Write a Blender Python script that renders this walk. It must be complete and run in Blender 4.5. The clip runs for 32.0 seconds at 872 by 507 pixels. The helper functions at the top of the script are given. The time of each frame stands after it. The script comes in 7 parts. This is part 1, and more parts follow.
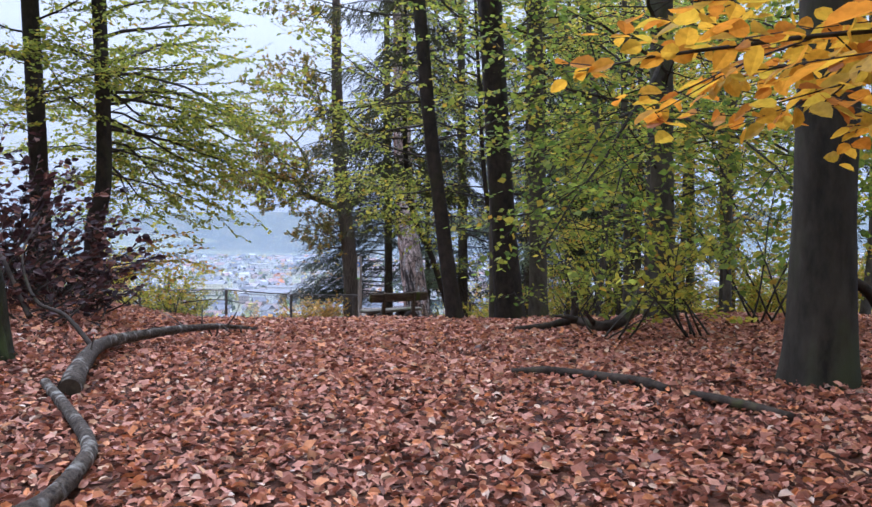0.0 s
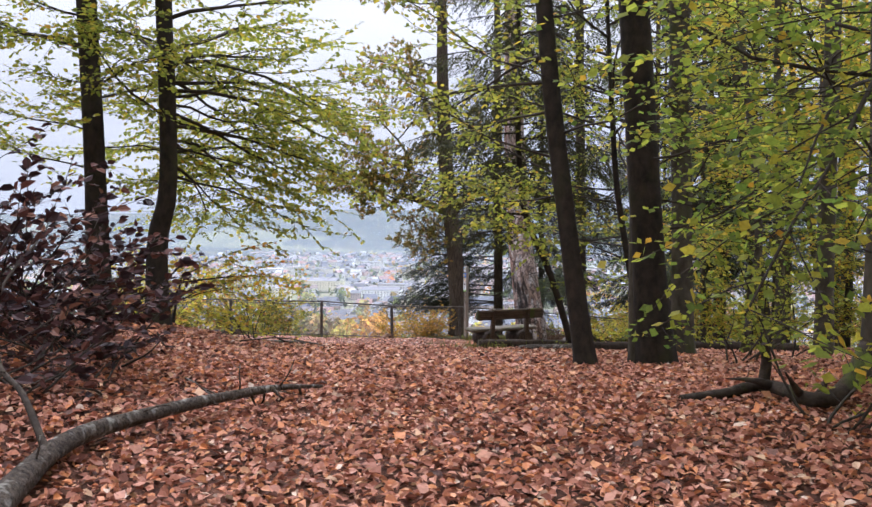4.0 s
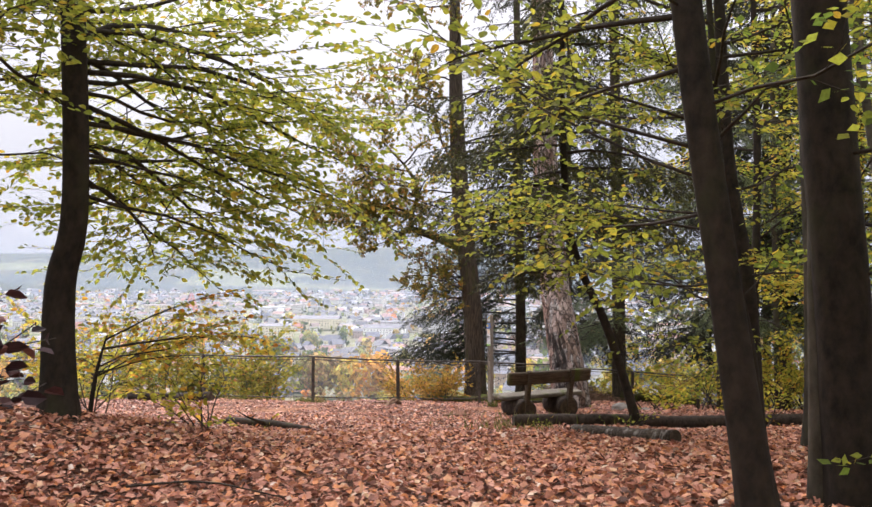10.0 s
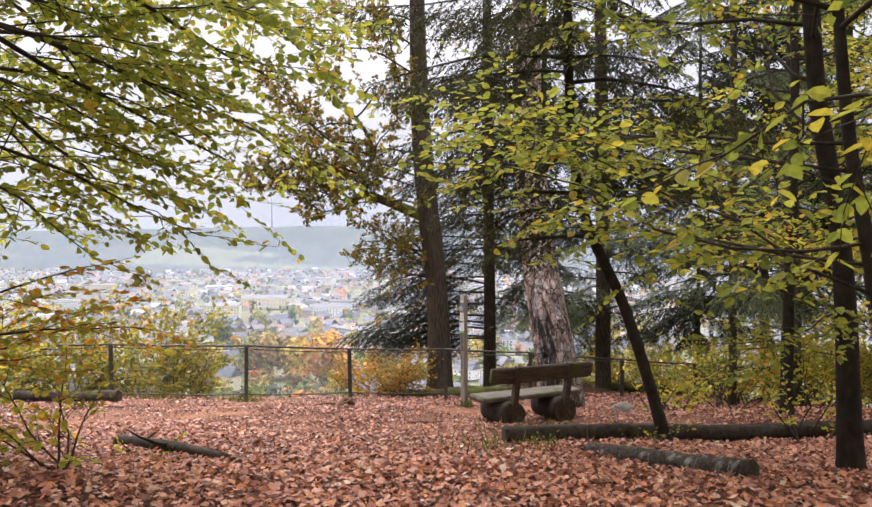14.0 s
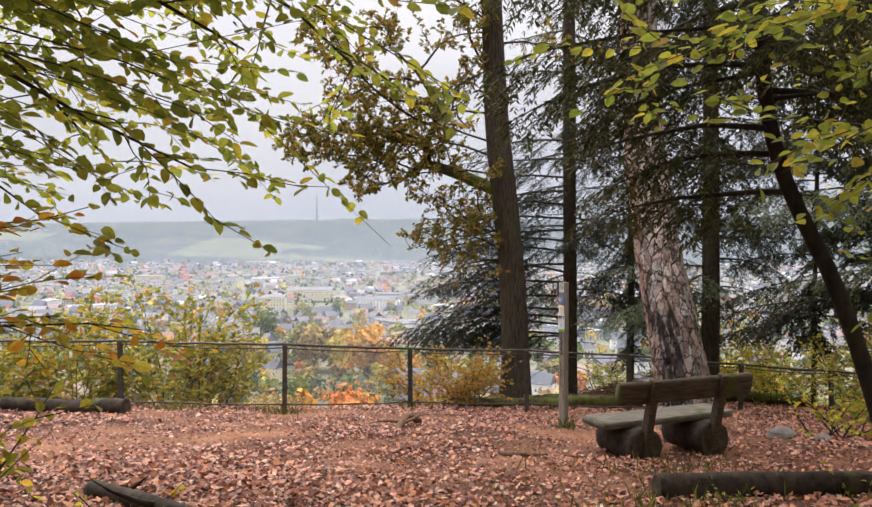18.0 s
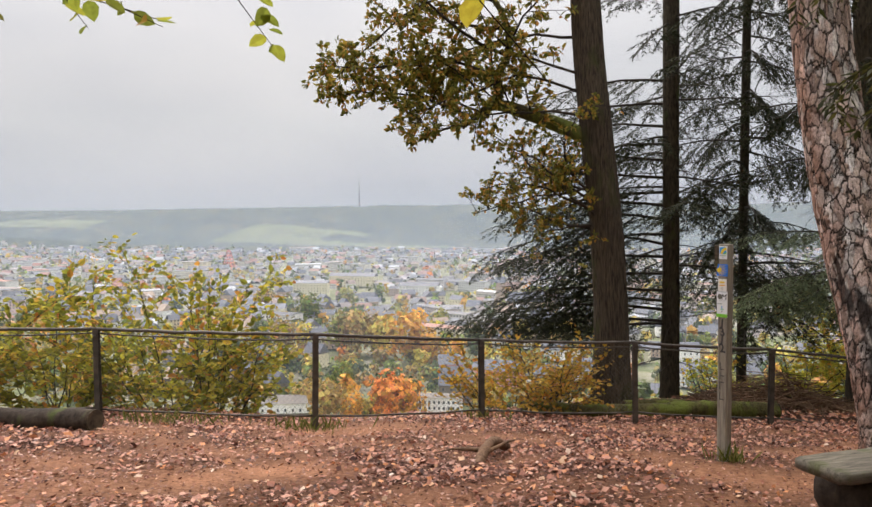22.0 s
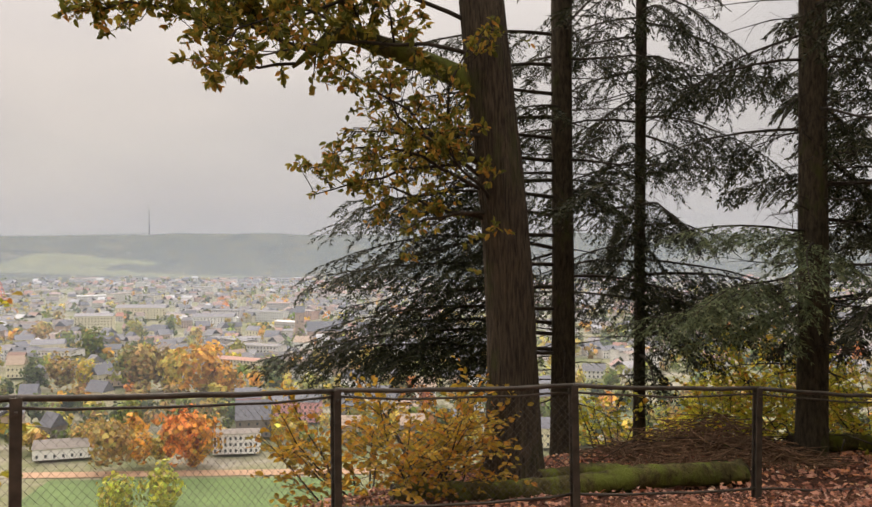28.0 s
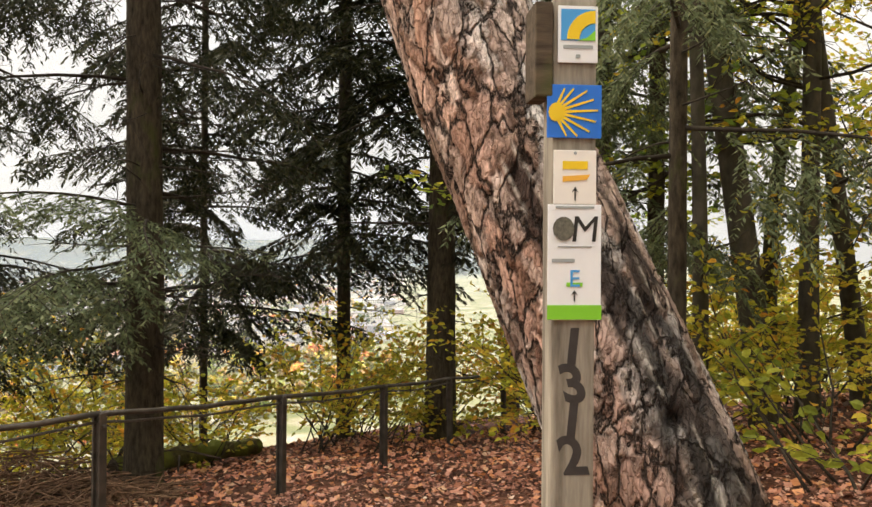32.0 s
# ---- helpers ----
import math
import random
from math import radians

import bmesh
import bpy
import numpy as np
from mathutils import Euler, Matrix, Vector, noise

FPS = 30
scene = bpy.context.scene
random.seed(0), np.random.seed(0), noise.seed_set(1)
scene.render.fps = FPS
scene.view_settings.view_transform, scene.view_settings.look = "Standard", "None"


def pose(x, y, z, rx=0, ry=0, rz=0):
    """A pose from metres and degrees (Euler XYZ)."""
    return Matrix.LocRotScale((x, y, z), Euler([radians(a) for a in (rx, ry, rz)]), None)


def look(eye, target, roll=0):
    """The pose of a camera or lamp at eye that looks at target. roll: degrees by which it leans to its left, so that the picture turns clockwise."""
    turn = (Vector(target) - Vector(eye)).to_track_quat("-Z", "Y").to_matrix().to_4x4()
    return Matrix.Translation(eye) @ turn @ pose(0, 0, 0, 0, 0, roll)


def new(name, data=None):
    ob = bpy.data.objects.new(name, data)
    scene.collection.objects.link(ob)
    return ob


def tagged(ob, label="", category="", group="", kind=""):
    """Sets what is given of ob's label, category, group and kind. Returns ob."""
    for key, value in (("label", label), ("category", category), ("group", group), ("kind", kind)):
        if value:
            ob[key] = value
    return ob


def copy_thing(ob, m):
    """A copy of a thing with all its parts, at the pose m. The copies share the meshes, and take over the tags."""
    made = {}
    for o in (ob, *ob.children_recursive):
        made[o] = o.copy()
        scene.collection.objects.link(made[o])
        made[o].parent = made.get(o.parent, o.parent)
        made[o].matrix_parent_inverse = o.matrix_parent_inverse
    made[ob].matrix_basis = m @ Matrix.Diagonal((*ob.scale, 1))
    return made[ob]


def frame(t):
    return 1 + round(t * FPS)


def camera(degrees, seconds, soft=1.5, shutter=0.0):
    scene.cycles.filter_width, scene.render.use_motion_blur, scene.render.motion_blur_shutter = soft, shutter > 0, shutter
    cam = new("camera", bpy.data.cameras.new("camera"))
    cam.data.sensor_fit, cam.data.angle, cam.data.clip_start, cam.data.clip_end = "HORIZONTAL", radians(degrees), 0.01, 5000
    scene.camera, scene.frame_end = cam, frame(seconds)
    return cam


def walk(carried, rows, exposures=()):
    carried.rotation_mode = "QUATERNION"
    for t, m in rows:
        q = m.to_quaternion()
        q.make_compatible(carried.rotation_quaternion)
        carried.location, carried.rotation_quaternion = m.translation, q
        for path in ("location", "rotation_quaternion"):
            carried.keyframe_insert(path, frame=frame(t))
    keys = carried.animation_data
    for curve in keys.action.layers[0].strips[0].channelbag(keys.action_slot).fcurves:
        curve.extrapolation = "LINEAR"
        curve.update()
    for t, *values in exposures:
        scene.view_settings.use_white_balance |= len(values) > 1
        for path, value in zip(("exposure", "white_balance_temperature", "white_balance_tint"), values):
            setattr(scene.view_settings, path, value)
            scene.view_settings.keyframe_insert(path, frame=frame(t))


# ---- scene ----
cam = camera(53.8, 32.0)
PATH = [
    (0, (1.06, 0.558, 2.342), (1.022, 2.556, 2.258), -0.0),
    (0.5, (1.071, 0.893, 2.369), (1.011, 2.891, 2.288), -0.0),
    (1, (1.036, 1.144, 2.428), (0.941, 3.14, 2.349), 0.0),
    (1.5, (1.058, 1.488, 2.474), (0.936, 3.482, 2.385), -0.3),
    (2, (0.977, 1.798, 2.453), (0.794, 3.788, 2.367), -0.2),
    (2.5, (0.94, 2.101, 2.487), (0.718, 4.087, 2.403), -0.3),
    (3, (0.905, 2.5, 2.504), (0.654, 4.483, 2.423), -0.2),
    (5.5, (0.696, 3.974, 2.538), (0.383, 5.946, 2.436), -0.2),
    (6, (0.598, 4.26, 2.528), (0.285, 6.233, 2.439), -0.1),
    (6.5, (0.529, 4.513, 2.514), (0.227, 6.489, 2.432), -0.2),
    (7, (0.471, 4.857, 2.535), (0.17, 6.833, 2.468), -0.2),
    (7.5, (0.399, 5.159, 2.552), (0.093, 7.134, 2.483), -0.1),
    (8, (0.347, 5.527, 2.528), (0.046, 7.503, 2.462), -0.3),
    (8.5, (0.281, 5.892, 2.538), (-0.02, 7.869, 2.505), -0.4),
    (9, (0.163, 6.288, 2.518), (-0.14, 8.265, 2.499), -0.4),
    (9.5, (0.113, 6.669, 2.524), (-0.185, 8.646, 2.51), -0.5),
    (10, (-0.021, 7.076, 2.513), (-0.317, 9.054, 2.511), -0.4),
    (10.5, (-0.107, 7.41, 2.5), (-0.392, 9.39, 2.48), -0.4),
    (11, (-0.197, 7.842, 2.489), (-0.463, 9.824, 2.47), -0.5),
    (11.5, (-0.295, 8.206, 2.454), (-0.538, 10.191, 2.426), -0.5),
    (12, (-0.361, 8.666, 2.411), (-0.561, 10.655, 2.368), -0.6),
    (12.5, (-0.463, 9.059, 2.368), (-0.657, 11.049, 2.324), -0.5),
    (13, (-0.495, 9.497, 2.319), (-0.678, 11.488, 2.271), -0.3),
    (13.5, (-0.574, 9.865, 2.317), (-0.753, 11.857, 2.271), -0.3),
    (14, (-0.684, 10.272, 2.299), (-0.865, 12.264, 2.247), -0.3),
    (14.5, (-0.789, 10.662, 2.279), (-0.999, 12.65, 2.222), -0.2),
    (15, (-0.946, 11.068, 2.243), (-1.204, 13.05, 2.186), -0.1),
    (15.5, (-1.039, 11.444, 2.153), (-1.309, 13.424, 2.087), -0.6),
    (17.5, (-1.526, 12.959, 2.033), (-1.815, 14.937, 1.973), 0.0),
    (18, (-1.574, 13.377, 1.982), (-1.856, 15.356, 1.915), -0.1),
    (18.5, (-1.683, 13.775, 1.934), (-1.963, 15.754, 1.869), 0.0),
    (19, (-1.754, 14.296, 1.83), (-2.036, 16.275, 1.768), -0.2),
    (19.5, (-1.901, 14.698, 1.783), (-2.198, 16.675, 1.723), -0.1),
    (20, (-2.056, 15.158, 1.736), (-2.383, 17.13, 1.674), -0.3),
    (20.5, (-2.161, 15.609, 1.699), (-2.5, 17.578, 1.627), -0.1),
    (21, (-2.334, 15.998, 1.643), (-2.7, 17.963, 1.57), -0.0),
    (21.5, (-2.436, 16.322, 1.596), (-2.806, 18.285, 1.509), -0.2),
    (22, (-2.532, 16.737, 1.549), (-2.91, 18.699, 1.45), -0.3),
    (22.5, (-2.665, 17.068, 1.56), (-3.037, 19.03, 1.442), -0.2),
    (23, (-2.656, 17.494, 1.498), (-3.031, 19.455, 1.38), -0.4),
    (23.5, (-2.792, 17.861, 1.482), (-3.16, 19.822, 1.351), 0.0),
    (24, (-2.869, 18.293, 1.42), (-3.233, 20.256, 1.289), 0.0),
    (24.5, (-3.003, 18.626, 1.384), (-3.373, 20.588, 1.27), 0.2),
    (26.5, (-3.408, 19.932, 1.177), (-3.769, 21.898, 1.114), -0.3),
    (27.5, (-3.499, 20.605, 1.136), (-3.647, 22.599, 1.101), -0.4),
    (28, (-3.538, 20.945, 1.06), (-3.452, 22.943, 1.027), -0.1),
    (28.5, (-3.581, 21.168, 1.06), (-3.35, 23.154, 1.021), 0.0),
    (29, (-3.57, 21.477, 0.99), (-3.147, 23.432, 0.949), -0.1),
    (29.5, (-3.55, 21.813, 0.979), (-2.951, 23.721, 0.94), -0.1),
    (30, (-3.578, 22.193, 0.922), (-2.74, 24.009, 0.889), 0.0),
    (30.5, (-3.465, 22.472, 0.84), (-2.446, 24.192, 0.812), 0.1),
    (31, (-3.342, 22.815, 0.809), (-2.165, 24.432, 0.782), 0.3),
    (31.5, (-3.215, 23.074, 0.796), (-1.876, 24.56, 0.773), 0.3),
    (32, (-2.931, 23.345, 0.785), (-1.44, 24.678, 0.766), 0.3),
]
walk(cam, [(t, look(eye, target, roll)) for t, eye, target, roll in PATH], [(0.0,0.36,5120,17),(3,0.43,5680,18),(6,0.46,5920,16),(9,0.52,6330,18),(13,0.56,6320,19),(17.5,0.35,6430,17),(19,0.23,6520,14),(22,0.13,6650,13),(24,0.03,6950,14),(26.5,0.0,7150,13),(28,-0.06,7450,16),(29,0.0,7450,16),(30,0.27,7300,13),(31,0.47,7350,10),(32,0.78,7550,11)])

# ---------------------------------------------------------------- world, sun
world = bpy.data.worlds.new("overcast_sky")
scene.world = world
world.use_nodes = True
wn, wl = world.node_tree.nodes, world.node_tree.links
wn.clear()
w_out = wn.new("ShaderNodeOutputWorld")
w_bg = wn.new("ShaderNodeBackground")
w_sky = wn.new("ShaderNodeTexSky")
w_sky.sky_type, w_sky.sun_disc = "NISHITA", False
SUN_EL, SUN_AZ = 42.0, 335.0
w_sky.sun_elevation, w_sky.sun_rotation = radians(SUN_EL), radians(SUN_AZ)
w_sky.dust_density, w_sky.air_density = 4.0, 1.0
w_scale = wn.new("ShaderNodeMixRGB")
w_scale.blend_type, w_scale.inputs["Fac"].default_value = "MULTIPLY", 1.0
w_scale.inputs["Color2"].default_value = (0.12, 0.12, 0.12, 1)
w_tc = wn.new("ShaderNodeTexCoord")
w_map = wn.new("ShaderNodeMapping")
w_map.inputs["Scale"].default_value = (1.0, 1.0, 3.2)
w_noise = wn.new("ShaderNodeTexNoise")
w_noise.inputs["Scale"].default_value, w_noise.inputs["Detail"].default_value = 2.2, 5.0
w_ramp = wn.new("ShaderNodeValToRGB")
w_ramp.color_ramp.elements[0].position, w_ramp.color_ramp.elements[1].position = 0.3, 0.72
w_ramp.color_ramp.elements[0].color = (0.7, 0.735, 0.79, 1)
w_ramp.color_ramp.elements[1].color = (0.98, 0.985, 0.985, 1)
w_mix = wn.new("ShaderNodeMixRGB")
w_mix.inputs["Fac"].default_value = 0.86
wl.new(w_tc.outputs["Generated"], w_map.inputs["Vector"])
wl.new(w_map.outputs["Vector"], w_noise.inputs["Vector"])
wl.new(w_noise.outputs["Fac"], w_ramp.inputs["Fac"])
wl.new(w_sky.outputs["Color"], w_scale.inputs["Color1"])
wl.new(w_scale.outputs["Color"], w_mix.inputs["Color1"])
wl.new(w_ramp.outputs["Color"], w_mix.inputs["Color2"])
w_sep = wn.new("ShaderNodeSeparateXYZ")
w_grad = wn.new("ShaderNodeMapRange")
w_grad.inputs["From Min"].default_value, w_grad.inputs["From Max"].default_value = 0.0, 1.0
w_grad.inputs["To Min"].default_value, w_grad.inputs["To Max"].default_value = 0.64, 4.6
w_dome = wn.new("ShaderNodeMixRGB")
w_dome.blend_type, w_dome.inputs["Fac"].default_value = "MULTIPLY", 1.0
wl.new(w_tc.outputs["Generated"], w_sep.inputs["Vector"])
w_up = wn.new("ShaderNodeMath")
w_up.operation, w_up.inputs[1].default_value = "MAXIMUM", 0.0
w_sq = wn.new("ShaderNodeMath")
w_sq.operation, w_sq.inputs[1].default_value = "POWER", 2.0
wl.new(w_sep.outputs["Z"], w_up.inputs[0])
wl.new(w_up.outputs["Value"], w_sq.inputs[0])
wl.new(w_sq.outputs["Value"], w_grad.inputs["Value"])
wl.new(w_mix.outputs["Color"], w_dome.inputs["Color1"])
wl.new(w_grad.outputs["Result"], w_dome.inputs["Color2"])
wl.new(w_dome.outputs["Color"], w_bg.inputs["Color"])
w_bg.inputs["Strength"].default_value = 0.95
wl.new(w_bg.outputs["Background"], w_out.inputs["Surface"])

sun_data = bpy.data.lights.new("sun", "SUN")
sun_data.energy, sun_data.angle, sun_data.color = 2.2, radians(35), (1.0, 0.92, 0.82)
sun = new("sun", sun_data)
az, el = radians(SUN_AZ), radians(SUN_EL)
sun_dir = Vector((math.sin(az) * math.cos(el), math.cos(az) * math.cos(el), math.sin(el)))
sun.matrix_world = look(sun_dir * 60, (0, 0, 0))


# ---------------------------------------------------------------- materials
def mat_base(name):
    m = bpy.data.materials.new(name)
    m.use_nodes = True
    n, l = m.node_tree.nodes, m.node_tree.links
    return m, n, l, n["Principled BSDF"], n["Material Output"]


def ramp(n, stops):
    r = n.new("ShaderNodeValToRGB")
    while len(r.color_ramp.elements) < len(stops):
        r.color_ramp.elements.new(0.5)
    for e, (p, c) in zip(r.color_ramp.elements, stops):
        e.position, e.color = p, (*c, 1)
    return r


def noise_node(n, l, vec, scale, detail=4.0, rough=0.55):
    t = n.new("ShaderNodeTexNoise")
    t.inputs["Scale"].default_value, t.inputs["Detail"].default_value, t.inputs["Roughness"].default_value = scale, detail, rough
    l.new(vec, t.inputs["Vector"])
    return t


def coords(n, l, scale=(1, 1, 1), kind="Object"):
    tc = n.new("ShaderNodeTexCoord")
    mp = n.new("ShaderNodeMapping")
    mp.inputs["Scale"].default_value = scale
    l.new(tc.outputs[kind], mp.inputs["Vector"])
    return mp.outputs["Vector"]


def bump(n, l, height, strength, distance, bsdf):
    b = n.new("ShaderNodeBump")
    b.inputs["Strength"].default_value, b.inputs["Distance"].default_value = strength, distance
    l.new(height, b.inputs["Height"])
    l.new(b.outputs["Normal"], bsdf.inputs["Normal"])


def leaf_mat(name, stops, trans=0.45, rough=0.55):
    """Thin leaf: each island takes its own colour from the stops; light shines through."""
    m, n, l, p, out = mat_base(name)
    g = n.new("ShaderNodeNewGeometry")
    r = ramp(n, stops)
    l.new(g.outputs["Random Per Island"], r.inputs["Fac"])
    tc = coords(n, l)
    t = noise_node(n, l, tc, 40, 2)
    mx = n.new("ShaderNodeMixRGB")
    mx.blend_type = "MULTIPLY"
    mx.inputs["Fac"].default_value = 0.5
    rr = ramp(n, [(0.35, (0.55, 0.5, 0.45)), (0.6, (1, 1, 1))])
    l.new(t.outputs["Fac"], rr.inputs["Fac"])
    l.new(r.outputs["Color"], mx.inputs["Color1"])
    l.new(rr.outputs["Color"], mx.inputs["Color2"])
    l.new(mx.outputs["Color"], p.inputs["Base Color"])
    p.inputs["Roughness"].default_value = rough
    p.inputs["Specular IOR Level"].default_value = 0.2
    if trans > 0:
        tr = n.new("ShaderNodeBsdfTranslucent")
        l.new(mx.outputs["Color"], tr.inputs["Color"])
        ms = n.new("ShaderNodeMixShader")
        ms.inputs["Fac"].default_value = trans
        l.new(p.outputs["BSDF"], ms.inputs[1])
        l.new(tr.outputs["BSDF"], ms.inputs[2])
        l.new(ms.outputs["Shader"], out.inputs["Surface"])
    return m


def bark_mat(name, dark, light, stretch=(9, 9, 1.6), moss=0.0, strength=0.8, dist=0.02, growth=(0.07, 0.085, 0.02), patch=3.1):
    m, n, l, p, out = mat_base(name)
    v = coords(n, l, stretch)
    a = noise_node(n, l, v, 2.2, 8, 0.65)
    b = noise_node(n, l, coords(n, l, (1, 1, 0.6)), 1.7, 4)
    r = ramp(n, [(0.3, dark), (0.72, light)])
    l.new(a.outputs["Fac"], r.inputs["Fac"])
    mx = n.new("ShaderNodeMixRGB")
    mx.blend_type = "MULTIPLY"
    mx.inputs["Fac"].default_value = 0.6
    r2 = ramp(n, [(0.3, (0.55, 0.55, 0.55)), (0.7, (1.1, 1.08, 1.0))])
    l.new(b.outputs["Fac"], r2.inputs["Fac"])
    l.new(r.outputs["Color"], mx.inputs["Color1"])
    l.new(r2.outputs["Color"], mx.inputs["Color2"])
    col = mx.outputs["Color"]
    if moss > 0:
        mm = n.new("ShaderNodeMixRGB")
        mm.inputs["Color2"].default_value = (*growth, 1)
        c = noise_node(n, l, coords(n, l, (1, 1, 0.5)), patch, 6)
        r3 = ramp(n, [(0.62 - 0.35 * moss, (0, 0, 0)), (0.74 - 0.3 * moss, (0.9, 0.9, 0.9))])
        l.new(c.outputs["Fac"], r3.inputs["Fac"])
        l.new(r3.outputs["Color"], mm.inputs["Fac"])
        l.new(col, mm.inputs["Color1"])
        col = mm.outputs["Color"]
    l.new(col, p.inputs["Base Color"])
    p.inputs["Roughness"].default_value = 0.9
    p.inputs["Specular IOR Level"].default_value = 0.2
    bump(n, l, a.outputs["Fac"], strength, dist, p)
    return m


def plain_mat(name, color, rough=0.6, metal=0.0, vary=0.25, scale=6.0, bmp=0.2, dist=0.004):
    m, n, l, p, out = mat_base(name)
    v = coords(n, l)
    a = noise_node(n, l, v, scale, 6, 0.6)
    r = ramp(n, [(0.3, tuple(c * (1 - vary) for c in color)), (0.7, tuple(min(1, c * (1 + vary)) for c in color))])
    l.new(a.outputs["Fac"], r.inputs["Fac"])
    l.new(r.outputs["Color"], p.inputs["Base Color"])
    p.inputs["Roughness"].default_value, p.inputs["Metallic"].default_value = rough, metal
    if bmp:
        bump(n, l, a.outputs["Fac"], bmp, dist, p)
    return m


def island_mat(name, stops, rough=0.8):
    m, n, l, p, out = mat_base(name)
    g = n.new("ShaderNodeNewGeometry")
    r = ramp(n, stops)
    l.new(g.outputs["Random Per Island"], r.inputs["Fac"])
    a = noise_node(n, l, coords(n, l), 0.35, 4)
    mx = n.new("ShaderNodeMixRGB")
    mx.blend_type = "MULTIPLY"
    mx.inputs["Fac"].default_value = 0.35
    l.new(r.outputs["Color"], mx.inputs["Color1"])
    l.new(a.outputs["Fac"], mx.inputs["Color2"])
    l.new(mx.outputs["Color"], p.inputs["Base Color"])
    p.inputs["Roughness"].default_value = rough
    return m


def tint_mat(name, trans=0.3):
    """Leaf colour from the mesh's own tint, one for each tree."""
    m, n, l, p, out = mat_base(name)
    at = n.new("ShaderNodeAttribute")
    at.attribute_name = "tint"
    g = n.new("ShaderNodeNewGeometry")
    r = ramp(n, [(0.0, (0.6, 0.6, 0.6)), (1.0, (1.25, 1.2, 1.1))])
    l.new(g.outputs["Random Per Island"], r.inputs["Fac"])
    mx = n.new("ShaderNodeMixRGB")
    mx.blend_type = "MULTIPLY"
    mx.inputs["Fac"].default_value = 1.0
    l.new(at.outputs["Color"], mx.inputs["Color1"])
    l.new(r.outputs["Color"], mx.inputs["Color2"])
    l.new(mx.outputs["Color"], p.inputs["Base Color"])
    p.inputs["Roughness"].default_value = 0.8
    tr = n.new("ShaderNodeBsdfTranslucent")
    l.new(mx.outputs["Color"], tr.inputs["Color"])
    ms = n.new("ShaderNodeMixShader")
    ms.inputs["Fac"].default_value = trans
    l.new(p.outputs["BSDF"], ms.inputs[1])
    l.new(tr.outputs["BSDF"], ms.inputs[2])
    l.new(ms.outputs["Shader"], out.inputs["Surface"])
    return m


M_LITTER = leaf_mat("fallen_beech_leaves", [(0.0, (0.07, 0.03, 0.022)), (0.16, (0.24, 0.088, 0.055)), (0.4, (0.48, 0.205, 0.135)),
                                            (0.66, (0.6, 0.31, 0.22)), (0.86, (0.66, 0.26, 0.1)), (0.96, (0.66, 0.42, 0.26)), (1.0, (0.7, 0.56, 0.46))], 0.12)
M_TURNINGLEAF = leaf_mat("beech_leaves_turning", [(0.0, (0.3, 0.34, 0.05)), (0.4, (0.54, 0.47, 0.06)), (0.75, (0.7, 0.42, 0.045)), (1.0, (0.62, 0.24, 0.03))], 0.6)
M_TRODDEN = leaf_mat("trodden_leaf_bits", [(0.0, (0.05, 0.022, 0.018)), (0.4, (0.2, 0.085, 0.06)), (0.75, (0.4, 0.19, 0.135)), (1.0, (0.6, 0.38, 0.3))], 0.05)
M_GREENLEAF = leaf_mat("beech_leaves_green_yellow", [(0.0, (0.17, 0.215, 0.035)), (0.4, (0.29, 0.335, 0.048)), (0.8, (0.44, 0.44, 0.058)),
                                                     (0.97, (0.53, 0.42, 0.045)), (1.0, (0.54, 0.3, 0.04))], 0.6)
M_WOODLEAF = leaf_mat("beech_leaves_green", [(0.0, (0.12, 0.19, 0.035)), (0.45, (0.25, 0.33, 0.05)), (0.82, (0.42, 0.45, 0.06)), (0.97, (0.54, 0.43, 0.045)), (1.0, (0.55, 0.32, 0.04))], 0.7)
M_YELLOWLEAF = leaf_mat("leaves_yellow", [(0.0, (0.32, 0.36, 0.04)), (0.5, (0.58, 0.54, 0.07)), (0.8, (0.7, 0.54, 0.07)), (1.0, (0.64, 0.3, 0.05))], 0.65)
M_ORANGELEAF = leaf_mat("leaves_orange", [(0.0, (0.6, 0.44, 0.04)), (0.5, (0.76, 0.43, 0.03)), (0.85, (0.7, 0.29, 0.025)), (1.0, (0.46, 0.16, 0.02))], 0.65)
M_OAKLEAF = leaf_mat("oak_leaves_brown_green", [(0.0, (0.09, 0.1, 0.022)), (0.4, (0.22, 0.215, 0.04)), (0.7, (0.37, 0.28, 0.05)), (1.0, (0.48, 0.22, 0.05))], 0.5)
M_GOLDLEAF = leaf_mat("bush_leaves_golden_brown", [(0.0, (0.28, 0.22, 0.03)), (0.4, (0.5, 0.34, 0.05)), (0.75, (0.6, 0.33, 0.05)), (1.0, (0.5, 0.2, 0.035))], 0.55)
M_DARKLEAF = leaf_mat("withered_dark_leaves", [(0.0, (0.022, 0.012, 0.014)), (0.5, (0.06, 0.026, 0.026)), (0.85, (0.15, 0.06, 0.045)), (1.0, (0.28, 0.13, 0.08))], 0.2)
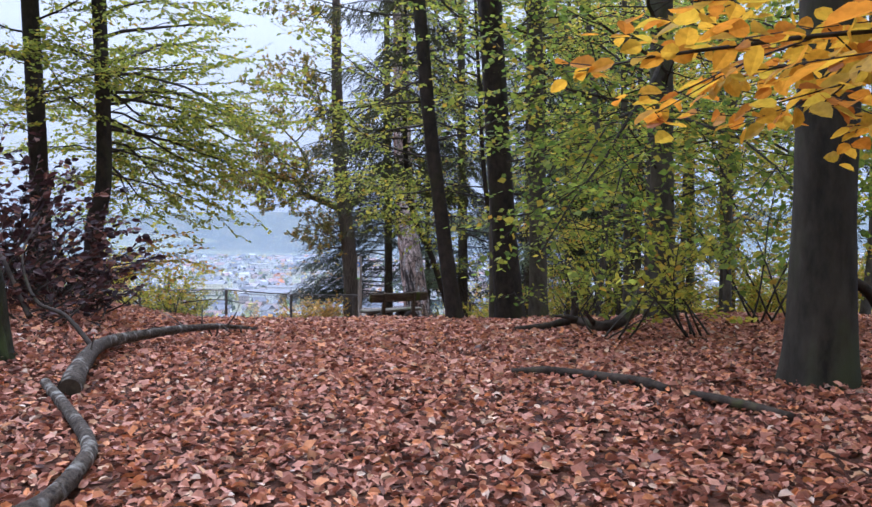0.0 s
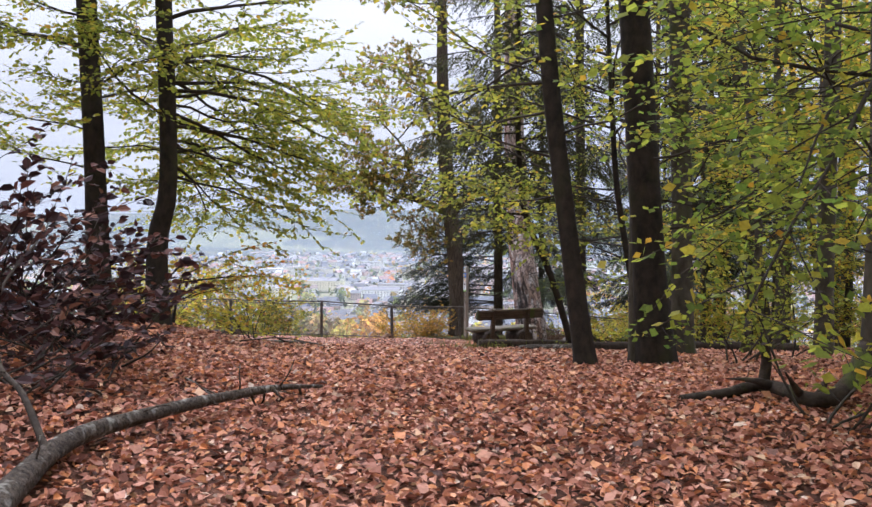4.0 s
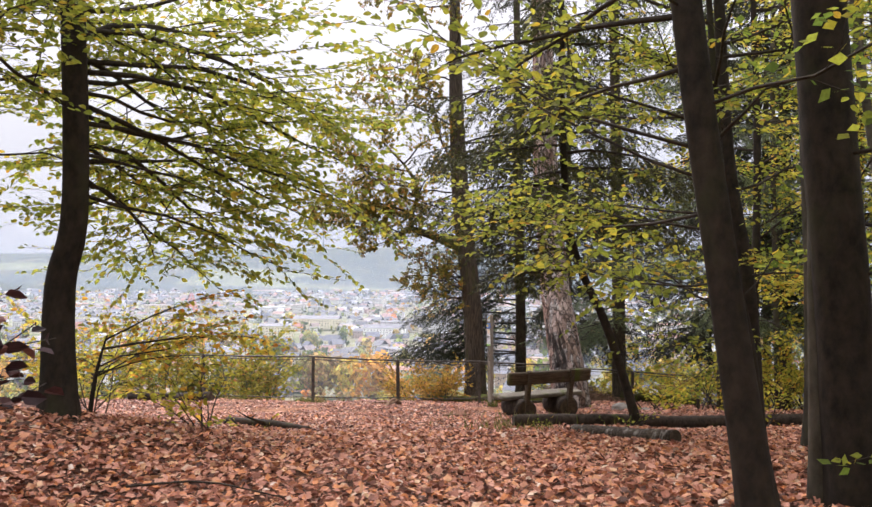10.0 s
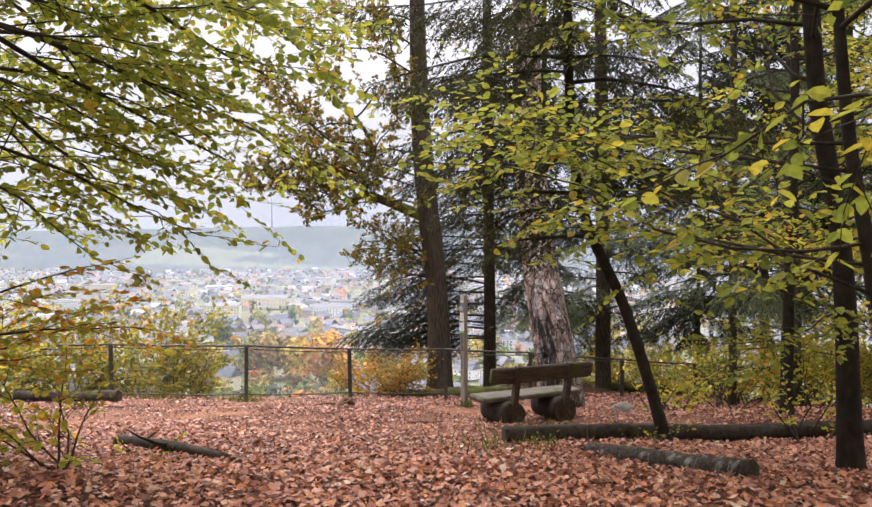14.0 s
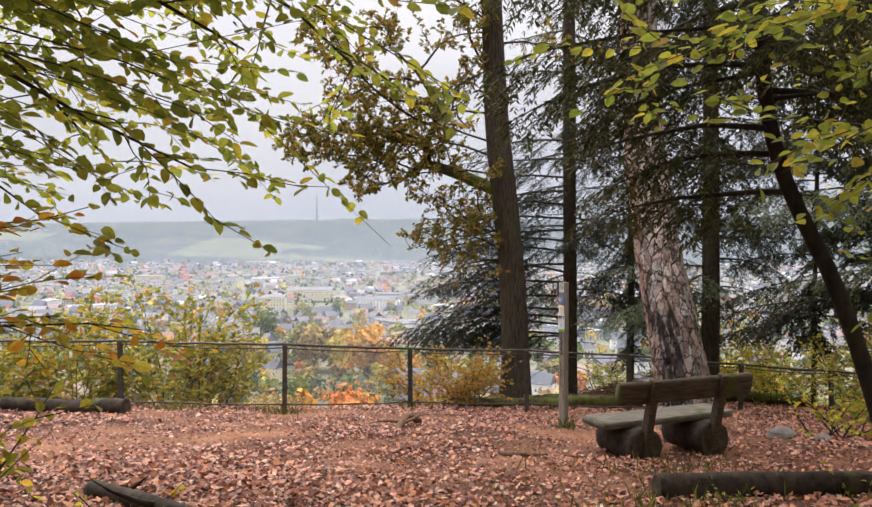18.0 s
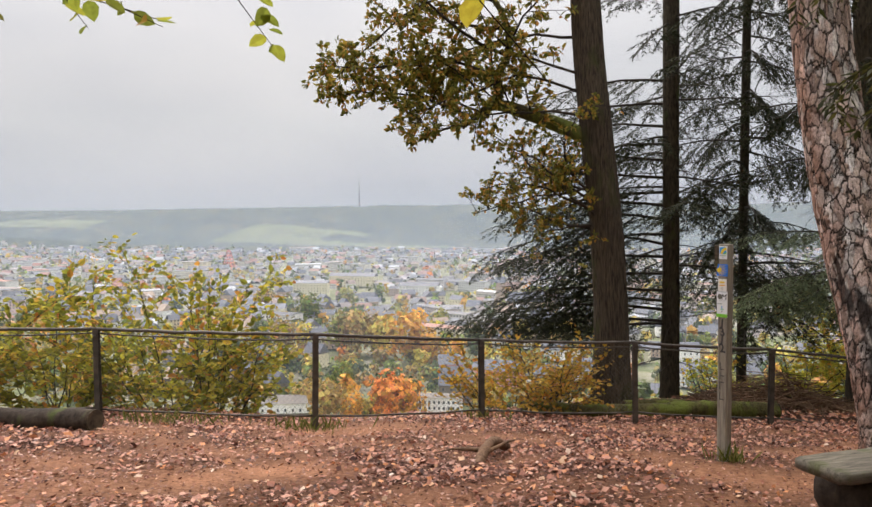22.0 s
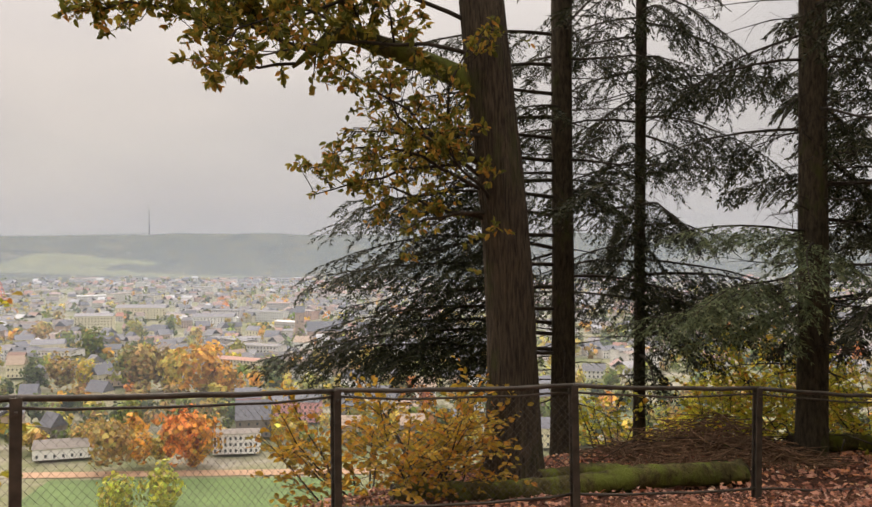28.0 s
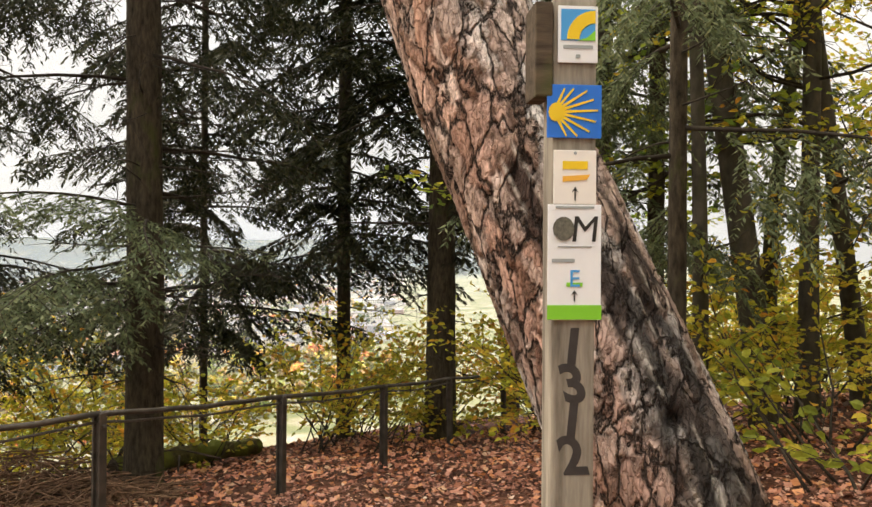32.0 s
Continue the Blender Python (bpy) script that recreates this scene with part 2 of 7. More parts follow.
M_SHRUBLEAF = leaf_mat("shrub_leaves_autumn", [(0.0, (0.12, 0.14, 0.025)), (0.4, (0.3, 0.3, 0.045)), (0.8, (0.54, 0.44, 0.06)), (1.0, (0.5, 0.2, 0.05))], 0.65)
M_NEEDLE = leaf_mat("fir_needles", [(0.0, (0.014, 0.018, 0.008)), (0.6, (0.032, 0.039, 0.016)), (1.0, (0.065, 0.064, 0.024))], 0.25, 0.7)
M_HEMLOCK = leaf_mat("hemlock_needles", [(0.0, (0.03, 0.035, 0.012)), (0.6, (0.07, 0.075, 0.024)), (1.0, (0.14, 0.13, 0.04))], 0.35, 0.7)
M_NEEDLE_PALE = leaf_mat("fir_needles_pale", [(0.0, (0.09, 0.12, 0.065)), (0.6, (0.17, 0.21, 0.11)), (1.0, (0.25, 0.28, 0.14))], 0.4, 0.7)
M_BEECHBARK = bark_mat("beech_bark", (0.035, 0.03, 0.022), (0.13, 0.112, 0.088), (3, 3, 1.6), 0.22, 0.35, 0.01, (0.05, 0.055, 0.018))
M_DARKBARK = bark_mat("dark_beech_bark", (0.014, 0.011, 0.009), (0.05, 0.038, 0.028), (5, 5, 3.2), 0.16, 0.5, 0.012, (0.034, 0.034, 0.016), 2.2)
M_OAKBARK = bark_mat("oak_bark", (0.016, 0.012, 0.009), (0.15, 0.115, 0.082), (20, 20, 2.2), 0.15, 1.0, 0.04, (0.06, 0.065, 0.02))
M_FIRBARK = bark_mat("fir_bark", (0.02, 0.016, 0.011), (0.12, 0.096, 0.067), (12, 12, 3.5), 0.12, 0.9, 0.02)
M_SMOOTHBARK = bark_mat("smooth_beech_bark", (0.015, 0.013, 0.01), (0.07, 0.06, 0.044), (3.5, 3.5, 1.2), 0.3, 0.5, 0.014, (0.045, 0.05, 0.024), 2.0)
M_STUMPMOSS = bark_mat("dark_mossy_stump_wood", (0.008, 0.007, 0.005), (0.04, 0.034, 0.014), (9, 9, 4), 0.3, 1.0, 0.02, (0.045, 0.055, 0.014), 6)
M_TWIG = bark_mat("twig_bark", (0.025, 0.02, 0.016), (0.08, 0.065, 0.05), (8, 8, 8), 0.0, 0.4, 0.004)
M_DEADWOOD = bark_mat("weathered_dead_wood", (0.014, 0.01, 0.008), (0.16, 0.125, 0.1), (17, 17, 17), 0.25, 1.0, 0.03, (0.33, 0.31, 0.275), 13)
M_DARKLOG = bark_mat("wet_dark_log", (0.014, 0.01, 0.008), (0.08, 0.058, 0.043), (6, 6, 6), 0.05, 0.8, 0.015)
M_MOSS = bark_mat("mossy_bark", (0.035, 0.03, 0.014), (0.15, 0.125, 0.045), (10, 10, 6), 0.5, 1.0, 0.03, (0.12, 0.14, 0.025), 5)
M_BENCHWOOD = bark_mat("weathered_bench_wood", (0.032, 0.024, 0.017), (0.15, 0.112, 0.078), (2.5, 18, 18), 0.2, 0.5, 0.006)
M_SEATWOOD = bark_mat("grey_seat_wood", (0.075, 0.064, 0.05), (0.26, 0.23, 0.185), (2.5, 18, 18), 0.1, 0.5, 0.006)
M_ENDGRAIN = bark_mat("sawn_log_end", (0.03, 0.022, 0.016), (0.12, 0.088, 0.06), (6, 6, 6), 0.0, 0.4, 0.006)
M_POSTWOOD = bark_mat("sign_post_wood", (0.14, 0.118, 0.094), (0.46, 0.41, 0.34), (16, 16, 1.6), 0.12, 0.5, 0.005)
M_STEEL = plain_mat("rusty_painted_steel", (0.075, 0.062, 0.05), 0.6, 0.35, 0.45, 9, 0.4)
M_WIRE = plain_mat("galvanised_wire", (0.12, 0.11, 0.1), 0.5, 0.6, 0.2, 20, 0)
M_EARTHWOOD = bark_mat("earthy_root_wood", (0.08, 0.045, 0.028), (0.3, 0.18, 0.115), (14, 14, 5), 0.0, 0.8, 0.01)
M_STONE = plain_mat("grey_stone", (0.2, 0.175, 0.15), 0.9, 0, 0.4, 6, 0.8, 0.02)
M_WHITE = plain_mat("white_plate", (0.78, 0.79, 0.8), 0.35, 0, 0.04, 12, 0)
M_CREAM = plain_mat("cream_plate", (0.8, 0.76, 0.7), 0.4, 0, 0.05, 12, 0)
M_BLUE = plain_mat("blue_plate", (0.015, 0.16, 0.62), 0.35, 0, 0.06, 12, 0)
M_SKYBLUE = plain_mat("light_blue_print", (0.05, 0.32, 0.68), 0.4, 0, 0.05, 12, 0)
M_YELLOW = plain_mat("yellow_print", (0.8, 0.55, 0.03), 0.4, 0, 0.05, 12, 0)
M_ORANGE = plain_mat("orange_print", (0.8, 0.42, 0.06), 0.4, 0, 0.05, 12, 0)
M_GREEN = plain_mat("green_print", (0.2, 0.55, 0.04), 0.4, 0, 0.05, 12, 0)
M_BLACK = plain_mat("black_print", (0.02, 0.02, 0.02), 0.5, 0, 0.1, 12, 0)
M_SCRAWL = plain_mat("black_marker", (0.035, 0.03, 0.028), 0.6, 0, 0.3, 30, 0)
M_DARKPRINT = plain_mat("dark_picture_print", (0.12, 0.115, 0.09), 0.5, 0, 0.5, 160, 0)
M_GREYPRINT = plain_mat("grey_print", (0.3, 0.33, 0.33), 0.5, 0, 0.1, 12, 0)
M_WALL = island_mat("house_walls", [(0.0, (0.82, 0.81, 0.78)), (0.5, (0.8, 0.76, 0.68)), (0.7, (0.76, 0.66, 0.44)), (0.84, (0.6, 0.55, 0.48)), (0.92, (0.62, 0.42, 0.35)), (1.0, (0.8, 0.8, 0.8))])
M_ROOF = island_mat("house_roofs", [(0.0, (0.12, 0.12, 0.13)), (0.45, (0.23, 0.225, 0.23)), (0.65, (0.32, 0.25, 0.21)), (0.8, (0.42, 0.2, 0.14)), (0.9, (0.4, 0.4, 0.41)), (1.0, (0.7, 0.7, 0.7))])
M_PINKWALL = plain_mat("pink_render", (0.72, 0.36, 0.36), 0.8, 0, 0.08, 0.4, 0)
M_WHITEWALL = plain_mat("white_render", (0.8, 0.79, 0.76), 0.8, 0, 0.06, 0.4, 0)
M_CREAMWALL = plain_mat("cream_render", (0.7, 0.64, 0.45), 0.8, 0, 0.06, 0.4, 0)
M_SANDSTONE = plain_mat("church_sandstone", (0.4, 0.3, 0.22), 0.85, 0, 0.15, 0.4, 0)
M_SLATE = plain_mat("slate_roof", (0.13, 0.13, 0.145), 0.6, 0, 0.2, 0.8, 0)
M_REDFRAME = plain_mat("red_lattice", (0.62, 0.16, 0.1), 0.6, 0, 0.1, 0.5, 0)
M_GLASSDARK = plain_mat("dark_window_glass", (0.08, 0.09, 0.1), 0.15, 0, 0.2, 0.5, 0)
M_TOWNTREE = tint_mat("town_tree_leaves")


def ground_mat():
    m, n, l, p, out = mat_base("forest_floor_and_valley")
    v = coords(n, l)
    fine = noise_node(n, l, v, 22, 8, 0.7)
    mid = noise_node(n, l, v, 0.9, 5)
    humus = ramp(n, [(0.32, (0.022, 0.011, 0.008)), (0.5, (0.075, 0.034, 0.022)), (0.7, (0.17, 0.085, 0.055))])
    l.new(fine.outputs["Fac"], humus.inputs["Fac"])
    bare = ramp(n, [(0.3, (0.12, 0.055, 0.032)), (0.47, (0.32, 0.155, 0.085)), (0.7, (0.46, 0.255, 0.155))])
    l.new(fine.outputs["Fac"], bare.inputs["Fac"])
    at0 = n.new("ShaderNodeAttribute")
    at0.attribute_name = "trodden"
    earth = n.new("ShaderNodeMixRGB")
    l.new(at0.outputs["Fac"], earth.inputs["Fac"])
    l.new(humus.outputs["Color"], earth.inputs["Color1"])
    l.new(bare.outputs["Color"], earth.inputs["Color2"])
    mud = ramp(n, [(0.4, (0.62, 0.56, 0.52)), (0.65, (1.15, 1.05, 1.0))])
    l.new(mid.outputs["Fac"], mud.inputs["Fac"])
    mx = n.new("ShaderNodeMixRGB")
    mx.blend_type, mx.inputs["Fac"].default_value = "MULTIPLY", 0.8
    l.new(earth.outputs["Color"], mx.inputs["Color1"])
    l.new(mud.outputs["Color"], mx.inputs["Color2"])
    far = noise_node(n, l, v, 0.012, 8, 0.6)
    wood = ramp(n, [(0.3, (0.02, 0.03, 0.02)), (0.5, (0.04, 0.047, 0.026)), (0.62, (0.075, 0.07, 0.035)), (0.75, (0.12, 0.085, 0.04))])
    l.new(far.outputs["Fac"], wood.inputs["Fac"])
    at = n.new("ShaderNodeAttribute")
    at.attribute_name = "woodland"
    m2 = n.new("ShaderNodeMixRGB")
    l.new(at.outputs["Fac"], m2.inputs["Fac"])
    l.new(mx.outputs["Color"], m2.inputs["Color1"])
    l.new(wood.outputs["Color"], m2.inputs["Color2"])
    plots = noise_node(n, l, v, 0.03, 6, 0.65)
    plain = ramp(n, [(0.3, (0.08, 0.1, 0.045)), (0.45, (0.15, 0.16, 0.075)), (0.58, (0.24, 0.22, 0.15)), (0.7, (0.32, 0.3, 0.26))])
    l.new(plots.outputs["Fac"], plain.inputs["Fac"])
    at2 = n.new("ShaderNodeAttribute")
    at2.attribute_name = "plain"
    m3 = n.new("ShaderNodeMixRGB")
    l.new(at2.outputs["Fac"], m3.inputs["Fac"])
    l.new(m2.outputs["Color"], m3.inputs["Color1"])
    l.new(plain.outputs["Color"], m3.inputs["Color2"])
    l.new(m3.outputs["Color"], p.inputs["Base Color"])
    p.inputs["Roughness"].default_value = 0.95
    p.inputs["Specular IOR Level"].default_value = 0.15
    bump(n, l, fine.outputs["Fac"], 0.8, 0.02, p)
    return m


M_GROUND = ground_mat()
M_MEADOW = plain_mat("meadow_grass", (0.085, 0.14, 0.035), 0.9, 0, 0.25, 0.05, 0)
M_FIELD = plain_mat("hillside_field", (0.085, 0.09, 0.022), 0.9, 0, 0.3, 0.012, 0)
M_TRACK = plain_mat("sandy_track", (0.36, 0.22, 0.13), 0.9, 0, 0.15, 0.1, 0)
M_GRASS = leaf_mat("grass_blades", [(0.0, (0.08, 0.1, 0.02)), (0.6, (0.17, 0.18, 0.04)), (1.0, (0.3, 0.26, 0.08))], 0.3)


def haze_sheet_mat(name, amount):
    """Thin see-through sheet that imitates aerial haze: lit by the sky, denser near the valley floor."""
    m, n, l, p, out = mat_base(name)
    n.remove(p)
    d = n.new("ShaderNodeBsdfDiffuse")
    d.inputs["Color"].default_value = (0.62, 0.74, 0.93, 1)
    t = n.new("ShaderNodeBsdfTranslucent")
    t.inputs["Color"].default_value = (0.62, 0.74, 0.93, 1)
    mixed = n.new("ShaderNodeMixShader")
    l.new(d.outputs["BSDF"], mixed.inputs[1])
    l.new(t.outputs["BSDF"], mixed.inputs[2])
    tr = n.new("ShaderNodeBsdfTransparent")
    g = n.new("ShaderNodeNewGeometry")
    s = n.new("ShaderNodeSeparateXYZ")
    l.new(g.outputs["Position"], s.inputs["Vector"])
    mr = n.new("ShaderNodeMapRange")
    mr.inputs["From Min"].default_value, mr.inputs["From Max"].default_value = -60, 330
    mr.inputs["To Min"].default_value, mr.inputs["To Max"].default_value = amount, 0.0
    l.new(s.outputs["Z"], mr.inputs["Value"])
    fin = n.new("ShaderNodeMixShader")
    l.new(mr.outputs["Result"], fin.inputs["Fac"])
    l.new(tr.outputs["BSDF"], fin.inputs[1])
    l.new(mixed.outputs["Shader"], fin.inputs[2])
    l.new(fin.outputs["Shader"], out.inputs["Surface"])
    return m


# ---------------------------------------------------------------- mesh helpers
def npmesh(name, V, groups, mats, smooth=True, tint=None):
    """A mesh from a vertex array and groups of (faces, material index); faces are int arrays of one width each."""
    V = np.asarray(V, dtype=np.float32)
    me = bpy.data.meshes.new(name)
    groups = [(np.asarray(f, dtype=np.int32), k) for f, k in groups if len(f)]
    nl = sum(f.size for f, k in groups)
    npoly = sum(len(f) for f, k in groups)
    me.vertices.add(len(V))
    me.vertices.foreach_set("co", V.ravel())
    me.loops.add(nl)
    me.loops.foreach_set("vertex_index", np.concatenate([f.ravel() for f, k in groups]))
    me.polygons.add(npoly)
    sizes = np.concatenate([np.full(len(f), f.shape[1], dtype=np.int32) for f, k in groups])
    starts = np.concatenate([[0], np.cumsum(sizes)[:-1]]).astype(np.int32)
    me.polygons.foreach_set("loop_start", starts)
    me.polygons.foreach_set("material_index", np.concatenate([np.full(len(f), k, dtype=np.int32) for f, k in groups]))
    me.polygons.foreach_set("use_smooth", np.full(npoly, smooth, dtype=bool))
    for m in mats:
        me.materials.append(m)
    if tint is not None:
        at = me.attributes.new("tint", "FLOAT_COLOR", "POINT")
        at.data.foreach_set("color", np.asarray(tint, dtype=np.float32).ravel())
    me.update(calc_edges=True)
    return me


def part(name, me, parent, label="", m=None):
    ob = new(name, me)
    ob.parent = parent
    if m is not None:
        ob.matrix_local = m
    if label:
        ob["label"] = label
    return ob


def thing(name, label, category, at=(0, 0, 0), rz=0.0, group="", kind=""):
    ob = new(name)
    ob.empty_display_size = 0.1
    ob.matrix_world = pose(at[0], at[1], at[2], 0, 0, rz)
    return tagged(ob, label, category, group, kind)


class Bag:
    """Collects tubes and leaves as arrays, to become one mesh."""

    def __init__(self):
        self.v, self.f, self.count = [], [], 0

    def add(self, V, F):
        self.v.append(np.asarray(V, dtype=np.float32))
        self.f.append(np.asarray(F, dtype=np.int32) + self.count)
        self.count += len(V)

    def mesh(self, name, mat, smooth=True):
        if not self.v:
            return None
        return npmesh(name, np.concatenate(self.v), [(np.concatenate(self.f), 0)], [mat], smooth)


def tube(pts, radii, sides=8, rough=0.0, rng=None, flare=None, caps=True):
    """Vertices and quads of a tapering pipe along the points, its ends drawn to a point."""
    P = np.asarray(pts, dtype=float)
    R = np.asarray(radii, dtype=float)
    T = np.gradient(P, axis=0)
    T /= np.linalg.norm(T, axis=1)[:, None] + 1e-9
    ref = np.array([1.0, 0, 0]) if abs(T[0][0]) < 0.8 else np.array([0, 1.0, 0])
    U = ref - T * (T @ ref)[:, None]
    U /= np.linalg.norm(U, axis=1)[:, None] + 1e-9
    W = np.cross(T, U)
    a = np.linspace(0, 2 * np.pi, sides, endpoint=False)
    rr = R[:, None] * np.ones(sides)[None, :]
    if rough and rng is not None:
        lumps = rng.standard_normal(rr.shape)
        lumps[1:-1] = (lumps[:-2] + lumps[1:-1] + lumps[2:]) / 2
        rr = rr * (1 + rough * lumps)
    if flare is not None:
        rr = rr * flare(np.arange(len(P))[:, None], a[None, :])
    ring = P[:, None, :] + rr[:, :, None] * (np.cos(a)[None, :, None] * U[:, None, :] + np.sin(a)[None, :, None] * W[:, None, :])
    V = ring.reshape(-1, 3)
    n = len(P)
    i = np.arange(n - 1)[:, None] * sides
    j = np.arange(sides)[None, :]
    k = (j + 1) % sides
    F = np.stack([i + j, i + k, i + sides + k, i + sides + j], axis=-1).reshape(-1, 4)
    if not caps:
        return V, F
    c0, c1 = len(V), len(V) + 1
    V = np.concatenate([V, P[:1], P[-1:]])
    jj = np.arange(0, sides - 1, 2)
    k2 = (jj + 2) % sides
    cap0 = np.stack([np.full(len(jj), c0), k2, jj + 1, jj], axis=-1)
    o = (n - 1) * sides
    cap1 = np.stack([np.full(len(jj), c1), o + jj, o + jj + 1, o + k2], axis=-1)
    return V, np.concatenate([F, cap0, cap1])


def smooth_line(pts, n):
    """A Catmull-Rom line through the points."""
    P = np.asarray(pts, dtype=float)
    if len(P) == 2:
        return P[0] + (P[1] - P[0]) * np.linspace(0, 1, n)[:, None]
    Q = np.concatenate([[2 * P[0] - P[1]], P, [2 * P[-1] - P[-2]]])
    t = np.linspace(0, len(P) - 1 - 1e-6, n)
    i = t.astype(int)
    u = (t - i)[:, None]
    a, b, c, d = Q[i], Q[i + 1], Q[i + 2], Q[i + 3]
    return 0.5 * (2 * b + (c - a) * u + (2 * a - 5 * b + 4 * c - d) * u * u + (3 * b - a - 3 * c + d) * u ** 3)


def unit(v):
    v = np.asarray(v, dtype=float)
    return v / (np.linalg.norm(v, axis=-1, keepdims=True) + 1e-9)


def leaf_arrays(P, D, N, L, W, fold=0.25, curl=0.0):
    """Folded oval leaves at P, pointing along D, facing N, with lengths L and widths W: two halves each."""
    P, D, N = np.asarray(P), unit(D), np.asarray(N)
    S = unit(np.cross(D, N))
    N = np.cross(S, D)
    L, W = np.asarray(L)[:, None], np.asarray(W)[:, None]
    up = N * W * fold
    base, tip = P, P + D * L - N * L * curl
    r1, l1 = P + D * L * 0.26 + S * W * 0.44 + up * 0.8, P + D * L * 0.26 - S * W * 0.44 + up * 0.8
    r2, l2 = P + D * L * 0.66 + S * W * 0.43 + up * 0.9 - N * L * curl * 0.4, P + D * L * 0.66 - S * W * 0.43 + up * 0.9 - N * L * curl * 0.4
    V = np.stack([base, r1, r2, tip, l2, l1], axis=1).reshape(-1, 3)
    o = np.arange(len(P))[:, None] * 6
    F = np.concatenate([o + np.array([[0, 1, 2, 3]]), o + np.array([[0, 3, 4, 5]])])
    return V, F


def oval_leaf_arrays(P, D, N, L, W, fold=0.2, curl=0.08):
    """Oval pointed leaves, two five-cornered halves folded along the midrib."""
    P, D, N = np.asarray(P), unit(D), np.asarray(N)
    S = unit(np.cross(D, N))
    N = np.cross(S, D)
    L, W = np.asarray(L)[:, None], np.asarray(W)[:, None]

    def edge(u, w, side):
        return P + D * L * u + side * S * W * w + N * W * fold * w * 1.6 - N * L * curl * u * u

    V = np.stack([P, edge(0.16, 0.36, 1), edge(0.44, 0.5, 1), edge(0.78, 0.33, 1), P + D * L - N * L * curl,
                  edge(0.78, 0.33, -1), edge(0.44, 0.5, -1), edge(0.16, 0.36, -1)], axis=1).reshape(-1, 3)
    o = np.arange(len(P))[:, None] * 8
    return V, np.concatenate([o + np.array([[0, 1, 2, 3, 4]]), o + np.array([[0, 4, 5, 6, 7]])])


def spike_arrays(P, D, N, L, W):
    """Flat pointed needle tufts: one quad each."""
    P, D = np.asarray(P), unit(D)
    S = unit(np.cross(D, np.asarray(N)))
    L, W = np.asarray(L)[:, None], np.asarray(W)[:, None]
    V = np.stack([P, P + D * L * 0.4 + S * W * 0.5, P + D * L, P + D * L * 0.4 - S * W * 0.5], axis=1).reshape(-1, 3)
    return V, np.arange(len(P))[:, None] * 4 + np.array([[0, 1, 2, 3]])


def box_mesh(name, sx, sy, sz, mat, bevel=0.0, taper=None):
    """A bevelled block centred on its base."""
    bm = bmesh.new()
    bmesh.ops.create_cube(bm, size=1.0)
    for v in bm.verts:
        v.co = Vector((v.co.x * sx, v.co.y * sy, (v.co.z + 0.5) * sz))
        if taper and v.co.z > sz * 0.5:
            v.co.x *= taper
            v.co.y *= taper
    if bevel:
        bmesh.ops.bevel(bm, geom=list(bm.edges), offset=bevel, segments=2, affect="EDGES", profile=0.6)
    me = bpy.data.meshes.new(name)
    bm.to_mesh(me)
    bm.free()
    me.materials.append(mat)
    return me


# ---------------------------------------------------------------- ground
PROF_Y = np.arange(-80, 120, 0.1)
PROF_Z = np.convolve(np.pad(np.interp(PROF_Y, (-60, 0, 3, 6, 9, 12.3, 16.6, 20.2, 24.25, 28, 33, 40, 80),
                                      (1.0, 1.06, 1.15, 1.19, 1.13, 0.93, 0.38, -0.17, -0.57, -1.2, -1.85, -2.6, -6)), 15, mode="edge"),
                     np.ones(31) / 31, mode="valid")


def sstep(a, b, x):
    t = np.clip((np.asarray(x, dtype=float) - a) / (b - a), 0, 1)
    return t * t * (3 - 2 * t)


def wobble(x, y, s, seed=0.0):
    return (np.sin(x * 1.7 * s + 1.3 * np.sin(y * 1.1 * s + seed) + seed) + np.sin(y * 2.1 * s + 1.7 * np.sin(x * 1.3 * s - seed) + 2 * seed)
            + 0.5 * np.sin((x + y) * 3.7 * s + seed)) / 2.5


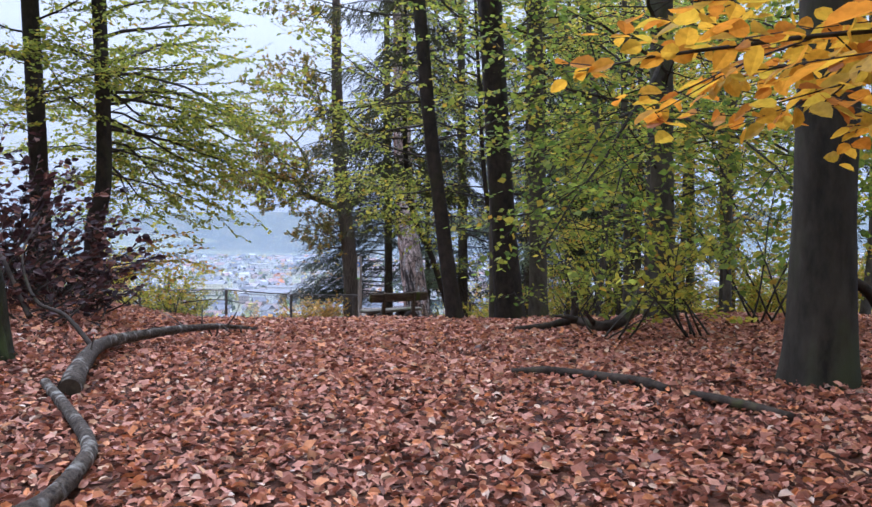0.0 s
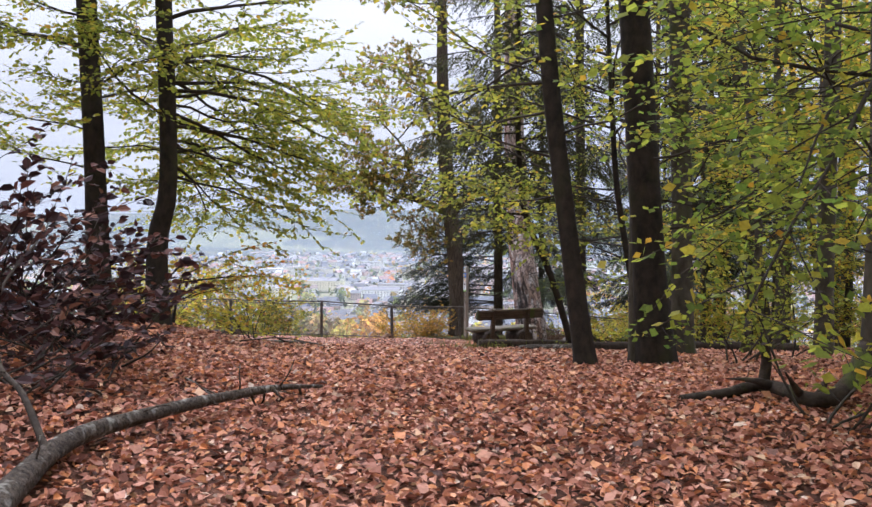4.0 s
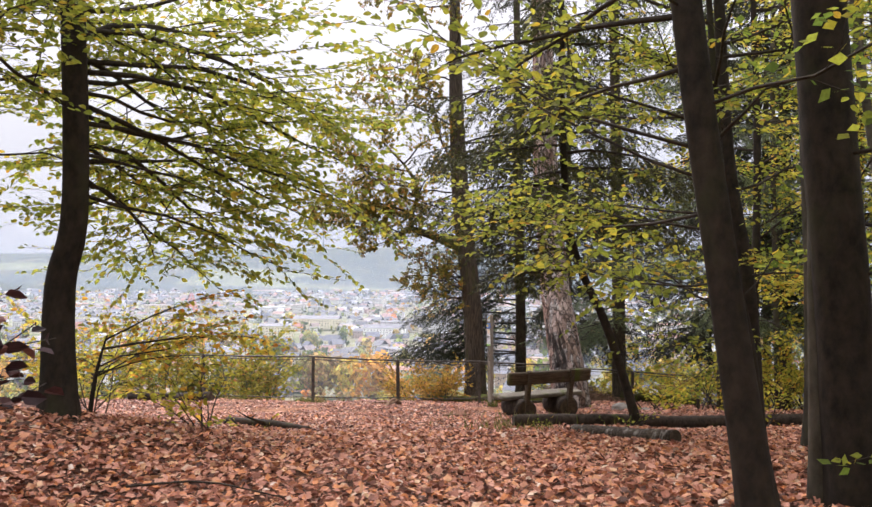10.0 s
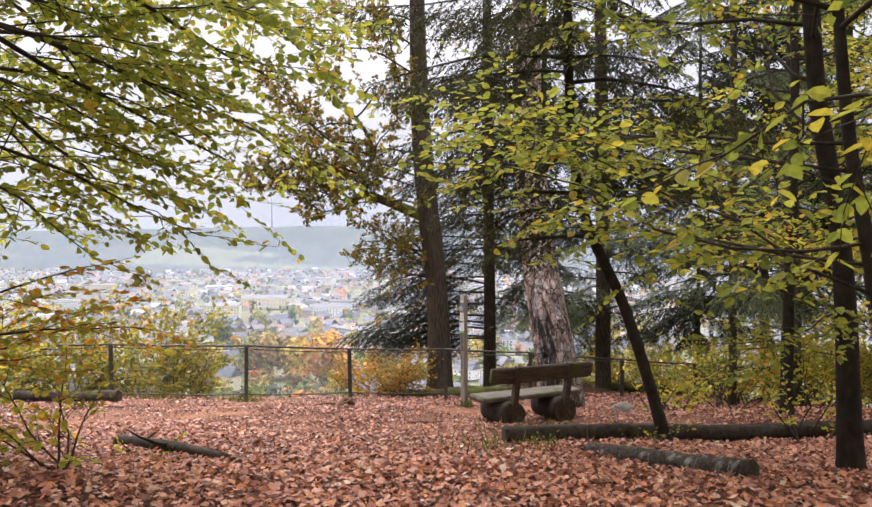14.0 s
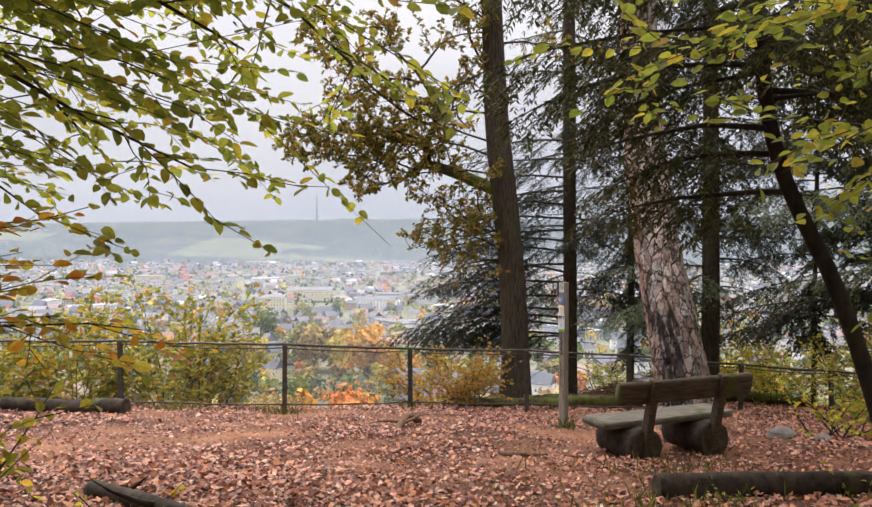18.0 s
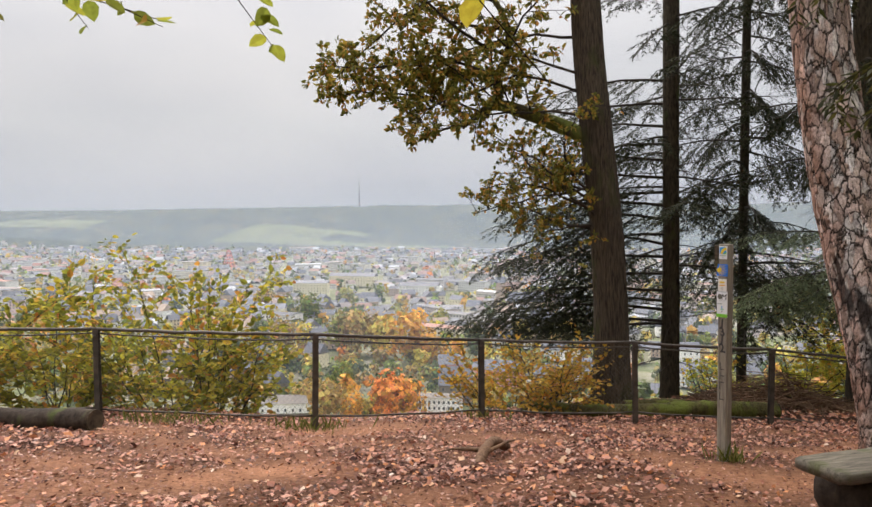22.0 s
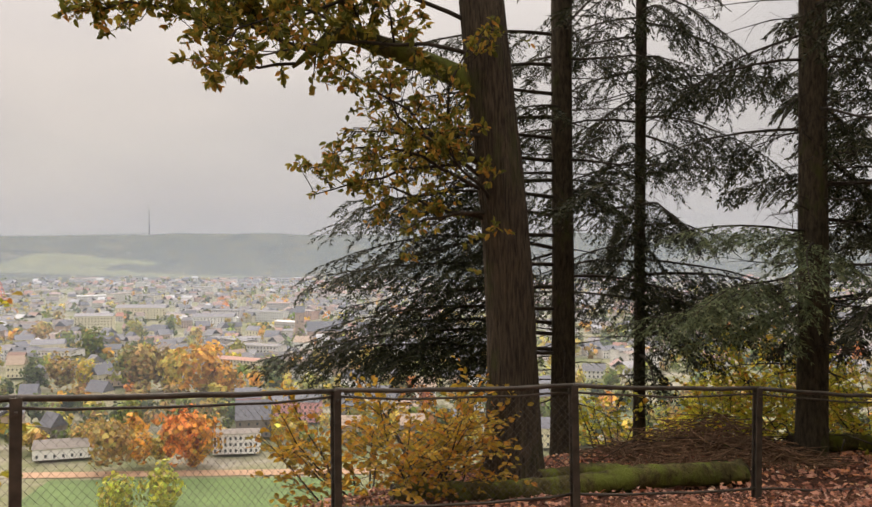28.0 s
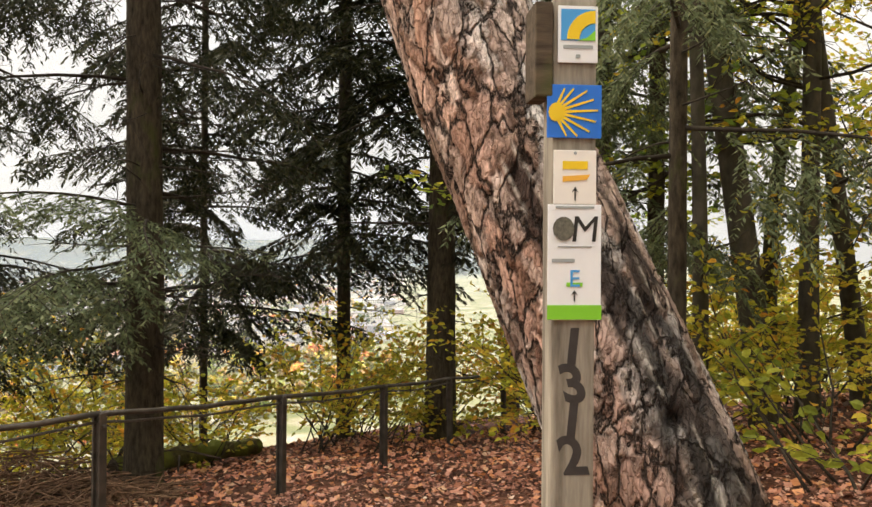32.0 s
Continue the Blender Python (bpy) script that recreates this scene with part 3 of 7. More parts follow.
def height(x, y):
    x, y = np.asarray(x, dtype=float), np.asarray(y, dtype=float)
    z = np.interp(y, PROF_Y, PROF_Z)
    z = z + 0.36 * sstep(-1.2, -3.4, x + 1.9 * sstep(8, 14, y)) * sstep(17.8, 15.0, y) * sstep(1, 6, y)
    z = z + 0.12 * sstep(1.8, 4.5, x) * sstep(15, 10, y)
    z = z - 0.06 * np.clip(x - 1.5, 0, 12) * sstep(24, 30, y)
    z = z + 0.03 * wobble(x, y, 0.9, 0.4) + 0.014 * wobble(x, y, 3.1, 1.9)
    edge = np.interp(x, (-60, -20, -12, -8.5, -5.5, -4, -2.5, 0, 4, 8, 12, 16, 20, 26, 40), (-20, 12, 21, 26.3, 26.7, 28.5, 30.8, 32.4, 32.8, 33.2, 31, 24, 14, 0, -30))
    e = np.clip(y - edge, 0, None)
    z = z - 0.62 * (np.sqrt(e * e + 1.5) - np.sqrt(1.5))
    k = np.clip((z + 100) / 5.0, -40, 40)
    z = np.where(k > 30, z, -100 + 5.0 * np.log1p(np.exp(k)))
    r = y + 0.12 * np.abs(x)
    hill = 120 * sstep(2250, 3150, r + 130 * wobble(x, y, 0.0014, 0.3)) + 7 * sstep(2600, 3100, r) * wobble(x, y, 0.006, 2.0) - 10 * sstep(-900, -1700, x) * sstep(2500, 3000, r)
    return z + hill * sstep(600, 2200, y)


def trodden(x, y):
    """How bare the earth is: the open place before the fence, broken into patches."""
    area = sstep(18.5, 23.0, y) * sstep(-9.5, -7.0, x) * sstep(3.0, 0.5, x) * sstep(27.6, 26.0, y - 0.35 * (x + 5))
    return area * np.clip(0.42 + 0.6 * wobble(x, y, 0.75, 3.0) + 0.45 * wobble(x, y, 2.1, 1.2), 0, 1)


def axis(lo, hi, step, far_lo, far_hi, growth):
    mid = list(np.arange(lo, hi + 1e-6, step))
    a, s = [mid[0]], step
    while a[-1] > far_lo:
        s *= growth
        a.append(a[-1] - s)
    b, s = [mid[-1]], step
    while b[-1] < far_hi:
        s *= growth
        b.append(b[-1] + s)
    return np.array(a[::-1][:-1] + mid + b[1:])


GX = axis(-12, 12, 0.25, -4200, 4200, 1.13)
GY = axis(-4, 36, 0.25, -700, 4600, 1.09)
XX, YY = np.meshgrid(GX, GY)
ZZ = height(XX, YY)
nx, ny = len(GX), len(GY)
ii = (np.arange(ny - 1)[:, None] * nx + np.arange(nx - 1)[None, :]).ravel()
g_me = npmesh("ground", np.stack([XX.ravel(), YY.ravel(), ZZ.ravel()], axis=1), [(np.stack([ii, ii + 1, ii + nx + 1, ii + nx], axis=1), 0)], [M_GROUND])
g_at = g_me.attributes.new("woodland", "FLOAT", "POINT")
g_at.data.foreach_set("value", np.maximum(np.maximum(sstep(-3, -14, ZZ), sstep(60, 110, YY)), sstep(12, 32, XX + 5 * wobble(XX, YY, 0.25, 0.7))).ravel().astype(np.float32))
t_at = g_me.attributes.new("trodden", "FLOAT", "POINT")
t_at.data.foreach_set("value", trodden(XX, YY).ravel().astype(np.float32))
p_at = g_me.attributes.new("plain", "FLOAT", "POINT")
p_at.data.foreach_set("value", (sstep(-80, -96, ZZ) * sstep(2000, 1750, YY)).ravel().astype(np.float32))
ground = tagged(new("ground", g_me), "reddish forest floor falling away to a wide valley", "ground", kind="structure")

# upright see-through sheets, their pale blue colour standing in for aerial haze
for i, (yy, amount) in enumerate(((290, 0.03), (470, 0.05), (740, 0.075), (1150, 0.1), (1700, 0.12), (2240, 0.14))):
    hz = npmesh("haze", [(-3600, yy, -130), (3600, yy, -130), (3600, yy, 330), (-3600, yy, 330)], [([(0, 1, 2, 3)], 0)], [haze_sheet_mat("valley_haze_sheet", amount)])
    tagged(new("haze", hz), "see-through pale blue sheet imitating aerial haze over the valley", "haze", kind="structure")


def gz(x, y):
    return float(height(x, y))


# ---------------------------------------------------------------- trees
def wander(rng, p, d, length, n=6, wob=0.12, lift=0.0):
    """Points of a crooked branch that starts at p along d; lift bends it up or down along the way."""
    pts, d, step = [np.array(p, dtype=float)], unit(d), length / (n - 1)
    for _ in range(n - 1):
        d = unit(d + rng.normal(0, wob, 3) + np.array([0, 0, lift / (n - 1)]))
        pts.append(pts[-1] + d * step)
    return np.array(pts)


def taper(r0, r1, n):
    return np.linspace(r0, r1, n)


def sample(P, u):
    t = u * (len(P) - 1)
    i = min(int(t), len(P) - 2)
    return P[i] + (P[i + 1] - P[i]) * (t - i), unit(P[i + 1] - P[i])


# middle line of the trodden way, kept free of boughs
WAY_Y, WAY_X = (0, 11.2, 13.5, 15.2, 20, 24), (1.1, -0.7, -1.37, -1.9, -2.6, -3.0)


class Leaves:
    def __init__(self, origin=(0, 0, 0)):
        self.p, self.d, self.n, self.s = [], [], [], []
        self.origin = np.array(origin, dtype=float)

    def blocked(self, p, room=0.6):
        x, y, z = p + self.origin
        if y < 6:
            room *= 0.6
        return y < 24 and abs(x - np.interp(y, WAY_Y, WAY_X)) < room and z < np.interp(y, PROF_Y, PROF_Z) + 1.95

    def rosette(self, rng, p, d, size, count):
        """A tuft of leaves round a twig's tip, as oaks have them."""
        if self.blocked(p):
            return
        for k in range(count):
            out = unit(d * 0.55 + rng.normal(0, 0.75, 3))
            self.p.append(p - d * rng.uniform(0, 0.09) + rng.normal(0, 0.012, 3))
            self.d.append(out)
            self.n.append(rng.normal(0, 0.6, 3) + np.array([0, 0, 0.6]))
            self.s.append(size * rng.uniform(0.6, 1.2))

    def twig(self, rng, P, size, gap, flat=0.75, start=0.15):
        """Leaves on both sides along a twig, lying in layers."""
        L = np.linalg.norm(np.diff(P, axis=0), axis=1).sum()
        n = max(2, int(L * (1 - start) / gap))
        for k in range(n):
            u = start + (1 - start) * (k + rng.random() * 0.6) / n
            p, d = sample(P, min(u, 0.999))
            if self.blocked(p):
                continue
            side = np.cross(d, (0, 0, 1)) * (1 if k % 2 else -1)
            dd = d * 0.7 + side * 0.8 + rng.normal(0, 0.25, 3) + np.array([0, 0, -0.12])
            nn = np.array([0, 0, 1.0]) * flat + rng.normal(0, 0.45, 3)
            self.p.append(p + rng.normal(0, 0.012, 3))
            self.d.append(dd)
            self.n.append(nn)
            self.s.append(size * rng.uniform(0.65, 1.15))

    def mesh(self, name, mat, width=0.66, fold=0.18, curl=0.08, fine=True, oval=False):
        if not self.p:
            return None
        if not fine:
            return self.spikes(name, mat, width * 1.15)
        s = np.array(self.s)
        make = oval_leaf_arrays if oval else leaf_arrays
        V, F = make(np.array(self.p), np.array(self.d), np.array(self.n), s, s * width, fold, curl)
        return npmesh(name, V, [(F, 0)], [mat], False)

    def spikes(self, name, mat, width):
        s = np.array(self.s)
        V, F = spike_arrays(np.array(self.p), np.array(self.d), np.array(self.n), s, s * width)
        return npmesh(name, V, [(F, 0)], [mat], False)


def leafy_branch(rng, wood, leaves, p, d, length, r, size=0.075, gap=0.05, density=1.0, lift=0.1, flat=0.75, wob=0.17, depth=2, spread=0.9, bare=0.15, twiggy=True, full=0.0):
    """A branch with side twigs and leaves, flat sprays as beeches have them."""
    n = 7
    P = wander(rng, p, d, length, n, wob, lift)
    free = [not leaves.blocked(q, 1.1) for q in P]
    if not all(free):
        n = max(free.index(False), 2)
        P = P[:n]
    wood.add(*tube(P, taper(r, max(r * 0.22, 0.003), n), 6 if r > 0.015 else 4))
    count = int(length * 5.0 * density)
    for k in range(count):
        u = bare + (1 - bare) * (k + rng.random()) / max(count, 1)
        q, t = sample(P, min(u, 0.999))
        if leaves.blocked(q):
            continue
        side = np.cross(t, (0, 0, 1))
        side = unit(side) * (1 if k % 2 else -1)
        if full:
            tip = rng.uniform(-full, full)
            side = side * math.cos(tip) + unit(np.cross(t, side)) * math.sin(tip)
        dd = unit(t * 0.75 + side * spread + np.array([0, 0, rng.normal(0.0, 0.18)]) + rng.normal(0, 0.12, 3))
        L2 = length * (0.42 * (1 - u) + 0.16) * rng.uniform(0.7, 1.2)
        if depth > 1 and L2 > 0.35:
            P2 = wander(rng, q, dd, L2, 5, wob, lift * 0.5)
            if any(leaves.blocked(w, 0.8) for w in P2):
                continue
            r2 = max(r * 0.35 * (1 - 0.5 * u), 0.0035)
            wood.add(*tube(P2, taper(r2, 0.002, 5), 4, caps=False))
            c2 = max(2, int(L2 * 6.5 * density))
            for j in range(c2):
                v = 0.15 + 0.85 * (j + rng.random()) / c2
                q2, t2 = sample(P2, min(v, 0.999))
                s2 = unit(np.cross(t2, (0, 0, 1))) * (1 if j % 2 else -1)
                d2 = unit(t2 * 0.8 + s2 * 0.8 + rng.normal(0, 0.18, 3))
                P3 = wander(rng, q2, d2, L2 * rng.uniform(0.25, 0.5), 3, wob, -0.05)
                if twiggy:
                    wood.add(*tube(P3[::2], (0.003, 0.0016), 3, caps=False))
                leaves.twig(rng, P3, size, gap, flat)
            leaves.twig(rng, P2, size, gap, flat, 0.3)
        else:
            P2 = wander(rng, q, dd, max(L2, 0.2), 4, wob, 0)
            wood.add(*tube(P2[::3], (0.0042, 0.002), 3, caps=False))
            leaves.twig(rng, P2, size, gap, flat)
    leaves.twig(rng, P, size, gap, flat, 0.5)


def trunk_mesh(name, pts, radii, mat, rng, sides=20, n=44, flare=0.5, rough=0.012, lobes=5, furrow=0.0):
    P = smooth_line(pts, n)
    hgt = np.concatenate([[0], np.cumsum(np.linalg.norm(np.diff(P, axis=0), axis=1))])
    R = np.interp(np.linspace(0, 1, n), np.linspace(0, 1, len(radii)), radii)
    ph = rng.uniform(0, 6.28)

    def fl(i, a):
        h = hgt[i]
        foot = np.exp(-h / 0.28) * flare
        cut = furrow * (np.sin(23 * a + 2.2 * np.sin(h * 2.1 + ph)) + 0.7 * np.sin(37 * a - 2.6 * np.sin(h * 3.3) + ph)) if furrow else 0
        return 1 + cut + foot * (0.55 + 0.45 * np.cos(lobes * a + ph)) + 0.03 * np.sin(2 * a + h * 0.8 + ph) + 0.02 * np.sin(3 * a - h * 1.7)

    V, F = tube(P, R, sides, rough, rng, fl)
    return npmesh(name, V, [(F, 0)], [mat]), P, R


def broadleaf(label, base, lean_pts, radii, branches, leaf, bark, seed, size=0.075, gap=0.05, category="tree", crown_from=3.5, crown=22, crown_len=2.6,
              density=1.0, sides=20, group="", crown_dirs=None, flare=0.5, crown_gap=None, fine=True, bd=None, bwob=0.17, upper=1.0, reach=()):
    """A broadleaved tree. lean_pts: trunk points from the base up; branches: (height share, direction, length, radius) set by hand; a crown of random limbs above."""
    rng = np.random.default_rng(seed)
    root = thing("tree", label, category, base, 0, group)
    pts = np.array(lean_pts, dtype=float)
    pts[0][2] -= 0.15
    me, P, R = trunk_mesh("trunk", pts, radii, bark, rng, sides, flare=flare)
    part("trunk", me, root)
    leaves = Leaves(base)

    def limb_done(w):
        if w.v:
            part("limb", w.mesh("limb", M_TWIG), root)

    for u, d, length, r in branches:
        q, t = sample(P, u)
        wood = Bag()
        leafy_branch(rng, wood, leaves, q, d, length, r * 0.65, size, gap, (bd or density) * (upper if u > 0.188 else 1.0), wob=bwob, twiggy=fine)
        limb_done(wood)
    # boughs that reach for given places: (height of the fork, tip in the world, thickness, fullness)
    for h, tip, r, fullness in reach:
        q, t = sample(P, float(np.interp(h, P[:, 2], np.linspace(0, 1, len(P)))))
        d = np.array(tip) - np.array(base) - q
        length = float(np.linalg.norm(d))
        wood = Bag()
        leafy_branch(rng, wood, leaves, q, d + np.array([0, 0, 0.12 * length]), length * 1.02, r, size, gap, fullness, lift=-0.24, wob=0.115, spread=0.95, bare=0.2, twiggy=fine)
        limb_done(wood)
    top = pts[-1][2]
    body = min(top, 8.6)
    crown = round(crown * (body - crown_from) / max(top - crown_from, 0.1))
    extra = 5 if top > body else 0
    for k in range(crown + extra):
        h = crown_from + (body - crown_from) * (k + rng.random()) / max(crown, 1) if k < crown else top * rng.uniform(0.82, 0.98)
        u = float(np.interp(h, P[:, 2], np.linspace(0, 1, len(P))))
        q, t = sample(P, min(u, 0.99))
        a = rng.uniform(0, 2 * np.pi) if crown_dirs is None else rng.normal(crown_dirs[k % len(crown_dirs)], 0.5)
        d = (math.cos(a), math.sin(a), rng.uniform(0.05, 0.5))
        wood = Bag()
        leafy_branch(rng, wood, leaves, q, d, crown_len * rng.uniform(0.6, 1.15), 0.022, size, crown_gap or gap, density, twiggy=fine)
        limb_done(wood)
    lm = leaves.mesh("crown", leaf, fine=fine, oval=bool(reach) or leaf == M_ORANGELEAF)
    if lm:
        part("crown", lm, root)
    return root


def needle_spray(rng, P, needles, size, gap):
    """Short flat needle tufts on both sides of a twig."""
    L = np.linalg.norm(np.diff(P, axis=0), axis=1).sum()
    n = max(3, int(L / gap))
    for k in range(n):
        u = (k + rng.random()) / n
        p, d = sample(P, min(u, 0.999))
        side = unit(np.cross(d, (0, 0, 1)))
        for s in (-1, 1):
            needles.p.append(p)
            needles.d.append(d * 0.75 + side * s * 0.75 + rng.normal(0, 0.22, 3) + np.array([0, 0, -0.1]))
            needles.n.append(np.array([0, 0, 1.0]) + rng.normal(0, 0.5, 3))
            needles.s.append(size * rng.uniform(0.7, 1.2))


def fir_bough(rng, wood, needles, p, d, length, r, size=0.105, gap=0.042, sag=-0.45, twigs=13.0, hang=-0.65, bare=0.12, sub=True):
    P = wander(rng, p, d, length, 7, 0.06, sag)
    wood.add(*tube(P, taper(r, 0.003, 7), 5))
    n = int(length * twigs)
    for k in range(n):
        u = bare + (1 - bare) * (k + rng.random() * 0.7) / n
        q, t = sample(P, min(u, 0.999))
        side = unit(np.cross(t, (0, 0, 1))) * (1 if k % 2 else -1)
        L2 = length * (0.34 * (1 - u) + 0.12) * rng.uniform(0.6, 1.15)
        P2 = wander(rng, q, t * 0.8 + side * 0.8 + np.array([0, 0, hang]), L2, 4, 0.1, -0.25)
        wood.add(*tube(P2[::3], (0.0042, 0.0016), 3, caps=False))
        needle_spray(rng, P2, needles, size, gap)
        if sub and L2 > 0.4:
            for j in range(int(L2 * 8)):
                v = 0.2 + 0.8 * (j + rng.random()) / int(L2 * 8)
                q3, t3 = sample(P2, min(v, 0.999))
                s3 = unit(np.cross(t3, (0, 0, 1))) * (1 if j % 2 else -1)
                P3 = wander(rng, q3, t3 * 0.8 + s3 * 0.7 + np.array([0, 0, hang]), L2 * 0.3, 3, 0.1, -0.2)
                needle_spray(rng, P3, needles, size * 0.9, gap)
    needle_spray(rng, P[3:], needles, size, gap)


def conifer(label, base, lean_pts, radii, boughs, seed, bark=M_FIRBARK, needle=M_NEEDLE, from_z=1.0, count=60, length=2.6, size=0.078, gap=0.034,
            shrink=0.35, twigs=13.0, sag=-0.45, group="", dead=0, dirs=None, sub=True, pale=(), hang=-0.65):
    rng = np.random.default_rng(seed)
    root = thing("fir_tree", label, "tree", base, 0, group)
    pts = np.array(lean_pts, dtype=float)
    pts[0][2] -= 0.15
    me, P, R = trunk_mesh("trunk", pts, radii, bark, rng, 16, flare=0.3)
    part("trunk", me, root)
    wood, needles = Bag(), Leaves()
    top = pts[-1][2]
    for h, a, L in boughs:
        q, t = sample(P, float(np.interp(h, P[:, 2], np.linspace(0, 1, len(P)))))
        fir_bough(rng, wood, needles, q, (math.cos(a), math.sin(a), 0.12), L, 0.03, size, gap, sag, twigs, hang, sub=sub)
    for k in range(count):
        h = from_z + (top - from_z) * (k + rng.random()) / max(count, 1)
        q, t = sample(P, min(float(np.interp(h, P[:, 2], np.linspace(0, 1, len(P)))), 0.99))
        a = k * 2.4 + rng.normal(0, 0.4) if dirs is None else rng.normal(dirs[k % len(dirs)], 0.45)
        L = length * (1 - shrink * (h - from_z) / max(top - from_z, 0.1)) * rng.uniform(0.65, 1.15)
        fir_bough(rng, wood, needles, q, (math.cos(a), math.sin(a), rng.uniform(-0.1, 0.25)), L, 0.022, size, gap, sag, twigs, hang, sub=sub)
    for k in range(dead):
        h = rng.uniform(0.8, min(6, top))
        q, t = sample(P, float(np.interp(h, P[:, 2], np.linspace(0, 1, len(P)))))
        a = rng.uniform(0, 6.28)
        D = wander(rng, q, (math.cos(a), math.sin(a), rng.uniform(-0.25, 0.15)), rng.uniform(0.5, 1.7), 6, 0.12, -0.2)
        wood.add(*tube(D, taper(0.011, 0.002, 6), 4))
        for j in range(6):
            q2, t2 = sample(D, rng.uniform(0.25, 0.98))
            E = wander(rng, q2, t2 + rng.normal(0, 0.7, 3), rng.uniform(0.15, 0.5), 3, 0.2, -0.3)
            wood.add(*tube(E, (0.004, 0.003, 0.0012), 4, caps=False))
    part("branchwork", wood.mesh("branchwork", M_TWIG), root)
    part("needle_foliage", needles.spikes("needle_foliage", needle, 0.27), root)
    for h, a, L in pale:
        q, t = sample(P, float(np.interp(h, P[:, 2], np.linspace(0, 1, len(P)))))
        bough, spray = Bag(), Leaves()
        fir_bough(rng, bough, spray, q, (math.cos(a), math.sin(a), 0.1), L, 0.02, size, gap, -0.3, 11.0, -0.3)
        limb = part("bough", bough.mesh("bough", M_TWIG), root, "low bough with pale grey-green needles")
        part("needle_foliage", spray.spikes("needle_foliage", M_NEEDLE_PALE, 0.27), limb)
    return root


def up(x, y, *steps):
    """Trunk points relative to the base: steps of (dx, dy, height)."""
    return [(0, 0, 0), *steps]


# left of the path: two dark beeches on the bank
broadleaf("dark slender beech with mossy foot on the leafy bank", (-5.73, 14.64, gz(-5.73, 14.64)), up(0, 0, (-0.02, 0, 2), (-0.12, 0, 5), (-0.25, 0.1, 9), (-0.3, 0.1, 13)),
          (0.19, 0.15, 0.14, 0.12, 0.1), [(0.27, (-1, 0.0, 0.2), 2.4, 0.02), (0.3, (0.3, 0.9, 0.15), 2.4, 0.02), (0.32, (-0.4, -0.9, 0.2), 2.4, 0.02), (0.36, (0.7, -0.6, 0.15), 2.4, 0.02), (0.42, (-0.8, -0.4, 0.3), 2.6, 0.03), (0.5, (0.5, -0.8, 0.3), 2.6, 0.03), (0.35, (-0.5, 0.6, 0.2), 2.4, 0.03), (0.6, (-0.6, -0.9, 0.2), 3, 0.03)],
          M_GREENLEAF, M_DARKBARK, 11, 0.085, 0.06, crown_from=3.0, crown=32, crown_len=2.6, density=1.2, flare=0.9)
BOUGHS = [(2.5, (-4.2, 20.0, 2.5), 0.03, 0.48), (2.2, (-4.25, 18.5, 1.95), 0.022, 0.43), (2.9, (-4.45, 19.5, 3.2), 0.03, 0.51), (2.3, (-4.95, 19.6, 2.7), 0.026, 0.48),
          (3.1, (-3.4, 18.2, 3.5), 0.03, 0.62), (3.4, (-3.2, 18.4, 4.4), 0.034, 0.55), (3.7, (-3.2, 17.4, 5.1), 0.036, 0.78), (2.6, (-3.6, 16.8, 3.2), 0.02, 0.51),
          (2.7, (-6.0, 19.6, 3.4), 0.028, 0.47), (3.3, (-5.2, 19.4, 4.2), 0.03, 0.55), (4.0, (-4.2, 18.8, 5.4), 0.034, 0.78), (2.1, (-6.6, 17.6, 2.6), 0.02, 0.47),
          (3.0, (-5.0, 12.8, 4.3), 0.024, 0.47), (3.9, (-6.6, 16.6, 5.4), 0.03, 0.7), (4.4, (-2.9, 16.0, 5.9), 0.034, 0.7), (3.2, (-4.0, 17.2, 4.0), 0.024, 0.62), (3.6, (-4.4, 20.2, 4.4), 0.03, 0.48),
          (2.4, (-5.4, 18.2, 2.5), 0.02, 0.47), (3.0, (-3.9, 19.4, 3.0), 0.026, 0.5),
          (2.7, (-4.75, 19.9, 2.9), 0.028, 0.42), (3.8, (-3.2, 18.9, 5.0), 0.034, 0.6), (3.5, (-3.4, 19.8, 4.7), 0.034, 0.5)]
broadleaf("dark slender beech with long layered yellow-green boughs", (-5.0, 14.96, gz(-5.0, 14.96)), up(0, 0, (0.02, 0, 1.2), (0.2, 0, 2.2), (0.16, 0, 5), (0.05, 0.1, 9), (0, 0.1, 12)),
          (0.17, 0.15, 0.13, 0.115, 0.1, 0.08), [], M_GREENLEAF, M_DARKBARK, 12, 0.092, 0.05, crown_from=4.6, crown=28, crown_len=2.9, density=0.8, flare=0.6, reach=BOUGHS)
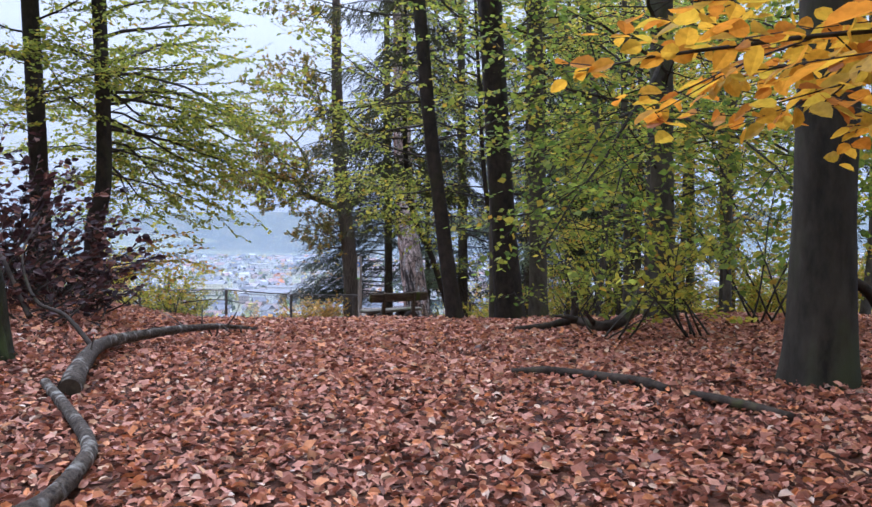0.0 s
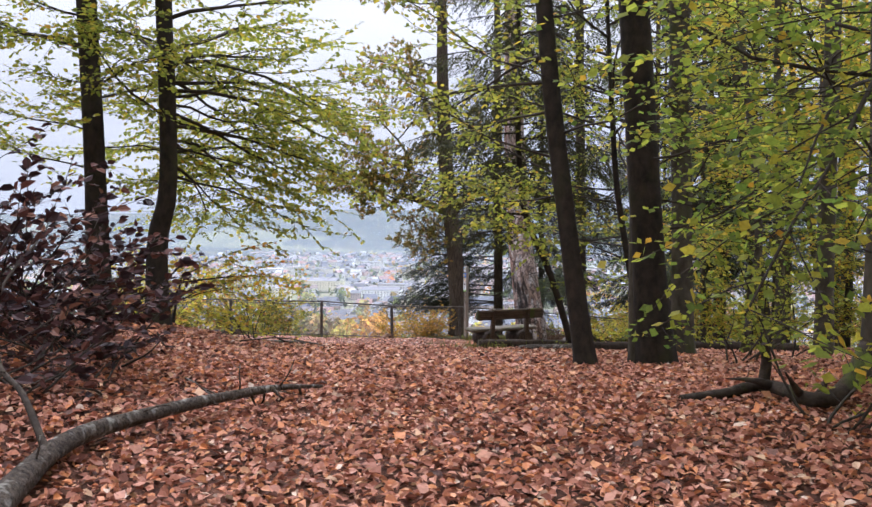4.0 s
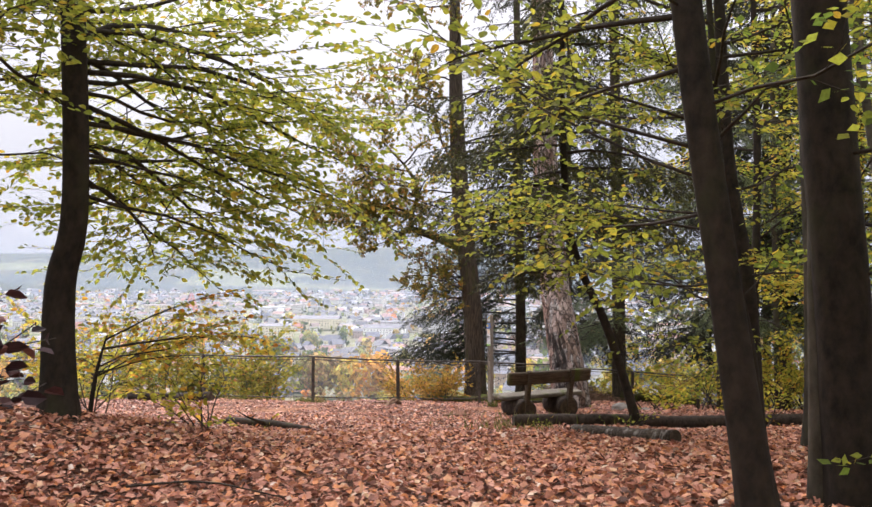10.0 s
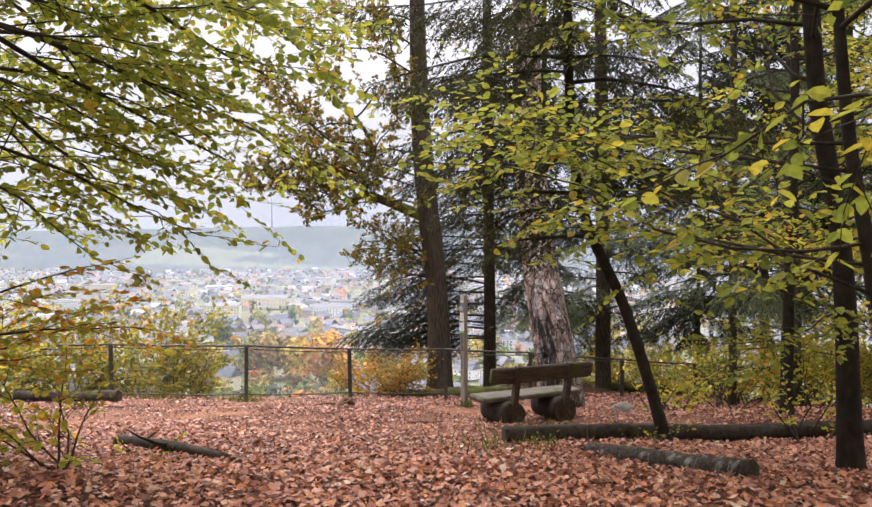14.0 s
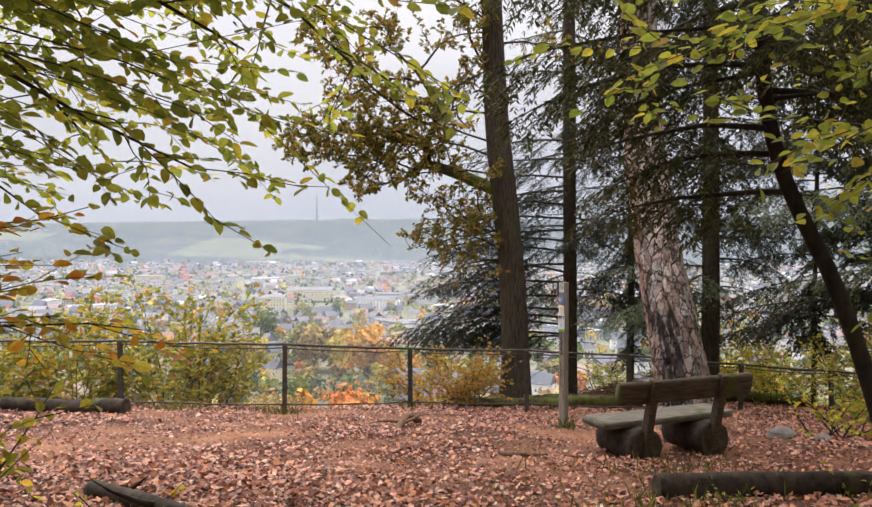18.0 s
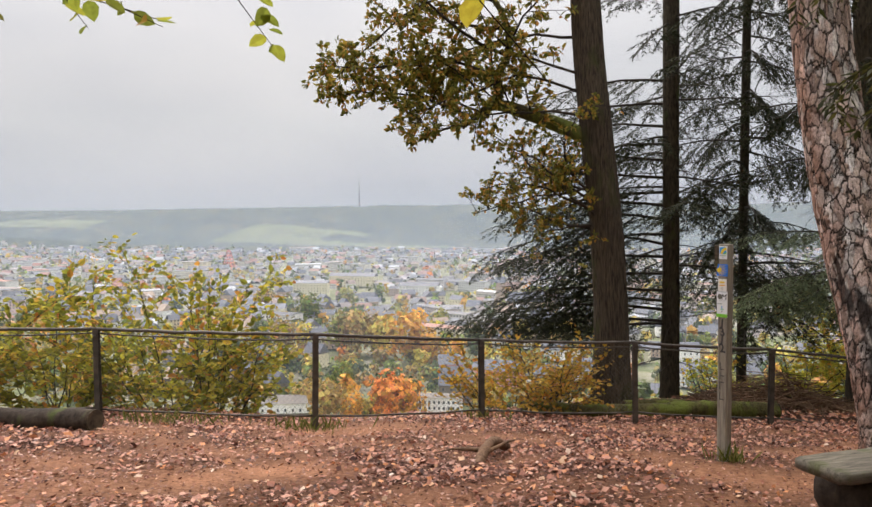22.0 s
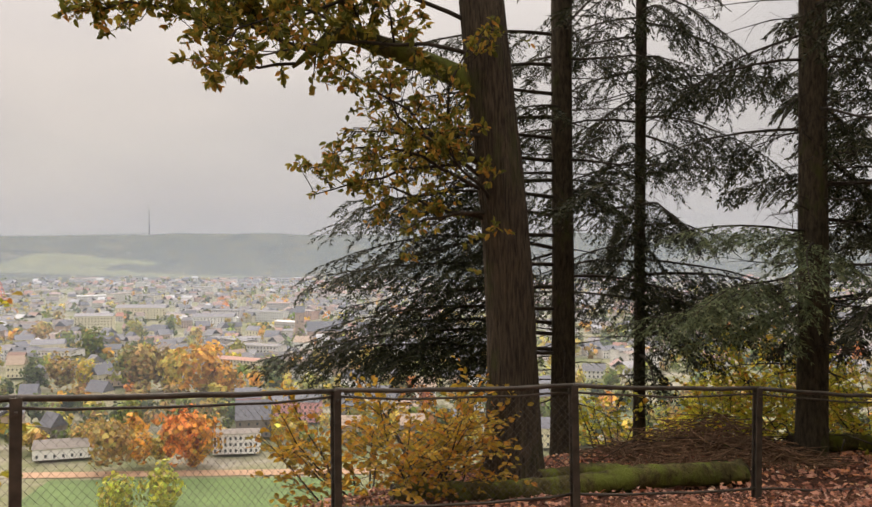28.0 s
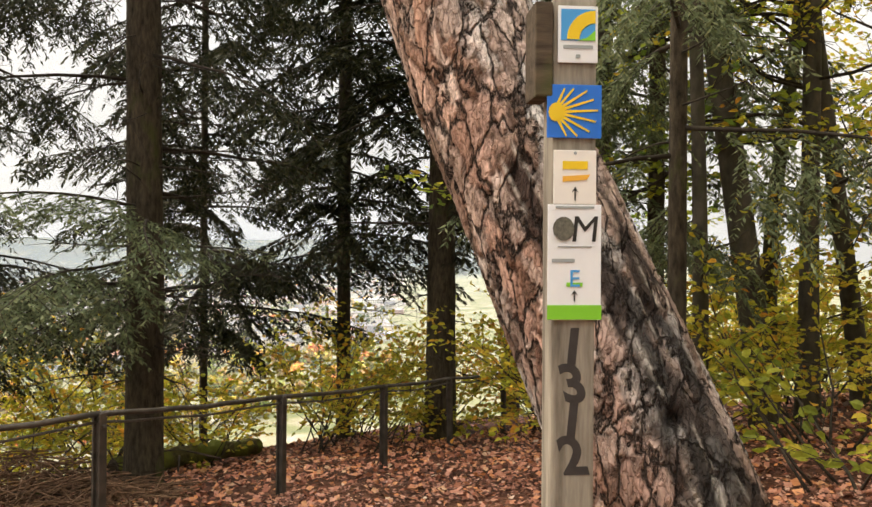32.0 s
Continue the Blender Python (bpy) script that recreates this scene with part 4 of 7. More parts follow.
broadleaf("young beech with a low bough of orange leaves on the bank", (-5.25, 15.9, gz(-5.25, 15.9)), up(0, 0, (0.04, 0.05, 0.3), (0.08, 0.1, 0.6), (0.1, 0.25, 0.9)), (0.03, 0.024, 0.018, 0.008),
          [(0.5, (0.2, 0.9, 0.1), 1.5, 0.014), (0.6, (-0.8, 0.3, 0.2), 1.2, 0.012)], M_TURNINGLEAF, M_DARKBARK, 72, 0.09, 0.06, crown_from=0.7, crown=0, crown_len=0.6, density=1.0, sides=8, flare=0.2,
          reach=[(0.75, (-4.15, 18.2, 1.65), 0.016, 0.6), (0.85, (-4.4, 17.9, 1.95), 0.014, 0.6), (0.55, (-4.5, 17.7, 1.45), 0.012, 1.0), (0.45, (-4.9, 17.2, 1.35), 0.012, 1.0), (0.5, (-4.3, 16.6, 1.3), 0.012, 0.9)])

# right of the path
broadleaf("thin leaning beech trunk at the edge of the path", (1.12, 12.31, gz(1.12, 12.31)), up(0, 0, (-0.22, 0.05, 1.5), (-0.42, 0.1, 3.2), (-0.62, 0.2, 6), (-0.8, 0.3, 10)),
          (0.115, 0.095, 0.09, 0.08, 0.06), [(0.3, (-0.9, 0.5, 0.12), 2.6, 0.02), (0.33, (-0.7, 0.8, 0.12), 2.8, 0.02), (0.36, (-0.9, 0.1, 0.12), 2.4, 0.02), (0.4, (0.8, -0.5, 0.2), 2.0, 0.02), (0.48, (-0.6, -0.6, 0.3), 2.2, 0.02), (0.55, (0.5, 0.8, 0.2), 2.4, 0.02), (0.5, (-0.9, 0.5, 0.2), 2.8, 0.02), (0.6, (-0.9, -0.2, 0.2), 2.8, 0.02)], M_GREENLEAF, M_DARKBARK, 13, 0.08, 0.06,
          crown_from=4.2, crown=14, crown_len=2.6, density=0.8, bd=0.45,
          reach=[(3.0, (-0.9, 13.2, 3.65), 0.022, 0.35), (3.3, (-0.6, 13.8, 4.1), 0.022, 0.4), (2.7, (-0.2, 14.3, 3.6), 0.018, 0.35)])
broadleaf("stout dark beech with a second stem at its foot", (1.92, 13.12, gz(1.92, 13.12)), up(0, 0, (-0.1, 0.02, 1.2), (-0.22, 0.05, 3), (-0.36, 0.1, 6), (-0.5, 0.2, 12)),
          (0.235, 0.18, 0.17, 0.16, 0.12), [(0.3, (0.9, -0.6, 0.1), 2.6, 0.025), (0.36, (0.8, 0.5, 0.1), 2.8, 0.025), (0.42, (0.6, -0.9, 0.15), 2.8, 0.025), (0.12, (0.7, -0.7, -0.05), 0.9, 0.01)], M_WOODLEAF, M_DARKBARK, 14, 0.085, 0.06,
          crown_from=4.0, crown=22, crown_len=3.0, density=1.1, flare=0.35, fine=False)
rng0 = np.random.default_rng(141)
stem = tagged(new("sapling", None), "thin grey beech stem growing against a stout trunk", "sapling")
stem.matrix_world = pose(1.68, 13.2, gz(1.68, 13.2))
me0, P0, R0 = trunk_mesh("stem", [(0, 0, -0.1), (-0.02, 0, 1.2), (-0.05, 0, 2.6), (-0.25, 0.1, 5)], (0.075, 0.06, 0.05, 0.03), M_BEECHBARK, rng0, 12, 20)
part("trunk", me0, stem)
broadleaf("grey beech trunk in the wood behind the path", (2.7, 16.76, gz(2.7, 16.76)), up(0, 0, (-0.04, 0, 2), (-0.1, 0, 5), (-0.2, 0.1, 12)), (0.19, 0.155, 0.15, 0.11),
          [(0.3, (0.9, -0.5, 0.1), 2.8, 0.025), (0.38, (0.2, -1, 0.15), 2.6, 0.025), (0.34, (0.8, 0.6, 0.1), 2.8, 0.025)], M_WOODLEAF, M_BEECHBARK, 15, 0.09, 0.065, crown_from=3.0, crown=22, crown_len=3.0, density=0.48, fine=False)
broadleaf("grey beech trunk among green undergrowth", (3.6, 11.0, gz(3.6, 11.0)), up(0, 0, (-0.02, 0, 2), (-0.05, 0, 5), (-0.1, 0.1, 12)), (0.19, 0.14, 0.13, 0.1),
          [(0.2, (-0.4, -0.9, 0.12), 2.2, 0.02), (0.25, (0.6, -0.8, 0.1), 2.6, 0.022), (0.3, (-0.6, -0.7, 0.2), 2.6, 0.022), (0.34, (0.9, -0.3, 0.1), 2.6, 0.022), (0.38, (-0.9, -0.4, 0.2), 2.8, 0.022), (0.42, (-0.2, -1, 0.2), 2.8, 0.022)],
          M_WOODLEAF, M_BEECHBARK, 16, 0.085, 0.06, crown_from=2.5, crown=22, crown_len=3.0, density=0.62, bd=0.6, fine=False,
          reach=[(2.9, (2.1, 7.2, 3.3), 0.028, 0.55), (2.5, (2.45, 6.9, 2.95), 0.026, 0.5), (2.6, (2.1, 8.2, 3.0), 0.024, 0.5), (3.1, (2.6, 6.8, 3.6), 0.028, 0.6), (3.4, (3.0, 7.0, 3.9), 0.028, 0.6), (2.3, (3.0, 7.4, 2.8), 0.022, 0.5)])
broadleaf("slim grey trunk deep in the wood", (5.0, 17.6, gz(5.0, 17.6)), up(0, 0, (0, 0, 2), (0.05, 0, 6), (0, 0.1, 12)), (0.16, 0.13, 0.12, 0.09),
          [(0.2, (-0.5, -0.9, 0.1), 2.6, 0.02), (0.3, (0.6, -0.8, 0.1), 2.6, 0.02)], M_WOODLEAF, M_BEECHBARK, 17, 0.1, 0.07, crown_from=3.0, crown=18, crown_len=3.0, density=0.45, fine=False)
broadleaf("thin dark sapling with crooked boughs", (1.98, 16.5, gz(1.98, 16.5)), up(0, 0, (-0.05, 0, 0.9), (-0.2, 0.05, 1.8), (-0.35, 0.1, 3), (-0.5, 0.2, 6)), (0.07, 0.055, 0.05, 0.045, 0.025),
          [(0.4, (-1, 0.0, 0.15), 3.2, 0.02), (0.5, (-0.9, -0.2, 0.15), 3.2, 0.02), (0.46, (-0.95, 0.35, 0.1), 3.4, 0.02), (0.45, (0.7, 0.5, 0.3), 2, 0.015), (0.6, (-0.8, 0.5, 0.3), 2.2, 0.018)],
          M_GREENLEAF, M_DARKBARK, 18, 0.08, 0.055, crown_from=3.2, crown=12, crown_len=2.4, density=0.65, sides=12,
          reach=[(2.3, (-1.45, 18.4, 2.5), 0.016, 0.5), (2.5, (-1.0, 18.8, 2.9), 0.016, 0.5)])
broadleaf("thin dark trunk beside the sapling", (2.35, 18.3, gz(2.35, 18.3)), up(0, 0, (-0.1, 0, 2), (-0.35, 0.05, 4), (-0.5, 0.2, 9)), (0.11, 0.09, 0.08, 0.05),
          [(0.25, (-0.9, -0.5, 0.2), 2.2, 0.02), (0.35, (0.6, -0.9, 0.2), 2.4, 0.02), (0.3, (-0.8, 0.6, 0.2), 2.6, 0.02)], M_GREENLEAF, M_DARKBARK, 19, 0.08, 0.06, crown_from=2.6, crown=24, crown_len=2.8, density=0.8, sides=14)
broadleaf("slim leafy tree beyond the fallen logs", (3.4, 23.6, gz(3.4, 23.6)), up(0, 0, (0.03, 0, 2), (0.1, 0, 5), (0.05, 0.2, 9)), (0.1, 0.08, 0.07, 0.04),
          [(0.2, (-0.9, -0.4, 0.1), 2.2, 0.018), (0.3, (0.3, -0.9, 0.1), 2.4, 0.018)], M_YELLOWLEAF, M_DARKBARK, 20, 0.08, 0.06, crown_from=1.7, crown=22, crown_len=2.4, density=0.65, sides=12, fine=False)
broadleaf("stout smooth beech trunk at the path side", (3.5, 6.25, gz(3.5, 6.25)), up(0, 0, (0.0, 0, 1.2), (0.02, 0, 3), (0.02, 0.1, 6), (0.0, 0.2, 12)), (0.235, 0.2, 0.195, 0.185, 0.14),
          [], M_WOODLEAF, M_SMOOTHBARK, 21, 0.12, 0.07, crown_from=4.2, crown=34, crown_len=3.6, density=1.0, flare=0.42, fine=False)
# young beech whose orange boughs hang over the start of the path
broadleaf("young beech with glowing orange boughs over the path", (4.6, 3.1, gz(4.6, 3.1)), up(0, 0, (0, 0, 1.5), (-0.05, 0, 3), (0, 0.1, 5.5)), (0.1, 0.08, 0.06, 0.03),
          [(0.4, (-1, 0.06, -0.03), 3.0, 0.035), (0.39, (-1, 0.2, -0.03), 2.6, 0.03), (0.34, (-1, 0.12, -0.03), 2.3, 0.03), (0.42, (-1, -0.1, -0.02), 2.8, 0.03), (0.37, (-1, 0.3, 0.0), 2.6, 0.03)],
          M_ORANGELEAF, M_DARKBARK, 31, 0.1, 0.05, crown_from=3.2, crown=6, crown_len=1.8, density=0.8, bd=0.85, sides=12, bwob=0.05)

# wood behind, on the right
fill = [broadleaf("leafy young beech in the wood", (6.2, 13.2, gz(6.2, 13.2)), up(0, 0, (0.03, 0, 2), (0.1, 0, 6), (0.0, 0.1, 11)), (0.13, 0.1, 0.09, 0.05), [], M_WOODLEAF, M_BEECHBARK, 41, 0.12, 0.075,
                  crown_from=2.2, crown=32, crown_len=2.8, density=0.58, sides=12, fine=False, group="trees of the wood"),
        broadleaf("leafy young tree turning yellow in the wood", (7.6, 21.0, gz(7.6, 21.0)), up(0, 0, (-0.03, 0, 2), (0.1, 0.1, 6), (0.2, 0.1, 11)), (0.12, 0.09, 0.08, 0.05), [], M_YELLOWLEAF, M_BEECHBARK, 42, 0.12, 0.075,
                  crown_from=2.3, crown=30, crown_len=2.8, density=0.7, sides=12, fine=False, group="trees of the wood")]
rngf = np.random.default_rng(5)
for x, y in ((5.4, 8.3), (8.6, 10.5), (6.4, 5.6), (12.0, 12.5), (9.8, 16.0), (6.6, 26.5), (10.5, 24.0), (5.6, 23.0), (9.0, 30.5), (6.2, 29.0), (9.4, 26.4), (8.2, 23.4),
             (-9.5, 12.0), (-8.0, 7.5), (5.5, 0.5), (8.5, 4.0)):
    copy_thing(fill[rngf.integers(2) if x > 0 else 0], pose(x, y, gz(x, y), 0, 0, float(rngf.uniform(0, 360))))
for x, y, r in ((8.2, 14.0, 0.15), (6.8, 24.2, 0.1), (9.5, 20.5, 0.14), (4.3, 20.2, 0.09), (11.5, 22.5, 0.13), (4.6, 26.8, 0.08), (8.4, 27.6, 0.12)):
    rr = np.random.default_rng(int(x * 100))
    t = thing("tree", "slim grey trunk in the wood", "tree", (x, y, gz(x, y)), 0, "bare trunks of the wood")
    part("trunk", trunk_mesh("trunk", [(0, 0, -0.1), (rr.normal(0, 0.08), 0, 2.5), (rr.normal(0, 0.2), rr.normal(0, 0.2), 7), (rr.normal(0, 0.3), 0.2, 12)], (r, r * 0.8, r * 0.7, r * 0.4), M_BEECHBARK, rr, 12, 20)[0], t)
    for k in range(4):
        a, hgt0 = rr.uniform(0, 6.28), rr.uniform(1.2, 5.5)
        B = wander(rr, (0, 0, hgt0), (math.cos(a), math.sin(a), 0.35), rr.uniform(0.6, 1.6), 6, 0.16, 0.1)
        V, F = tube(B, taper(0.016, 0.004, 6), 5)
        part("limb", npmesh("limb", V, [(F, 0)], [M_TWIG]), t)

# unseen trees added behind the start and to both sides, to shade the trunks
rear_rng = np.random.default_rng(57)
rear = thing("tree", "unseen leafy beech added for shade behind the path's start", "tree", (3.2, -4.5, gz(3.2, -4.5)), 0, "trees of the wood")
part("trunk", trunk_mesh("trunk", [(0, 0, -0.1), (0.05, 0, 3), (0.1, 0.1, 8), (0.1, 0.1, 13)], (0.22, 0.17, 0.14, 0.06), M_BEECHBARK, rear_rng, 10, 14)[0], rear)
rear_leaves = Leaves((3.2, -4.5, 1.0))
for k in range(150):
    a, h = rear_rng.uniform(0, 6.28), rear_rng.uniform(1.4, 13)
    rr = rear_rng.uniform(0.4, 1.0) ** 0.6 * (2.9 - 0.12 * h)
    c = np.array((math.cos(a) * rr, math.sin(a) * rr, h))
    for j in range(16):
        rear_leaves.p.append(c + rear_rng.normal(0, 1, 3) * np.array((0.42, 0.42, 0.1)))
        rear_leaves.d.append(rear_rng.normal(0, 1, 3) * np.array((1, 1, 0.3)))
        rear_leaves.n.append(np.array((0, 0, 1.0)) + rear_rng.normal(0, 0.4, 3))
        rear_leaves.s.append(rear_rng.uniform(0.2, 0.34))
part("crown", rear_leaves.spikes("crown", M_GREENLEAF, 0.62), rear)
for x, y in ((-1.6, -5.2), (0.6, -8.4), (6.4, -3.2), (-5.6, -6.6), (4.6, -9.0), (9.6, -1.0), (-8.4, -2.2), (-10.2, 2.8), (-3.0, -11.0), (8.6, -7.6), (-12.0, 8.2), (-13.4, 14.2), (-9.6, -9.0), (1.8, -13.5), (-12.4, -4.4), (12.4, -4.6)):
    copy_thing(rear, pose(x, y, gz(x, y), 0, 0, float(rear_rng.uniform(0, 360))))

# undergrowth
def shrub(label, x, y, stems, tall, leaf, seed, size=0.07, spread=0.6, density=0.85, gap=0.055, lean=(0, 0), z=None, name="shrub", bark=M_TWIG, flat=0.5, wood_mat=None):
    rng = np.random.default_rng(seed)
    root = thing(name, label, "shrub", (x, y, gz(x, y) if z is None else z))
    leaves = Leaves((x, y, gz(x, y) if z is None else z))
    for k in range(stems):
        a = rng.uniform(0, 6.28)
        d = (math.cos(a) * spread + lean[0], math.sin(a) * spread + lean[1], 1.0)
        p = (rng.normal(0, 0.12), rng.normal(0, 0.12), -0.05)
        wood = Bag()
        leafy_branch(rng, wood, leaves, p, d, tall * rng.uniform(0.65, 1.15), 0.013, size, gap, density, 0.0, flat, 0.12)
        part("stem", wood.mesh("stem", wood_mat or M_TWIG), root)
    part("foliage", leaves.mesh("foliage", leaf), root)
    return root


shrub("small beech sapling with green-yellow leaves by the path", 2.6, 9.0, 5, 1.2, M_GREENLEAF, 51, 0.08, 0.9, 0.85)
shrub("leafy beech undergrowth with orange leaf tips", 3.4, 8.6, 6, 1.6, M_YELLOWLEAF, 52, 0.08, 0.8, 0.8, lean=(-0.2, -0.3))
shrub("green beech undergrowth at the wood's edge", 4.4, 9.6, 8, 2.3, M_WOODLEAF, 53, 0.085, 0.7, 0.6)
shrub("green undergrowth beside the stout beech", 2.8, 13.4, 6, 1.2, M_GREENLEAF, 54, 0.075, 0.9, 0.85)
shrub("green undergrowth beyond the stout beech", 3.6, 14.8, 6, 1.8, M_GREENLEAF, 55, 0.085, 0.7, 0.5)
shrub("yellow-green undergrowth behind the logs", 2.8, 20.6, 6, 1.1, M_YELLOWLEAF, 56, 0.07, 0.8, 0.8)
shrub("low green sprouts growing around the fallen log", 0.9, 20.0, 6, 0.45, M_GREENLEAF, 57, 0.055, 1.5, 1.2)
shrub("low green sprouts beside the bench", -0.25, 19.9, 5, 0.35, M_GREENLEAF, 58, 0.045, 1.3)
shrub("yellow-green bush behind the fence", 4.2, 31.6, 9, 2.2, M_YELLOWLEAF, 59, 0.08, 0.7)
shrub("yellow-green bush beyond the fir trees", 2.6, 34.2, 9, 2.4, M_YELLOWLEAF, 60, 0.09, 0.8)
shrub("yellow bush on the slope behind the firs", 0.6, 35.2, 8, 2.4, M_YELLOWLEAF, 61, 0.09, 0.8)
shrub("reddish bush on the slope behind the firs", 4.6, 35.5, 7, 2.6, M_OAKLEAF, 62, 0.09, 0.7)
shrub("yellow-green bush by the path beyond the bench", 3.4, 27.0, 8, 1.6, M_YELLOWLEAF, 63, 0.08, 0.8)
shrub("beech sapling with broad yellow-green leaves by the pine", 2.75, 25.0, 6, 1.35, M_GREENLEAF, 263, 0.1, 0.9, 0.8, 0.075)
shrub("yellow-green bush in the wood", 5.6, 28.4, 9, 2.4, M_YELLOWLEAF, 64, 0.09, 0.8)
# autumn bushes beyond the fence
shrub("tall yellow-green bush with red tips behind the fence", -8.3, 27.4, 11, 2.7, M_SHRUBLEAF, 65, 0.115, 0.36, 0.7, 0.07, z=-1.8)
shrub("tall yellow-green bush behind the fence", -7.75, 27.7, 11, 2.45, M_SHRUBLEAF, 66, 0.115, 0.3, 0.7, 0.07, z=-1.9)
shrub("tall yellow-green bush behind the fence", -9.7, 27.2, 10, 2.6, M_SHRUBLEAF, 67, 0.125, 0.45, 0.75, 0.07, z=-1.7)
shrub("yellow bush at the end of the fence", -10.8, 25.5, 11, 2.4, M_SHRUBLEAF, 68, 0.1, 0.6, 0.95, 0.06, z=-1.4)
shrub("low golden oak bush behind the fence", -3.9, 29.3, 14, 1.6, M_GOLDLEAF, 69, 0.085, 0.85, 1.1, 0.045, z=-1.7)
shrub("low golden bush between fence and oak", -3.2, 29.0, 12, 1.25, M_GOLDLEAF, 70, 0.08, 1.0, 1.1, 0.045)
shrub("orange and yellow beech seedling on the bank", -4.3, 16.7, 6, 1.25, M_YELLOWLEAF, 71, 0.09, 1.1, 0.85, 0.065)
shrub("small yellow-green seedling near the path edge", -4.3, 18.6, 4, 0.45, M_YELLOWLEAF, 73, 0.06, 1.2, 0.9)
shrub("yellow-green seedling on the mossy bank", -6.8, 18.5, 7, 2.2, M_YELLOWLEAF, 74, 0.09, 0.8, 0.7)
shrub("pile of withered branches with dark dead leaves", -3.7, 9.9, 14, 1.5, M_DARKLEAF, 75, 0.11, 1.1, 0.7, 0.07, lean=(0.1, -0.1), name="brush_pile")
shrub("pile of withered branches with dark dead leaves", -4.5, 10.6, 14, 2.2, M_DARKLEAF, 76, 0.11, 0.9, 0.5, 0.07, name="brush_pile")
shrub("pile of withered branches with dark dead leaves", -2.9, 9.6, 14, 0.9, M_DARKLEAF, 77, 0.09, 1.6, 0.7, 0.07, name="brush_pile")
shrub("withered branch with dark leaves on the bank", -5.6, 8.6, 10, 2.6, M_DARKLEAF, 78, 0.11, 0.7, 0.5, 0.08, name="brush_pile")

shrub("bright yellow bush on the slope behind the firs", 2.0, 33.0, 8, 1.8, M_YELLOWLEAF, 79, 0.085, 0.8)
shrub("bright yellow bush at the slope's edge", 3.6, 33.6, 8, 2.0, M_YELLOWLEAF, 80, 0.085, 0.8)
shrub("yellow-green bush beyond the last fence posts", 5.8, 32.6, 8, 2.0, M_YELLOWLEAF, 82, 0.085, 0.8)

shrub("pile of withered branches with dark dead leaves", -3.9, 11.0, 14, 1.1, M_DARKLEAF, 83, 0.1, 1.5, 0.7, 0.07, name="brush_pile")
shrub("pile of withered branches with dark dead leaves", -3.5, 10.2, 12, 1.25, M_DARKLEAF, 184, 0.115, 1.1, 0.75, 0.07, name="brush_pile")
shrub("low withered twigs with dark leaves at the pile's edge", -2.5, 8.8, 9, 0.6, M_DARKLEAF, 84, 0.085, 1.8, 0.8, 0.06, name="brush_pile")
shrub("low withered twigs with dark leaves at the pile's edge", -2.75, 8.3, 10, 0.75, M_DARKLEAF, 284, 0.1, 1.7, 0.85, 0.06, name="brush_pile")
shrub("low withered twigs with dark leaves at the pile's edge", -3.1, 9.2, 11, 0.9, M_DARKLEAF, 285, 0.105, 1.5, 0.85, 0.06, name="brush_pile")
shrub("withered branch with dark leaves on the bank", -3.4, 8.4, 9, 1.5, M_DARKLEAF, 286, 0.11, 0.9, 0.75, 0.07, name="brush_pile")
shrub("yellow-green beech seedling beside the pine", 1.7, 24.3, 8, 0.85, M_YELLOWLEAF, 85, 0.085, 1.2, 1.2, 0.05)
shrub("bright yellow-green bush in the wood behind the pine", 4.3, 25.7, 8, 1.7, M_YELLOWLEAF, 185, 0.085, 0.8, 0.9)
shrub("bright yellow-green bush in the wood behind the pine", 5.6, 27.8, 8, 2.2, M_YELLOWLEAF, 186, 0.09, 0.8, 0.9)
shrub("bright yellow-green bush at the drop behind the fence", 1.0, 32.6, 7, 1.3, M_YELLOWLEAF, 86, 0.085, 0.9, 0.75)
shrub("bright yellow-green bush at the drop behind the fence", 2.9, 32.2, 7, 1.3, M_YELLOWLEAF, 87, 0.085, 0.9, 0.75)
shrub("bright yellow-green bush at the drop behind the fence", -0.6, 32.8, 7, 1.2, M_YELLOWLEAF, 88, 0.085, 0.9, 0.75)
shrub("bright yellow-green bush at the drop behind the fence", 4.9, 32.4, 7, 1.4, M_YELLOWLEAF, 89, 0.085, 0.9, 0.75)
for k, (x, y, r) in enumerate(((6.3, 26.8, 0.14), (7.6, 26.2, 0.1))):
    broadleaf("leaning grey trunk in the wood behind the pine", (x, y, gz(x, y)), up(0, 0, (-0.25, 0.2, 2), (-0.6, 0.5, 5), (-1.1, 0.9, 10)), (r * 1.15, r, r * 0.9, r * 0.5),
              [(0.12, (-0.5, -0.8, 0.2), 1.8, 0.02), (0.2, (0.7, -0.6, 0.2), 2.0, 0.02), (0.26, (-0.7, -0.5, 0.2), 2.0, 0.02)], M_YELLOWLEAF, M_BEECHBARK, 130 + k, 0.085, 0.06, crown_from=2.6, crown=16, crown_len=2.4, density=0.8, sides=14)

